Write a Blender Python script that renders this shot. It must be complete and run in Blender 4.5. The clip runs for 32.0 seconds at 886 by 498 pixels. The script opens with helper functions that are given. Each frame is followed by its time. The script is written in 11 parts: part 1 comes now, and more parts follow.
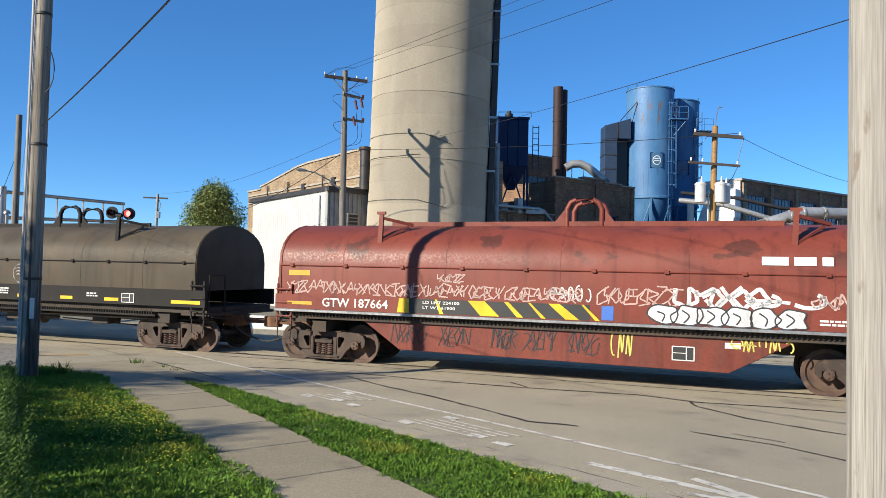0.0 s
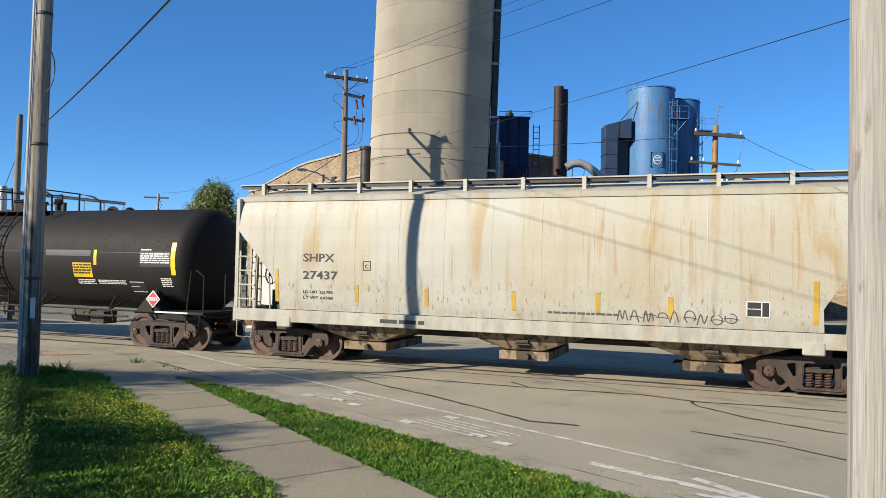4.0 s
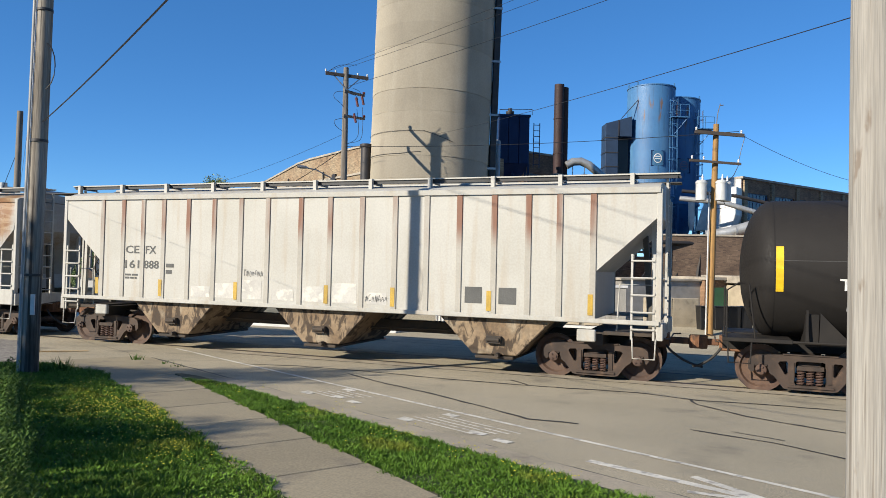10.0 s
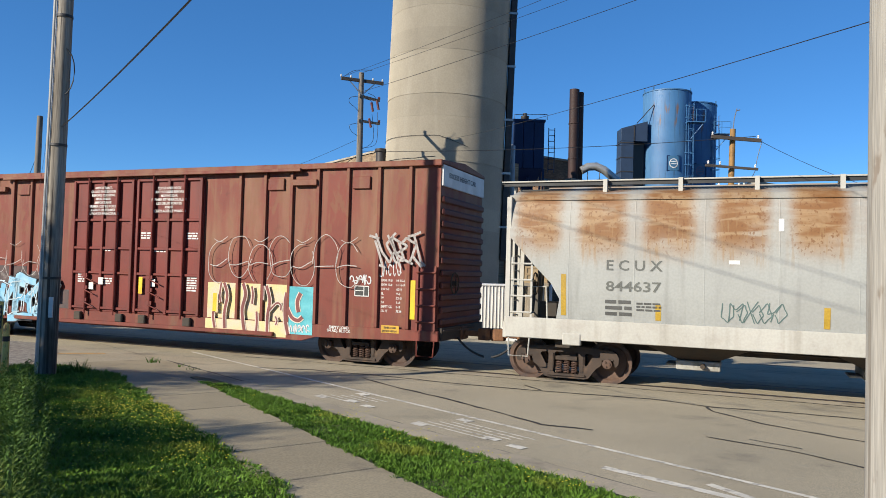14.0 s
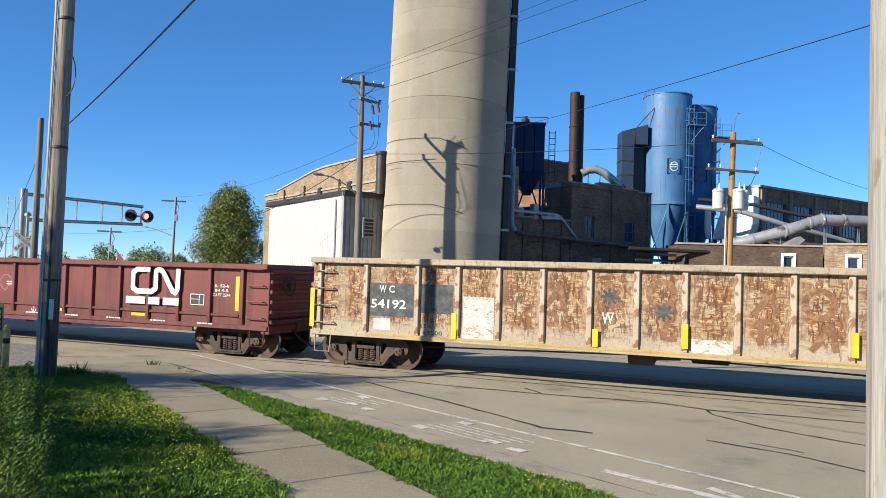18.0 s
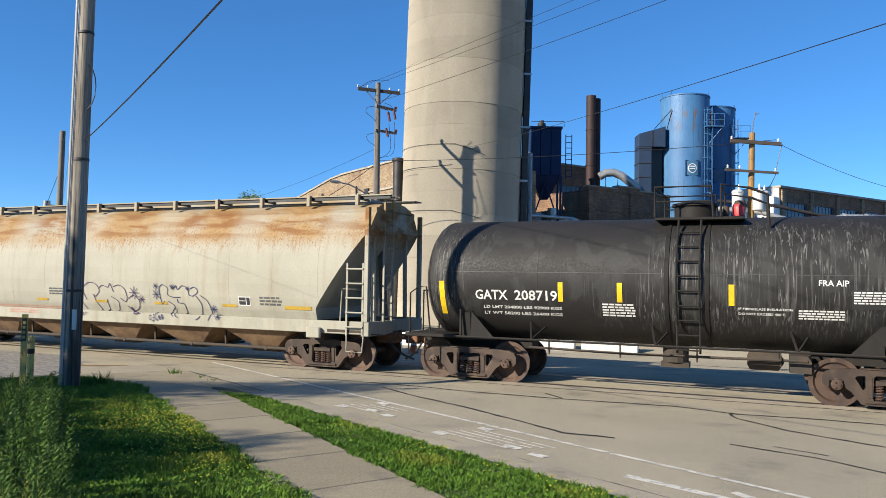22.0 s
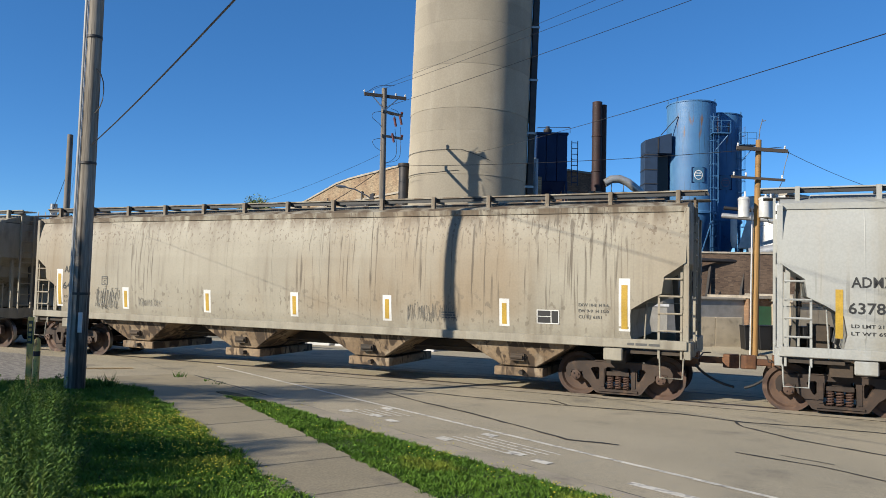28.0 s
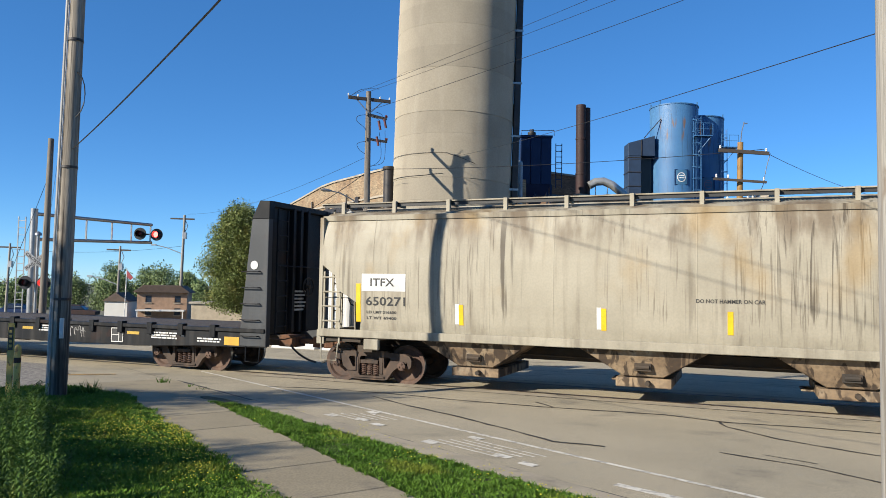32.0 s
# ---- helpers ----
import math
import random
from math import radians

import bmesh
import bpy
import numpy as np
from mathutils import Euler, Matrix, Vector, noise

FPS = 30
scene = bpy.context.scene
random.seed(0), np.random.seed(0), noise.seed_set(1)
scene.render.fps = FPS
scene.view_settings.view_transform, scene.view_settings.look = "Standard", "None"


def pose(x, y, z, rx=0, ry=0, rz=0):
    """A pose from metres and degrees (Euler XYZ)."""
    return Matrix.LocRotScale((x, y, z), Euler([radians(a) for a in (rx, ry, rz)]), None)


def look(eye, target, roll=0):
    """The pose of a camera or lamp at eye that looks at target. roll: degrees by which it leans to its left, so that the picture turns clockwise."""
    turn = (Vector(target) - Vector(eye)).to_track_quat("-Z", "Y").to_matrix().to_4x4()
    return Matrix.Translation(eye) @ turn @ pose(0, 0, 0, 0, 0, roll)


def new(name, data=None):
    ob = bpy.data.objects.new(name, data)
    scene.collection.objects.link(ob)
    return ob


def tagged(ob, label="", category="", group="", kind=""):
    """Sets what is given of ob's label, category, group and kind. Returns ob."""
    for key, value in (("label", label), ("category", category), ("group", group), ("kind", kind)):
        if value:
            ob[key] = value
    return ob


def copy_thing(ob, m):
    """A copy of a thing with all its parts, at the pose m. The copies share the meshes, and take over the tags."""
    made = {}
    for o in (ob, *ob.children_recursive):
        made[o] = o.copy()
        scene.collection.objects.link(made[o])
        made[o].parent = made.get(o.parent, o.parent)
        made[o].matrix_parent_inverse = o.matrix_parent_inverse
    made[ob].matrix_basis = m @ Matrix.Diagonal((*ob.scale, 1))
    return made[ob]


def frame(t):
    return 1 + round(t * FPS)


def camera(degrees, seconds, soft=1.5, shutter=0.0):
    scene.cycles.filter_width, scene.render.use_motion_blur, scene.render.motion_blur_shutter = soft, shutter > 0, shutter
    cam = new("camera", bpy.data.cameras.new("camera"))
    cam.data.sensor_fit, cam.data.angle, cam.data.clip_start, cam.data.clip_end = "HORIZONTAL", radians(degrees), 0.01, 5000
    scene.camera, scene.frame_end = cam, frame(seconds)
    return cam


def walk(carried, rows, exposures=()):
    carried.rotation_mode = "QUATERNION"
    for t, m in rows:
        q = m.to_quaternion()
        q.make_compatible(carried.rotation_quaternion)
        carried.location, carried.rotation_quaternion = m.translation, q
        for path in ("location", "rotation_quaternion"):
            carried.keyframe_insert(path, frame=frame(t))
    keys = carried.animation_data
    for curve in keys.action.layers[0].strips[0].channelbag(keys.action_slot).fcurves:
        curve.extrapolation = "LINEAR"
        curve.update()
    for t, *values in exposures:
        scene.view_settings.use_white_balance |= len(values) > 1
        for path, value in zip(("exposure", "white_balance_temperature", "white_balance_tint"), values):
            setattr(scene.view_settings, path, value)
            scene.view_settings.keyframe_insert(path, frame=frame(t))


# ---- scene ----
cam = camera(62.0, 32.0, soft=0.55)

# ---- the camera: hand-held on one spot, slow turns: seconds, tilt, lean, turn ----
EYE = (0.0, 0.0, 2.37)
VIEW = [
    (0, 91.64, -1.20, -1.83), (0.5, 91.54, -1.15, -1.73), (1, 91.59, -1.15, -1.68), (1.5, 91.55, -1.23, -1.65),
    (2, 91.50, -1.26, -1.96), (2.5, 91.49, -1.17, -2.00), (4.5, 91.66, -1.21, -1.64), (5, 91.71, -1.20, -1.50),
    (5.5, 91.79, -1.17, -1.49), (6, 91.83, -1.12, -1.50), (6.5, 91.91, -1.18, -1.65), (7, 91.86, -1.07, -1.53),
    (7.5, 91.82, -1.11, -1.55), (8, 91.84, -1.13, -1.57), (8.5, 91.81, -1.07, -1.60), (9, 91.67, -1.29, -1.66),
    (9.5, 91.37, -1.37, -1.48), (10, 91.44, -1.35, -1.79), (10.5, 91.48, -1.43, -1.99), (11, 91.50, -1.47, -1.49),
    (11.5, 91.61, -1.55, -1.04), (12, 91.60, -1.64, -1.04), (12.5, 91.78, -1.54, -0.95), (13, 91.89, -1.57, -0.93),
    (13.5, 91.77, -1.59, -0.71), (14, 91.78, -1.58, -0.68), (14.5, 91.87, -1.60, -1.13), (15, 91.93, -1.66, -1.37),
    (15.5, 91.95, -1.81, -1.69), (17.5, 91.93, -1.69, -0.93), (18, 91.99, -1.68, -0.65), (18.5, 92.05, -1.49, -0.37),
    (19, 92.09, -1.37, -0.05), (19.5, 92.15, -1.27, 0.29), (20, 92.22, -1.18, 0.45), (20.5, 92.30, -0.99, 0.66),
    (21, 92.40, -0.90, 0.81), (21.5, 92.46, -0.93, 0.81), (22, 92.40, -0.94, 0.76), (22.5, 92.53, -0.93, 0.69),
    (23, 92.59, -0.94, 0.69), (23.5, 92.63, -0.86, 0.69), (24, 92.78, -0.97, 0.98), (24.5, 92.78, -1.07, 1.25),
    (25, 92.87, -1.23, 1.24), (25.5, 92.79, -1.35, 0.68), (27.5, 92.79, -1.38, 1.52), (28, 92.81, -1.31, 1.15),
    (28.5, 92.80, -1.32, 0.66), (29, 92.68, -1.33, 0.52), (29.5, 92.68, -1.22, 0.55), (30, 92.87, -1.27, 0.82),
    (30.5, 93.07, -1.23, 0.52), (31, 93.19, -1.02, 0.11), (31.5, 93.08, -1.02, -0.11), (32, 93.07, -0.95, 0.01),
]
LEVELS = [(0, 0.96), (2, 1.04), (5, 0.81), (6, 0.98), (7, 1.14), (8, 1.12), (9, 0.98), (10, 0.82), (11, 0.60), (12, 0.57), (13, 0.68), (14, 0.78), (15, 0.96), (18, 0.98), (22, 1.00), (24, 0.76), (25, 0.71), (28, 0.72), (32, 0.90)]     # seconds, stops
walk(cam, [(t, pose(*EYE, a, b, c)) for t, a, b, c in VIEW], LEVELS)

# ---- light ----
SUN_EL, SUN_WAY = 25.5, (0.83, 0.558)      # light travels along SUN_WAY, over the ground
world = bpy.data.worlds.new("sky")
scene.world = world
world.use_nodes = True
_n = world.node_tree.nodes
_sky = _n.new("ShaderNodeTexSky")
_sky.sky_type, _sky.sun_disc = "NISHITA", False
_sky.sun_elevation, _sky.sun_rotation = radians(SUN_EL), radians(237)
_sky.altitude, _sky.air_density, _sky.dust_density, _sky.ozone_density = 1800, 0.8, 0.0, 3.8
_deep = _n.new("ShaderNodeHueSaturation")
_deep.inputs["Hue"].default_value, _deep.inputs["Saturation"].default_value = 0.497, 1.14
world.node_tree.links.new(_sky.outputs[0], _deep.inputs["Color"])
_clear = _n.new("ShaderNodeMix")
_clear.data_type, _clear.blend_type = "RGBA", "MULTIPLY"
_clear.inputs[0].default_value, _clear.inputs[7].default_value = 1.0, (0.82, 1.0, 1.08, 1)
world.node_tree.links.new(_deep.outputs[0], _clear.inputs[6])
_even = _n.new("ShaderNodeMix")        # flat blue mixed in to even out the sky's gradient
_even.data_type = "RGBA"
_even.inputs[0].default_value, _even.inputs[7].default_value = 0.35, (0.25, 1.02, 2.85, 1)
world.node_tree.links.new(_clear.outputs[2], _even.inputs[6])
world.node_tree.links.new(_even.outputs[2], _n["Background"].inputs[0])
_n["Background"].inputs[1].default_value = 0.1
sun = new("sun", bpy.data.lights.new("sun", "SUN"))
sun.data.energy, sun.data.angle, sun.data.color = 5.0, radians(0.53), (0.97, 0.89, 0.75)
sun.matrix_world = look((0, 0, 40), (SUN_WAY[0] * math.cos(radians(SUN_EL)), SUN_WAY[1] * math.cos(radians(SUN_EL)), 40 - math.sin(radians(SUN_EL))))


# ---- mesh helpers ----
class Shape:
    """Corners and faces of one part."""

    def __init__(self):
        self.v, self.f = [], []

    def add(self, verts, faces):
        k = len(self.v)
        self.v += [tuple(p) for p in verts]
        self.f += [tuple(k + i for i in face) for face in faces]
        return self

    def box(self, x0, x1, y0, y1, z0, z1):
        return self.add([(x0, y0, z0), (x1, y0, z0), (x1, y1, z0), (x0, y1, z0), (x0, y0, z1), (x1, y0, z1), (x1, y1, z1), (x0, y1, z1)],
                        [(3, 2, 1, 0), (4, 5, 6, 7), (0, 1, 5, 4), (1, 2, 6, 5), (2, 3, 7, 6), (3, 0, 4, 7)])

    def rings(self, rings, closed=True, caps=True):
        """Skin over rings of corners of equal count."""
        k, n = len(self.v), len(rings[0])
        for r in rings:
            self.v += [tuple(p) for p in r]
        for a in range(len(rings) - 1):
            for b in range(n if closed else n - 1):
                c = (b + 1) % n
                self.f.append((k + a * n + b, k + a * n + c, k + (a + 1) * n + c, k + (a + 1) * n + b))
        if caps:
            self.f.append(tuple(k + i for i in reversed(range(n))))
            self.f.append(tuple(k + (len(rings) - 1) * n + i for i in range(n)))
        return self

    def beam(self, p, q, w, h=None, up=(0, 0, 1)):
        """A bar of section w x h from p to q."""
        h = h or w
        p, q = Vector(p), Vector(q)
        d = (q - p).normalized()
        s = d.cross(Vector(up))
        s = s.normalized() if s.length > 1e-4 else Vector((1, 0, 0))
        u = s.cross(d)
        sq = [(-w / 2, -h / 2), (w / 2, -h / 2), (w / 2, h / 2), (-w / 2, h / 2)]
        return self.rings([[e + s * a + u * b for a, b in sq] for e in (p, q)])

    def tube(self, pts, r, seg=6, r1=None, caps=True):
        """A round bar along points, r at its start and r1 at its end."""
        pts = [Vector(p) for p in pts]
        r1 = r if r1 is None else r1
        rings, ref = [], None
        for i, p in enumerate(pts):
            d = (pts[min(i + 1, len(pts) - 1)] - pts[max(i - 1, 0)]).normalized()
            ref = ref or (Vector((0, 0, 1)) if abs(d.z) < 0.9 else Vector((1, 0, 0)))
            s = d.cross(ref).normalized()
            u = s.cross(d)
            rr = r + (r1 - r) * i / max(1, len(pts) - 1)
            rings.append([p + (s * math.cos(a) + u * math.sin(a)) * rr for a in [2 * math.pi * k / seg for k in range(seg)]])
        return self.rings(rings, caps=caps)

    def lathe(self, prof, seg=24, axis="z", at=(0, 0, 0), caps=True):
        """A profile of (radius, along) turned round an axis."""
        rings = []
        for r, h in prof:
            ring = []
            for k in range(seg):
                a = 2 * math.pi * k / seg
                c, s = r * math.cos(a), r * math.sin(a)
                p = {"z": (c, s, h), "y": (s, h, c), "x": (h, c, s)}[axis]
                ring.append((p[0] + at[0], p[1] + at[1], p[2] + at[2]))
            rings.append(ring)
        return self.rings(rings, caps=caps)

    def prism(self, poly, a, b, axis="y"):
        """A polygon pushed from a to b: (x, z) along y, (y, z) along x, (x, y) along z."""
        def put(p, d):
            return {"y": (p[0], d, p[1]), "x": (d, p[0], p[1]), "z": (p[0], p[1], d)}[axis]
        return self.rings([[put(p, a) for p in poly], [put(p, b) for p in poly]])


def mesh_of(name, s, material, smooth=0, bevel=0.0):
    me = bpy.data.meshes.new(name)
    me.from_pydata(s.v, [], s.f)
    bm = bmesh.new()
    bm.from_mesh(me)
    bmesh.ops.recalc_face_normals(bm, faces=bm.faces)
    if bevel:
        edges = [e for e in bm.edges if len(e.link_faces) == 2 and e.calc_face_angle(0) > 0.6]
        bmesh.ops.bevel(bm, geom=edges, offset=bevel, segments=1, affect="EDGES", clamp_overlap=True)
    bm.to_mesh(me)
    bm.free()
    me.materials.append(material)
    if smooth:
        me.shade_smooth()
        me.set_sharp_from_angle(angle=radians(smooth))
    return me


def part(name, s, material, parent, label="", smooth=0, bevel=0.0):
    """One mesh object under a thing or a part."""
    me = s if isinstance(s, bpy.types.Mesh) else mesh_of(name, s, material, smooth, bevel)
    ob = new(name, me)
    ob.parent = parent
    return tagged(ob, label)


def placed(name, mesh, parent, m, label=""):
    ob = new(name, mesh)
    ob.parent, ob.matrix_basis = parent, m
    return tagged(ob, label)


def thing(name, label, category, m=None, group="", kind=""):
    ob = new(name)
    if m is not None:
        ob.matrix_basis = m
    return tagged(ob, label, category, group, kind)


def solid(name, s, material, label="", category="", group="", kind="", m=None, smooth=0, bevel=0.0):
    """A thing, or a piece of the setting, of one mesh."""
    ob = new(name, mesh_of(name, s, material, smooth, bevel))
    if m is not None:
        ob.matrix_basis = m
    return tagged(ob, label, category, group, kind)


# ---- materials ----
TONE = 0.82         # darkens every base colour evenly, against a raised exposure, to deepen shade


def dull(c, k=0.77):
    return tuple(x * k for x in c)


def mat(name, col, rough=0.6, metal=0.0, col2=None, scale=2.0, fine=30.0, fine_amt=0.12, bump=0.15, depth=0.01, stretch=(1, 1, 1),
        layers=(), vary=0.0, bricks=None, emit=None, spec=0.5, chalky=0.0, panels=None, dents=0.0):
    """Paint or stuff with two scales of variation. layers: (colour, low, high, scale, stretch, (z0, z1, fade) or None, amount)."""
    m = bpy.data.materials.new(name)
    m.use_nodes = True
    nt = m.node_tree
    N, L = nt.nodes, nt.links
    bsdf = N["Principled BSDF"]
    bsdf.inputs["Roughness"].default_value, bsdf.inputs["Metallic"].default_value = rough, metal
    bsdf.inputs["Specular IOR Level"].default_value, bsdf.inputs["Diffuse Roughness"].default_value = spec, chalky
    tc = N.new("ShaderNodeTexCoord").outputs["Object"]

    def noise_at(sc, st, det=4.0, twist=0.0):
        mp, no = N.new("ShaderNodeMapping"), N.new("ShaderNodeTexNoise")
        mp.inputs["Scale"].default_value = st
        L.new(tc, mp.inputs["Vector"])
        L.new(mp.outputs[0], no.inputs["Vector"])
        no.inputs["Scale"].default_value, no.inputs["Detail"].default_value, no.inputs["Distortion"].default_value = sc, det, twist
        return no.outputs["Fac"]

    def span(src, a, b, lo=0.0, hi=1.0):
        r = N.new("ShaderNodeMapRange")
        r.interpolation_type = "SMOOTHSTEP"
        r.inputs["From Min"].default_value, r.inputs["From Max"].default_value = a, b
        r.inputs["To Min"].default_value, r.inputs["To Max"].default_value = lo, hi
        L.new(src, r.inputs["Value"])
        return r.outputs[0]

    def times(a, b):
        t = N.new("ShaderNodeMath")
        t.operation = "MULTIPLY"
        for k, x in enumerate((a, b)):
            if isinstance(x, (int, float)):
                t.inputs[k].default_value = x
            else:
                L.new(x, t.inputs[k])
        return t.outputs[0]

    def mix(fac, a, b, kind="MIX"):
        t = N.new("ShaderNodeMix")
        t.data_type, t.blend_type = "RGBA", kind
        for k, x in ((0, fac), (6, a), (7, b)):
            if isinstance(x, (int, float)):
                t.inputs[k].default_value = x
            elif isinstance(x, tuple):
                t.inputs[k].default_value = (*x, 1)
            else:
                L.new(x, t.inputs[k])
        return t.outputs[2]

    col2 = col2 or tuple(x * 0.78 for x in col)
    col, c2 = dull(col, TONE), dull(col2, TONE)
    out = mix(span(noise_at(scale, stretch), 0.35, 0.68), col, c2)
    for lc, lo, hi, sc, st, zr, amt, *twist in layers:
        k = times(span(noise_at(sc, st, 6.0, twist[0] if twist else 0.0), lo, hi), amt)
        if len(twist) > 1:      # gathered in broad clusters
            k = times(k, span(noise_at(twist[1], (1, 1, 0.4), 2.0), 0.46, 0.6))
        if zr:
            sep = N.new("ShaderNodeSeparateXYZ")
            L.new(tc, sep.inputs[0])
            up = span(sep.outputs[2], zr[0] - zr[2], zr[0] + zr[2])
            dn = span(sep.outputs[2], zr[1] - zr[2], zr[1] + zr[2], 1.0, 0.0)
            k = times(k, times(up, dn))
            if panels:          # weaker along the seams of the side's sheets
                wv = N.new("ShaderNodeMath")
                wv.operation = "PINGPONG"
                wv.inputs[1].default_value = panels[1] / 2
                sh = N.new("ShaderNodeMath")
                sh.operation = "ADD"
                sh.inputs[1].default_value = 100 * panels[1] - panels[0]
                L.new(sep.outputs[0], sh.inputs[0])
                L.new(sh.outputs[0], wv.inputs[0])
                k = times(k, span(wv.outputs[0], panels[1] * 0.04, panels[1] * 0.3, panels[2], 1.0))
        out = mix(k, out, dull(lc, TONE))
    if bricks:
        br, sep2, com = N.new("ShaderNodeTexBrick"), N.new("ShaderNodeSeparateXYZ"), N.new("ShaderNodeCombineXYZ")
        L.new(tc, sep2.inputs[0])
        L.new(sep2.outputs[0], com.inputs[0])
        L.new(sep2.outputs[2], com.inputs[1])
        L.new(com.outputs[0], br.inputs["Vector"])
        for key, val in (("Scale", 1.0), ("Brick Width", bricks[0]), ("Row Height", bricks[1]), ("Mortar Size", bricks[2]), ("Bias", 0.1)):
            br.inputs[key].default_value = val
        br.inputs["Color1"].default_value, br.inputs["Color2"].default_value, br.inputs["Mortar"].default_value = (1.25, 1.2, 1.15, 1), (0.6, 0.58, 0.58, 1), (0.95, 0.9, 0.85, 1)
        out = mix(1.0, out, br.outputs["Color"], "MULTIPLY")
    fn = noise_at(fine, stretch, 3.0)
    out = mix(1.0, out, mix(span(fn, 0.3, 0.7), (1 - fine_amt,) * 3, (1.0, 1.0, 1.0)), "MULTIPLY")
    if vary:
        rnd = N.new("ShaderNodeObjectInfo").outputs["Random"]
        out = mix(1.0, out, mix(rnd, (1 - vary,) * 3, (1 + vary * 0.4,) * 3), "MULTIPLY")
    L.new(out, bsdf.inputs["Base Color"])
    if bump:
        b = N.new("ShaderNodeBump")
        b.inputs["Strength"].default_value, b.inputs["Distance"].default_value = bump, depth
        L.new(fn, b.inputs["Height"])
        if dents:           # shallow dents in the sheet metal
            d = N.new("ShaderNodeBump")
            d.inputs["Strength"].default_value, d.inputs["Distance"].default_value = dents, 0.05
            L.new(noise_at(1.3, (1, 1, 0.8), 1.5), d.inputs["Height"])
            L.new(d.outputs[0], b.inputs["Normal"])
        L.new(b.outputs[0], bsdf.inputs["Normal"])
        L.new(span(fn, 0.2, 0.8, max(0.05, rough - 0.1), min(1, rough + 0.1)), bsdf.inputs["Roughness"])
    if emit:
        bsdf.inputs["Emission Color"].default_value, bsdf.inputs["Emission Strength"].default_value = (*emit[0], 1), emit[1]
    return m


RUST, DARK_RUST, GRIME = (0.19, 0.065, 0.022), (0.085, 0.032, 0.016), (0.05, 0.042, 0.033)
m_asphalt = mat("asphalt", (0.55, 0.475, 0.34), 0.9, col2=(0.47, 0.41, 0.295), scale=0.35, fine=75, fine_amt=0.5, bump=0.5, depth=0.006, spec=0.15,
                layers=[((0.17, 0.155, 0.135), 0.55, 0.74, 0.9, (1, 1, 1), None, 0.5), ((0.43, 0.395, 0.315), 0.56, 0.72, 5.0, (1, 1, 1), None, 0.5)])
m_concrete = mat("pavement_concrete", (0.395, 0.335, 0.228), 0.88, col2=(0.343, 0.29, 0.197), scale=0.9, fine=45, fine_amt=0.25, bump=0.25, depth=0.005, vary=0.08, spec=0.15,
                 layers=[((0.2, 0.17, 0.14), 0.56, 0.74, 2.3, (1, 1, 1), None, 0.45)])
m_kerb = mat("kerb_concrete", (0.44, 0.375, 0.275), 0.9, scale=1.6, fine=40, fine_amt=0.25, bump=0.3, layers=[(GRIME, 0.54, 0.74, 3.0, (1, 1, 1), None, 0.4)])
m_line = mat("road_paint", (0.82, 0.77, 0.66), 0.8, scale=2.0, fine=60, fine_amt=0.2, layers=[((0.27, 0.245, 0.215), 0.5, 0.66, 9.0, (1, 1, 1), None, 0.8)])
m_yline = mat("yellow_paint", (0.62, 0.36, 0.09), 0.8, layers=[((0.27, 0.245, 0.215), 0.5, 0.66, 7.0, (1, 1, 1), None, 0.7)])
m_tar = mat("crack_tar", (0.028, 0.025, 0.023), 0.7, fine=30, bump=0.2)
m_gravel = mat("gravel", (0.4, 0.36, 0.3), 0.95, col2=(0.2, 0.175, 0.145), scale=9, fine=60, fine_amt=0.5, bump=0.6, depth=0.02)
m_earth = mat("earth", (0.085, 0.075, 0.04), 0.95, col2=(0.05, 0.06, 0.02), scale=3, fine=40, fine_amt=0.4, bump=0.5)
m_farland = mat("far_land", (0.2, 0.19, 0.15), 0.95, col2=(0.13, 0.13, 0.09), scale=0.05, fine=3, fine_amt=0.2, bump=0)
m_rail = mat("rail_steel", (0.16, 0.1, 0.07), 0.5, 0.6, fine=25)
m_grass = mat("grass_blades", (0.145, 0.268, 0.031), 0.6, col2=(0.10, 0.205, 0.022), scale=0.8, fine=9, fine_amt=0.45, bump=0, spec=0.15,
              layers=[((0.34, 0.37, 0.05), 0.55, 0.72, 1.3, (1, 1, 1), None, 0.6)])
m_flower = mat("flower_yellow", (0.62, 0.55, 0.025), 0.6, fine=20, bump=0)
m_weed = mat("weed_leaf", (0.1, 0.18, 0.032), 0.65, col2=(0.055, 0.105, 0.02), scale=2, bump=0, spec=0.15, layers=[((0.26, 0.29, 0.07), 0.55, 0.7, 3.0, (1, 1, 1), None, 0.5)])
m_leaf = mat("tree_leaf", (0.19, 0.235, 0.05), 0.6, col2=(0.12, 0.16, 0.035), scale=0.7, bump=0, layers=[((0.36, 0.27, 0.07), 0.52, 0.7, 0.8, (1, 1, 1), None, 0.4)])
m_far_leaf = mat("far_leaf", (0.2, 0.27, 0.1), 0.7, col2=(0.13, 0.18, 0.06), scale=0.3, bump=0)
m_bark = mat("bark", (0.1, 0.075, 0.05), 0.9, fine=18, fine_amt=0.4, bump=0.5, stretch=(1, 1, 0.2))
m_oldwood = mat("weathered_pole_wood", (0.25, 0.22, 0.185), 0.9, col2=(0.15, 0.13, 0.11), scale=2.2, fine=26, fine_amt=0.35, bump=0.5, depth=0.008, stretch=(3, 3, 0.12),
                layers=[((0.06, 0.05, 0.045), 0.56, 0.68, 5.0, (3, 3, 0.07), None, 0.9), ((0.36, 0.33, 0.29), 0.55, 0.75, 1.6, (2, 2, 0.3), None, 0.5)])
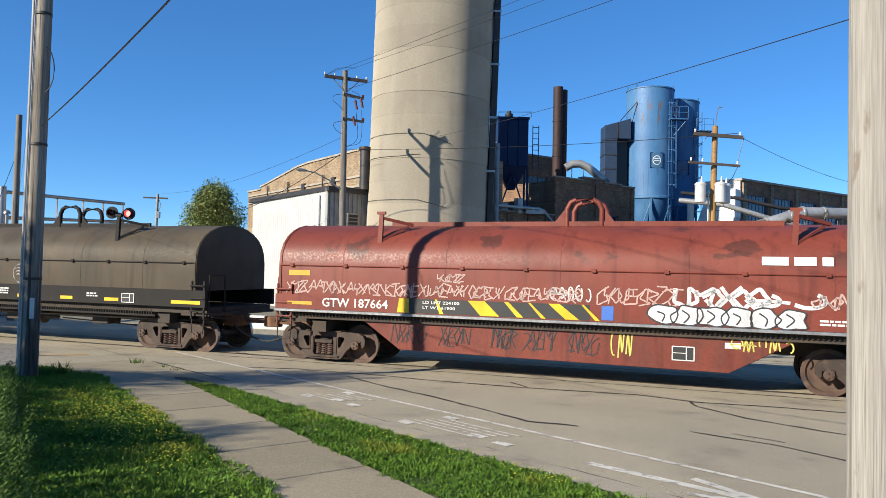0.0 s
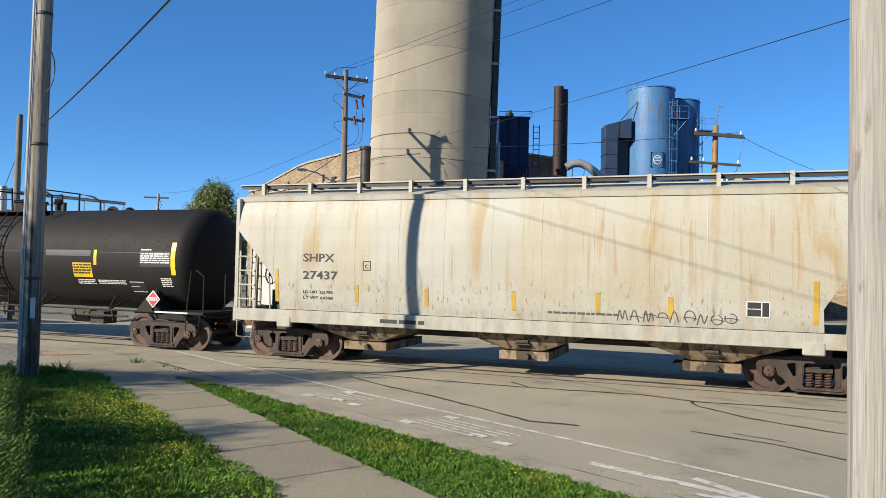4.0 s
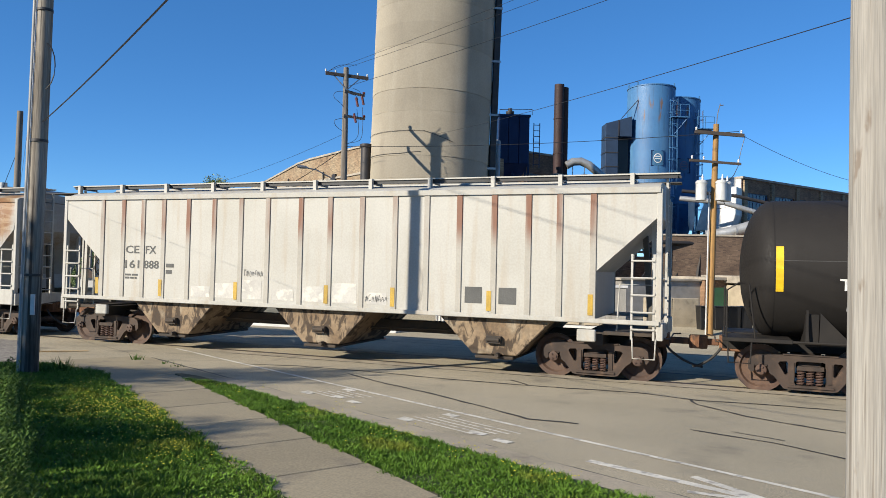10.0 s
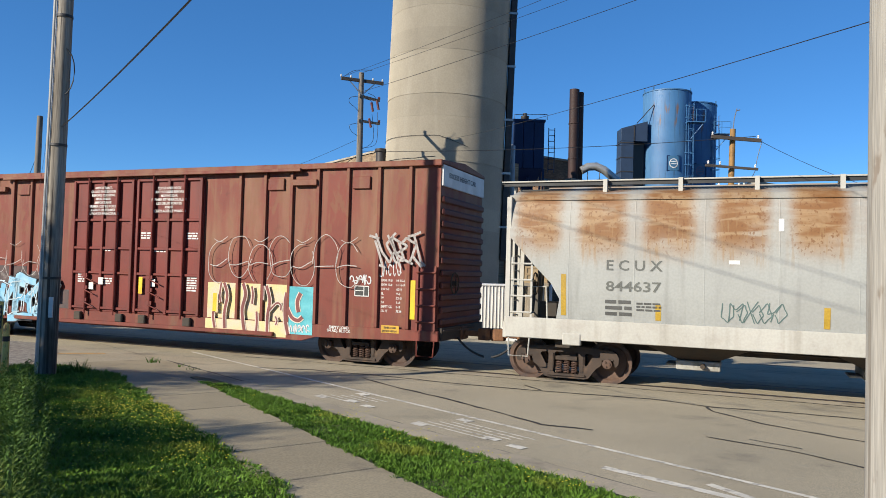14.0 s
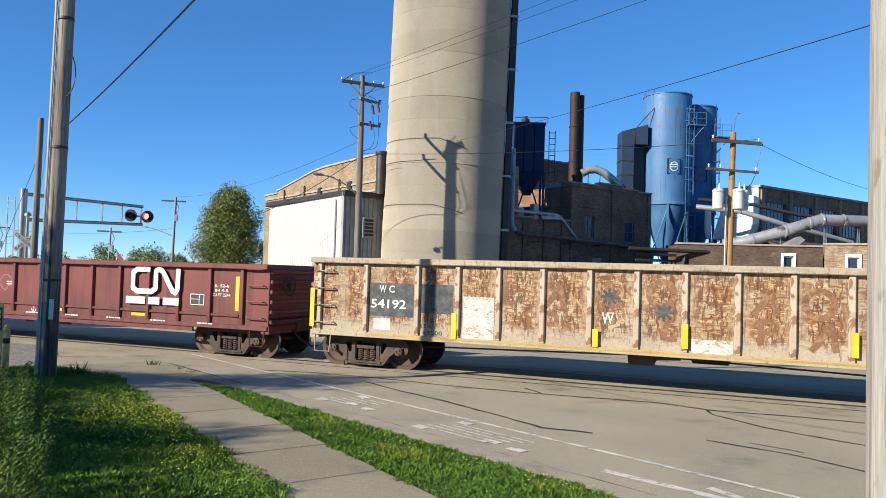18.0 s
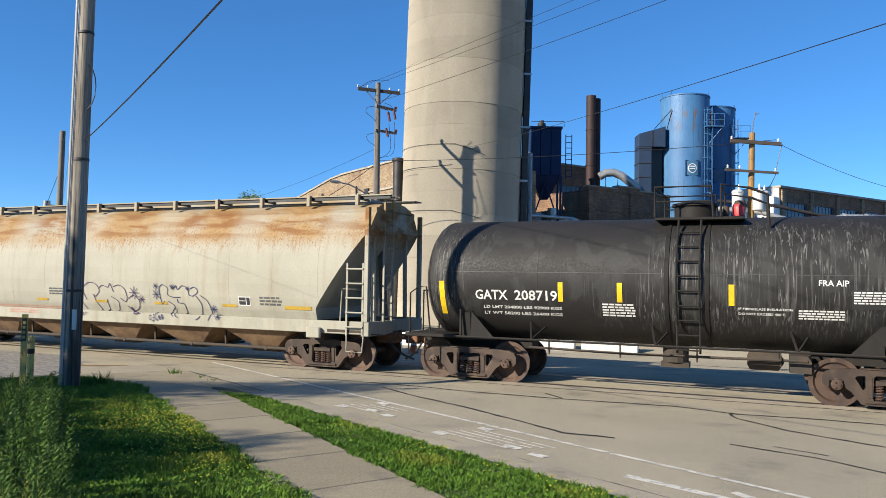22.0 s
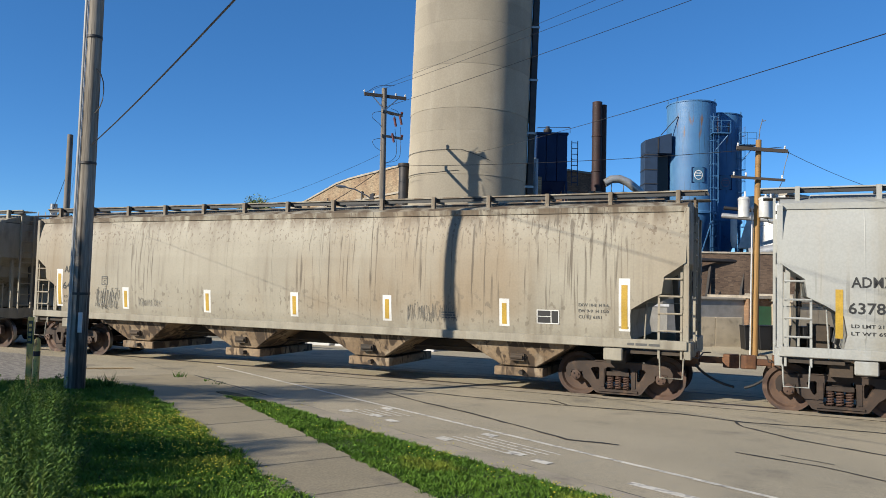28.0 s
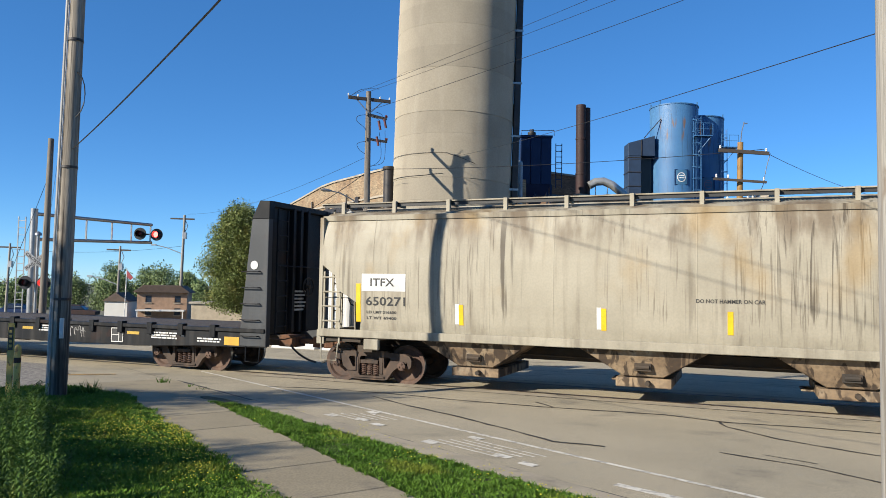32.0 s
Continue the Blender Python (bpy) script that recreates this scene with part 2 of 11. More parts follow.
# second layer darkens the pole's foot, painting in the tree's shade there
m_greywood = mat("grey_pole_wood", (0.40, 0.36, 0.305), 0.95, col2=(0.21, 0.185, 0.155), spec=0.1, scale=3.0, fine=26, fine_amt=0.35, bump=0.5, depth=0.008, stretch=(3, 3, 0.12),
                 layers=[((0.06, 0.05, 0.045), 0.58, 0.66, 6.0, (3, 3, 0.05), None, 0.85), ((0.07, 0.055, 0.045), 0.4, 0.6, 2.0, (2, 2, 0.3), (-0.5, 1.5, 0.5), 0.8)])
m_palewood = mat("pale_pole_wood", (0.37, 0.345, 0.305), 0.85, col2=(0.30, 0.275, 0.24), scale=2.5, fine=34, fine_amt=0.3, bump=0.6, depth=0.006, stretch=(3, 3, 0.08),
                 layers=[((0.2, 0.17, 0.135), 0.56, 0.66, 12.0, (3, 3, 0.07), None, 0.7), ((0.22, 0.17, 0.13), 0.63, 0.7, 7.0, (1, 1, 0.35), None, 0.8)])
m_yellowwood = mat("new_pole_wood", (0.42, 0.235, 0.07), 0.75, col2=(0.28, 0.15, 0.05), scale=2.2, fine=25, fine_amt=0.3, bump=0.3, stretch=(3, 3, 0.15),
                   layers=[((0.1, 0.055, 0.02), 0.57, 0.68, 4.0, (3, 3, 0.1), None, 0.9)])
m_darkwood = mat("dark_arm_wood", (0.075, 0.06, 0.05), 0.85, fine=20, stretch=(1, 1, 1))
m_silo = mat("silo_concrete", (0.48, 0.422, 0.325), 0.85, col2=(0.43, 0.376, 0.285), scale=0.5, fine=12, fine_amt=0.12, bump=0.12, vary=0.12, chalky=1.0,
             layers=[((0.36, 0.31, 0.24), 0.52, 0.74, 0.8, (1, 1, 0.25), None, 0.5), ((0.54, 0.485, 0.385), 0.55, 0.75, 1.3, (1, 1, 0.1), None, 0.5)])
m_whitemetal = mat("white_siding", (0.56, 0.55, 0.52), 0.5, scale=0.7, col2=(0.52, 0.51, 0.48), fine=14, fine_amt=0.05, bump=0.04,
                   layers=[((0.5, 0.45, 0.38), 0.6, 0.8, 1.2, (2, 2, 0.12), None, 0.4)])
# grey metal; also paints in the shade on the white building's end wall
m_greymetal = mat("grey_shade_siding", (0.36, 0.34, 0.31), 0.5, 0.2, fine=12, fine_amt=0.08, bump=0.05)
m_brick = mat("brick", (0.33, 0.205, 0.125), 0.9, col2=(0.225, 0.135, 0.085), scale=0.8, fine=16, fine_amt=0.3, bump=0.35, vary=0.1, bricks=(0.22, 0.075, 0.012),
              layers=[((0.42, 0.31, 0.21), 0.55, 0.75, 3.0, (1, 1, 1.5), None, 0.7), ((0.1, 0.07, 0.055), 0.55, 0.75, 0.7, (1, 1, 0.5), None, 0.6)])
m_tanbrick = mat("tan_brick", (0.41, 0.325, 0.215), 0.9, col2=(0.34, 0.24, 0.15), scale=0.9, fine=14, fine_amt=0.3, bump=0.3, vary=0.1, bricks=(0.22, 0.075, 0.012),
                 layers=[((0.13, 0.09, 0.06), 0.54, 0.74, 1.4, (1, 1, 0.4), None, 0.6)])
# darker brick, with the shade of the ducts put into its colour
m_darkbrick = mat("shade_dark_brick", (0.15, 0.105, 0.075), 0.9, col2=(0.1, 0.068, 0.05), scale=0.8, fine=16, fine_amt=0.3, bump=0.35, bricks=(0.22, 0.075, 0.012),
                 layers=[((0.24, 0.18, 0.13), 0.55, 0.75, 2.5, (1, 1, 1.2), None, 0.7)])
m_cap = mat("stone_cap", (0.42, 0.37, 0.3), 0.85, fine=14, layers=[(GRIME, 0.5, 0.75, 1.5, (1, 1, 1), None, 0.5)])
m_blue = mat("blue_tank_paint", (0.05, 0.17, 0.36), 0.6, col2=(0.04, 0.14, 0.31), scale=0.5, fine=10, fine_amt=0.08, bump=0.05,
             layers=[((0.11, 0.25, 0.42), 0.5, 0.74, 0.6, (1, 1, 0.4), None, 0.6), ((0.03, 0.06, 0.1), 0.57, 0.68, 3.0, (2, 2, 0.1), None, 0.5), ((0.17, 0.09, 0.045), 0.6, 0.7, 1.6, (1.6, 1.6, 0.35), (15.4, 17.2, 0.5), 0.9)])
m_darkblue = mat("dark_blue_paint", (0.008, 0.03, 0.10), 0.5, col2=(0.006, 0.022, 0.075), scale=0.7, fine=12, bump=0.05, spec=0.2)
m_slateblue = mat("slate_blue_sheet", (0.026, 0.05, 0.1), 0.6, col2=(0.02, 0.038, 0.075), scale=0.8, fine=10, bump=0.05, spec=0.3)
m_rustpipe = mat("rusty_pipe", (0.15, 0.12, 0.105), 0.7, 0.1, col2=(0.09, 0.07, 0.06), scale=1.5, fine=14, layers=[((0.3, 0.28, 0.27), 0.55, 0.7, 2.0, (1, 1, 1), None, 0.6)])
m_darkmetal = mat("dark_steel", (0.035, 0.034, 0.036), 0.55, 0.3, col2=(0.06, 0.05, 0.045), fine=14)
m_stack = mat("rusty_stack", (0.045, 0.02, 0.018), 0.7, 0.2, col2=(0.03, 0.015, 0.014), scale=0.8, fine=12, layers=[((0.09, 0.035, 0.02), 0.55, 0.75, 1.5, (1, 1, 0.3), None, 0.6)])
m_pipe = mat("galvanised_duct", (0.5, 0.5, 0.49), 0.4, 0.5, col2=(0.4, 0.4, 0.39), scale=1.2, fine=10,
             layers=[((0.12, 0.075, 0.05), 0.57, 0.68, 1.3, (1, 1, 1), None, 0.85)])
m_galv = mat("galvanised_steel", (0.42, 0.42, 0.42), 0.4, 0.7, fine=20, fine_amt=0.1)
m_white = mat("white_enamel", (0.8, 0.79, 0.76), 0.4, fine=20, fine_amt=0.05, bump=0.03)
m_wire = mat("cable_black", (0.02, 0.02, 0.022), 0.5, bump=0)
m_window = mat("dark_glazing", (0.028, 0.045, 0.08), 0.12, fine=6, fine_amt=0.2, bump=0.02)
m_sash = mat("window_sash", (0.16, 0.19, 0.24), 0.5, bump=0)
m_black = mat("black_paint", (0.013, 0.013, 0.014), 0.4, fine=20, bump=0.05)
m_redlens = mat("lit_red_lens", (0.5, 0.02, 0.02), 0.3, bump=0, emit=((1.0, 0.06, 0.05), 7.0))
m_dimlens = mat("unlit_red_lens", (0.16, 0.012, 0.012), 0.25, bump=0)
m_signwhite = mat("sign_white", (0.75, 0.75, 0.75), 0.45, fine=20, fine_amt=0.06, bump=0.02)
# white crossbuck boards, greyed to paint in their backlit shade
m_signgrey = mat("shaded_white_sign", (0.3, 0.31, 0.33), 0.6, fine=20, fine_amt=0.1, bump=0.02)
m_orange = mat("cone_orange", (0.75, 0.13, 0.03), 0.6, bump=0)
m_crate = mat("raw_crate_wood", (0.5, 0.37, 0.21), 0.8, col2=(0.4, 0.28, 0.15), scale=3.0, fine=20, fine_amt=0.2, bump=0.1, stretch=(0.3, 1, 3))
m_valveblue = mat("valve_blue_paint", (0.16, 0.33, 0.45), 0.5, fine=14)
m_yardwall = mat("yard_concrete", (0.4, 0.385, 0.35), 0.9, col2=(0.33, 0.315, 0.285), scale=1.4, fine=30, fine_amt=0.2, bump=0.25, layers=[((0.2, 0.185, 0.16), 0.54, 0.7, 2.0, (1.4, 1, 0.3), None, 0.5)])
m_tanpanel = mat("tan_panel", (0.42, 0.35, 0.25), 0.6, fine=10, fine_amt=0.08, bump=0.05)
m_green = mat("green_door", (0.02, 0.12, 0.06), 0.5)
m_house = mat("house_siding", (0.36, 0.23, 0.15), 0.7)
m_roof = mat("roof_shingle", (0.1, 0.07, 0.055), 0.85, fine=12)
m_bollard = mat("worn_yellow", (0.62, 0.43, 0.11), 0.6, layers=[((0.12, 0.07, 0.03), 0.56, 0.64, 9.0, (1, 1, 0.5), None, 0.9)])


# ---- lettering, baked once per string ----
LETTERS = {}


def letters(text):
    """A flat mesh of the string, one unit high, from its lower left corner."""
    if text not in LETTERS:
        cu = bpy.data.curves.new("lettering", "FONT")
        cu.body, cu.size, cu.resolution_u, cu.offset = text, 1.33, 2, 0.022
        ob = bpy.data.objects.new("lettering", cu)
        scene.collection.objects.link(ob)
        me = bpy.data.meshes.new_from_object(ob.evaluated_get(bpy.context.evaluated_depsgraph_get()))
        bpy.data.objects.remove(ob)
        co = np.array([v.co[:] for v in me.vertices])
        LETTERS[text] = (co - co.min(0), [tuple(p.vertices) for p in me.polygons])
    return LETTERS[text]


# ---- ground ----
TRACK_D, TRACK_N, NEAR_RAIL = (0.92352, -0.38354), (0.38354, 0.92352), 16.71
FALL, BROW, SILL, HOLLOW = 0.048, 15.5, 18.3, 0.45      # slope of the street, its kinks before and behind the track, depth of the hollow behind
STATIONS = (-400.0, 0.0, BROW, SILL, 23.28, 25.21, 34.0, 400.0)     # distances from the viewer, square to the track, between which the land is flat


def spread(n):
    """Scale from the eye onto the sloping land, n metres out, keeping the view."""
    h = EYE[2]
    if n < BROW:
        return (h - FALL * BROW) / (h - FALL * max(0.0, n))
    if n < SILL:
        return 1.0
    if n < 23.28:
        return (h - FALL * SILL) / (h - FALL * n)
    if n < 25.21:
        return 1 + HOLLOW / h
    return (h + HOLLOW + 3.375) / (h + 0.1125 * n) if n < 34 else 1.0


def lay(x, y, z=0.0):
    """A level plan point moved along its sight line onto the land, which falls towards the track and into a hollow
    behind it.
    """
    k = spread(TRACK_N[0] * x + TRACK_N[1] * y)
    return (x * k, y * k, EYE[2] + (z - EYE[2]) * k)


def laid(s):
    s.v = [lay(*p) for p in s.v]
    return s


def stand(x, y, z=0.0, turn=0.0, sized=True):
    """The place of a thing planned at x, y on level ground, scaled from the eye to fit the camera's view."""
    k = spread(TRACK_N[0] * x + TRACK_N[1] * y)
    return Matrix.Translation(lay(x, y, z)) @ Matrix.Rotation(radians(turn), 4, "Z") @ Matrix.Scale(k if sized else 1.0, 4)


def cut(poly, a, b):
    """The piece of a polygon between two distances square to the track."""
    for lim, sg in ((a, 1), (b, -1)):
        out = []
        for p, q in zip(poly, poly[1:] + poly[:1]):
            dp, dq = [sg * (TRACK_N[0] * v[0] + TRACK_N[1] * v[1] - lim) for v in (p, q)]
            if dp >= 0:
                out.append(p)
            if (dp >= 0) != (dq >= 0):
                f = dp / (dp - dq)
                out.append((p[0] + (q[0] - p[0]) * f, p[1] + (q[1] - p[1]) * f))
        poly = out
        if len(poly) < 3:
            return []
    return poly


def ease(a, b, v):
    v = min(1, max(0, (v - a) / (b - a)))
    return v * v * (3 - 2 * v)


def drop(x, y):
    """Lowers the land a little on the far left, to fit where far things stand in view."""
    return -1.5 * ease(38, 78, y) * ease(6, 20, -x)


def ground_sheet():
    xs = [-2500, -600, -200, -120, -90, -70, -55, -45, -38, -36, -32, -28, -24, -18, -12, -6, 0, 8, 20, 40, 62, 70, 80, 200, 600, 2500]
    ys = [-2500, -300, -60, -30, -20, 0, 20, 30, 35, 38, 44, 50, 58, 66, 74, 82, 95, 120, 200, 600, 3000]
    s = Shape()
    s.v = [(x, y, drop(x, y) - 0.02 - 0.6 * ease(-36, -28, x) * ease(-30, -20, y) * (1 - ease(35, 38, y)) * (1 - ease(62, 70, x))) for y in ys for x in xs]
    n = len(xs)
    s.f = [(j * n + i, j * n + i + 1, (j + 1) * n + i + 1, (j + 1) * n + i) for j in range(len(ys) - 1) for i in range(n - 1)]
    solid("ground", s, m_farland, kind="structure", smooth=60)


def flat(name, poly, z, material, thick=0.0, kind="structure", parent=None):
    s = Shape()
    for a, b in zip(STATIONS, STATIONS[1:]):
        piece = cut(list(poly), a, b)
        if piece and thick:
            s.prism(piece, z - thick, z, "z")
        elif piece:
            s.add([(x, y, z) for x, y in piece], [tuple(range(len(piece)))])
    laid(s)
    if parent:
        return part(name, s, material, parent)
    return solid(name, s, material, kind=kind)


ROAD_N, ROAD_E = (0.748, 0.664), (0.664, -0.748)    # across the road, and along it towards the viewer
WALK_N, WALK_E = (0.834, 0.552), (0.552, -0.834)
VERGE = 0.12


def road_pt(a, b):
    return (ROAD_N[0] * a + ROAD_E[0] * b, ROAD_N[1] * a + ROAD_E[1] * b)


def walk_pt(a, b):
    return (WALK_N[0] * a + WALK_E[0] * b, WALK_N[1] * a + WALK_E[1] * b)


def track_pt(u, n):
    return (TRACK_D[0] * u + TRACK_N[0] * n, TRACK_D[1] * u + TRACK_N[1] * n)


def ribbon(pts, w, z, material, name, kind="structure", seed=1, wob=0.0, parent=None):
    """A flat band along points, with an uneven edge."""
    rnd = random.Random(seed)
    fine = []
    for a, b in zip(pts, pts[1:]):
        k = max(2, int(math.hypot(b[0] - a[0], b[1] - a[1]) / 0.25))
        fine += [(a[0] + (b[0] - a[0]) * i / k, a[1] + (b[1] - a[1]) * i / k) for i in range(k)]
    fine.append(pts[-1])
    fine = [(x + rnd.uniform(-wob, wob), y + rnd.uniform(-wob, wob)) for x, y in fine]
    s, v = Shape(), []
    for i, (x, y) in enumerate(fine):
        x0, y0 = fine[max(0, i - 1)]
        x1, y1 = fine[min(len(fine) - 1, i + 1)]
        d = math.hypot(x1 - x0, y1 - y0)
        h = w / 2 * (rnd.uniform(0.5, 1.4) if wob else 1)
        v += [(x - (y1 - y0) / d * h, y + (x1 - x0) / d * h, z), (x + (y1 - y0) / d * h, y - (x1 - x0) / d * h, z)]
    s.add([lay(*p) for p in v], [(2 * i, 2 * i + 1, 2 * i + 3, 2 * i + 2) for i in range(len(fine) - 1)])
    if parent:
        return part(name, s, material, parent)
    return solid(name, s, material, kind=kind)


def build_ground():
    ground_sheet()
    flat("road", [road_pt(7.2, -40), road_pt(7.2, 60), (60, -40), (70, 30), (40, 38), (-22, 38)], 0.0, m_asphalt)
    flat("road_shoulder", [road_pt(7.196, -40), road_pt(7.196, -13), walk_pt(2.7, -14), (-40, 9.5), (-40, 36)], -0.004, m_asphalt)
    flat("gravel", [(-40, 33), (-11.3, 21.4), (-9.75, 19.4), (-9.2, 16.6), (-11, 12), (-40, 10)], 0.012, m_gravel)
    # rails of the track, set in the crossing, with dark flangeways
    for k, off in enumerate((0.0, 1.505)):
        n = NEAR_RAIL + off
        s = Shape()
        for a, b, z in ((-0.035, 0.035, 0.008),):
            s.add([(*track_pt(-160, n + a), z), (*track_pt(120, n + a), z), (*track_pt(120, n + b), z), (*track_pt(-160, n + b), z)], [(0, 1, 2, 3)])
        solid("rail", s, m_rail, kind="structure")
        flat("flangeway", [track_pt(-160, n + 0.04), track_pt(120, n + 0.04), track_pt(120, n + 0.13), track_pt(-160, n + 0.13)], 0.005, m_tar)
    for n, w, seed in ((NEAR_RAIL - 0.55, 0.035, 3), (NEAR_RAIL + 2.1, 0.04, 4), (NEAR_RAIL + 4.6, 0.05, 5), (NEAR_RAIL + 6.05, 0.05, 6)):
        ribbon([track_pt(-12, n), track_pt(30, n)], w, 0.006, m_tar, "crossing_seam", seed=seed, wob=0.012)
    flat("crossing_panel", [track_pt(-13, NEAR_RAIL - 0.52), track_pt(32, NEAR_RAIL - 0.52), track_pt(32, NEAR_RAIL - 0.08), track_pt(-13, NEAR_RAIL - 0.08)], 0.004, m_kerb)
    # tarred cracks
    for k, (pts, w) in enumerate((
            ([(-4.17, 17.47), (-2.76, 17.3), (-0.8, 16.5), (0.25, 15.9), (2.26, 15.05), (4.27, 14.44), (5.23, 13.69), (6.5, 13.33), (7.9, 12.7)], 0.06),
            ([(2.01, 15.75), (2.27, 15.13)], 0.05), ([(5.1, 13.7), (5.08, 13.23), (5.49, 12.21), (6.07, 11.52), (6.9, 10.6)], 0.05),
            ([(-1.53, 16.23), (-0.73, 15.11), (0.23, 13.92), (1.14, 12.66), (1.77, 11.72), (2.51, 11.4)], 0.06),
            ([(4.14, 11.1), (5.05, 10.33), (5.9, 9.0)], 0.045), ([(4.75, 11.0), (5.3, 10.45)], 0.03))):
        ribbon(pts, w, 0.007, m_tar, "tar_crack", seed=20 + k, wob=0.02)
    # lane line and worn cross-hatched marks
    for a, b in ((-19.5, 14.0),):
        ribbon([road_pt(8.56, a), road_pt(8.56, b)], 0.085, 0.006, m_line, "lane_line")
    for na, b0, b1, z in ((7.62, -8.9, -7.0, 0.006), (7.72, -11.8, -10.55, 0.0062)):
        for i in range(5):
            o = na + i * 0.14
            ribbon([road_pt(o, b0 + 0.12 * i), road_pt(o, b1 - 0.35 + 0.1 * i)], 0.04, z, m_line, "hatch_mark", seed=40 + i)
        for o, b in ((-0.12, b0 + 0.05), (0.1, b1 - 0.5), (0.02, b1 + 0.05), (0.68, b0 + 0.25)):
            ribbon([road_pt(na + o, b), road_pt(na + o, b + 0.28)], 0.16, z + 0.001, m_line, "hatch_block", seed=50)
    ribbon([road_pt(7.72, -5.45), road_pt(7.86, -3.2)], 0.14, 0.006, m_line, "arrow_mark")
    ribbon([road_pt(8.1, -4.25), road_pt(7.86, -3.2)], 0.12, 0.0065, m_line, "arrow_mark")
    ribbon([road_pt(7.5, -4.0), road_pt(7.86, -3.2)], 0.10, 0.0062, m_line, "arrow_mark")
    ribbon([(-9.69, 19.07), (-8.5, 19.37)], 0.12, 0.006, m_yline, "stop_line")
    # raised lawn, strip and kerb
    flat("lawn", [walk_pt(2.9, -14.6), walk_pt(2.9, 30), (-40, -30), (-40, 9), (-10.5, 14.5), (-8.7, 15.6), walk_pt(2.2, -16.2)], VERGE - 0.02, m_earth, 0.3)
    flat("verge_strip", [walk_pt(4.26, -15.3), walk_pt(4.26, 30), road_pt(6.62, 30), road_pt(6.62, -14.0), road_pt(6.5, -14.5)], VERGE - 0.015, m_earth, 0.25)
    ends = [(*walk_pt(2.9, -14.6), VERGE - 0.004), (*walk_pt(4.26, -14.6), VERGE - 0.004), (*walk_pt(4.4, -14.6), VERGE - 0.03), (*road_pt(7.2, -13.9), 0.008), (*road_pt(7.2, -18.4), 0.008), (*walk_pt(2.7, -19.2), 0.008)]
    solid("apron", laid(Shape().add(ends + [(x, y, -0.1) for x, y, z in ends], [(0, 1, 2, 3, 4, 5), (6, 7, 8, 9, 10, 11)] + [(i, (i + 1) % 6, 6 + (i + 1) % 6, 6 + i) for i in range(6)])), m_concrete, kind="structure")
    kerb = Shape()
    kerb.rings([[(*road_pt(a, b), z) for a, z in ((6.62, -0.1), (7.24, -0.1), (7.24, 0.035), (6.62, 0.035))] for b in (-13.9, -8, -2, 3, 8, 9.5, 11, 16, 30)])
    solid("kerb", laid(kerb), m_kerb, kind="structure", bevel=0.02)
    ribbon([road_pt(7.29, -18), road_pt(7.29, 20)], 0.055, 0.006, m_tar, "gutter_seam", seed=9, wob=0.012)
    base = flat("pavement", [walk_pt(2.9, -14.6), walk_pt(2.9, 30), walk_pt(4.26, 30), walk_pt(4.26, -14.6)], VERGE - 0.03, m_earth, 0.2)
    b, k = -14.6, 0
    while b < 16:
        corner = [walk_pt(2.9 + u, b + v) for u, v in ((0.012, 0.008), (1.348, 0.008), (1.348, 1.432), (0.012, 1.432))]
        part("slab", laid(Shape().prism(corner, VERGE - 0.06, VERGE, "z")), m_concrete, base, bevel=0.012)
        b, k = b + 1.44, k + 1


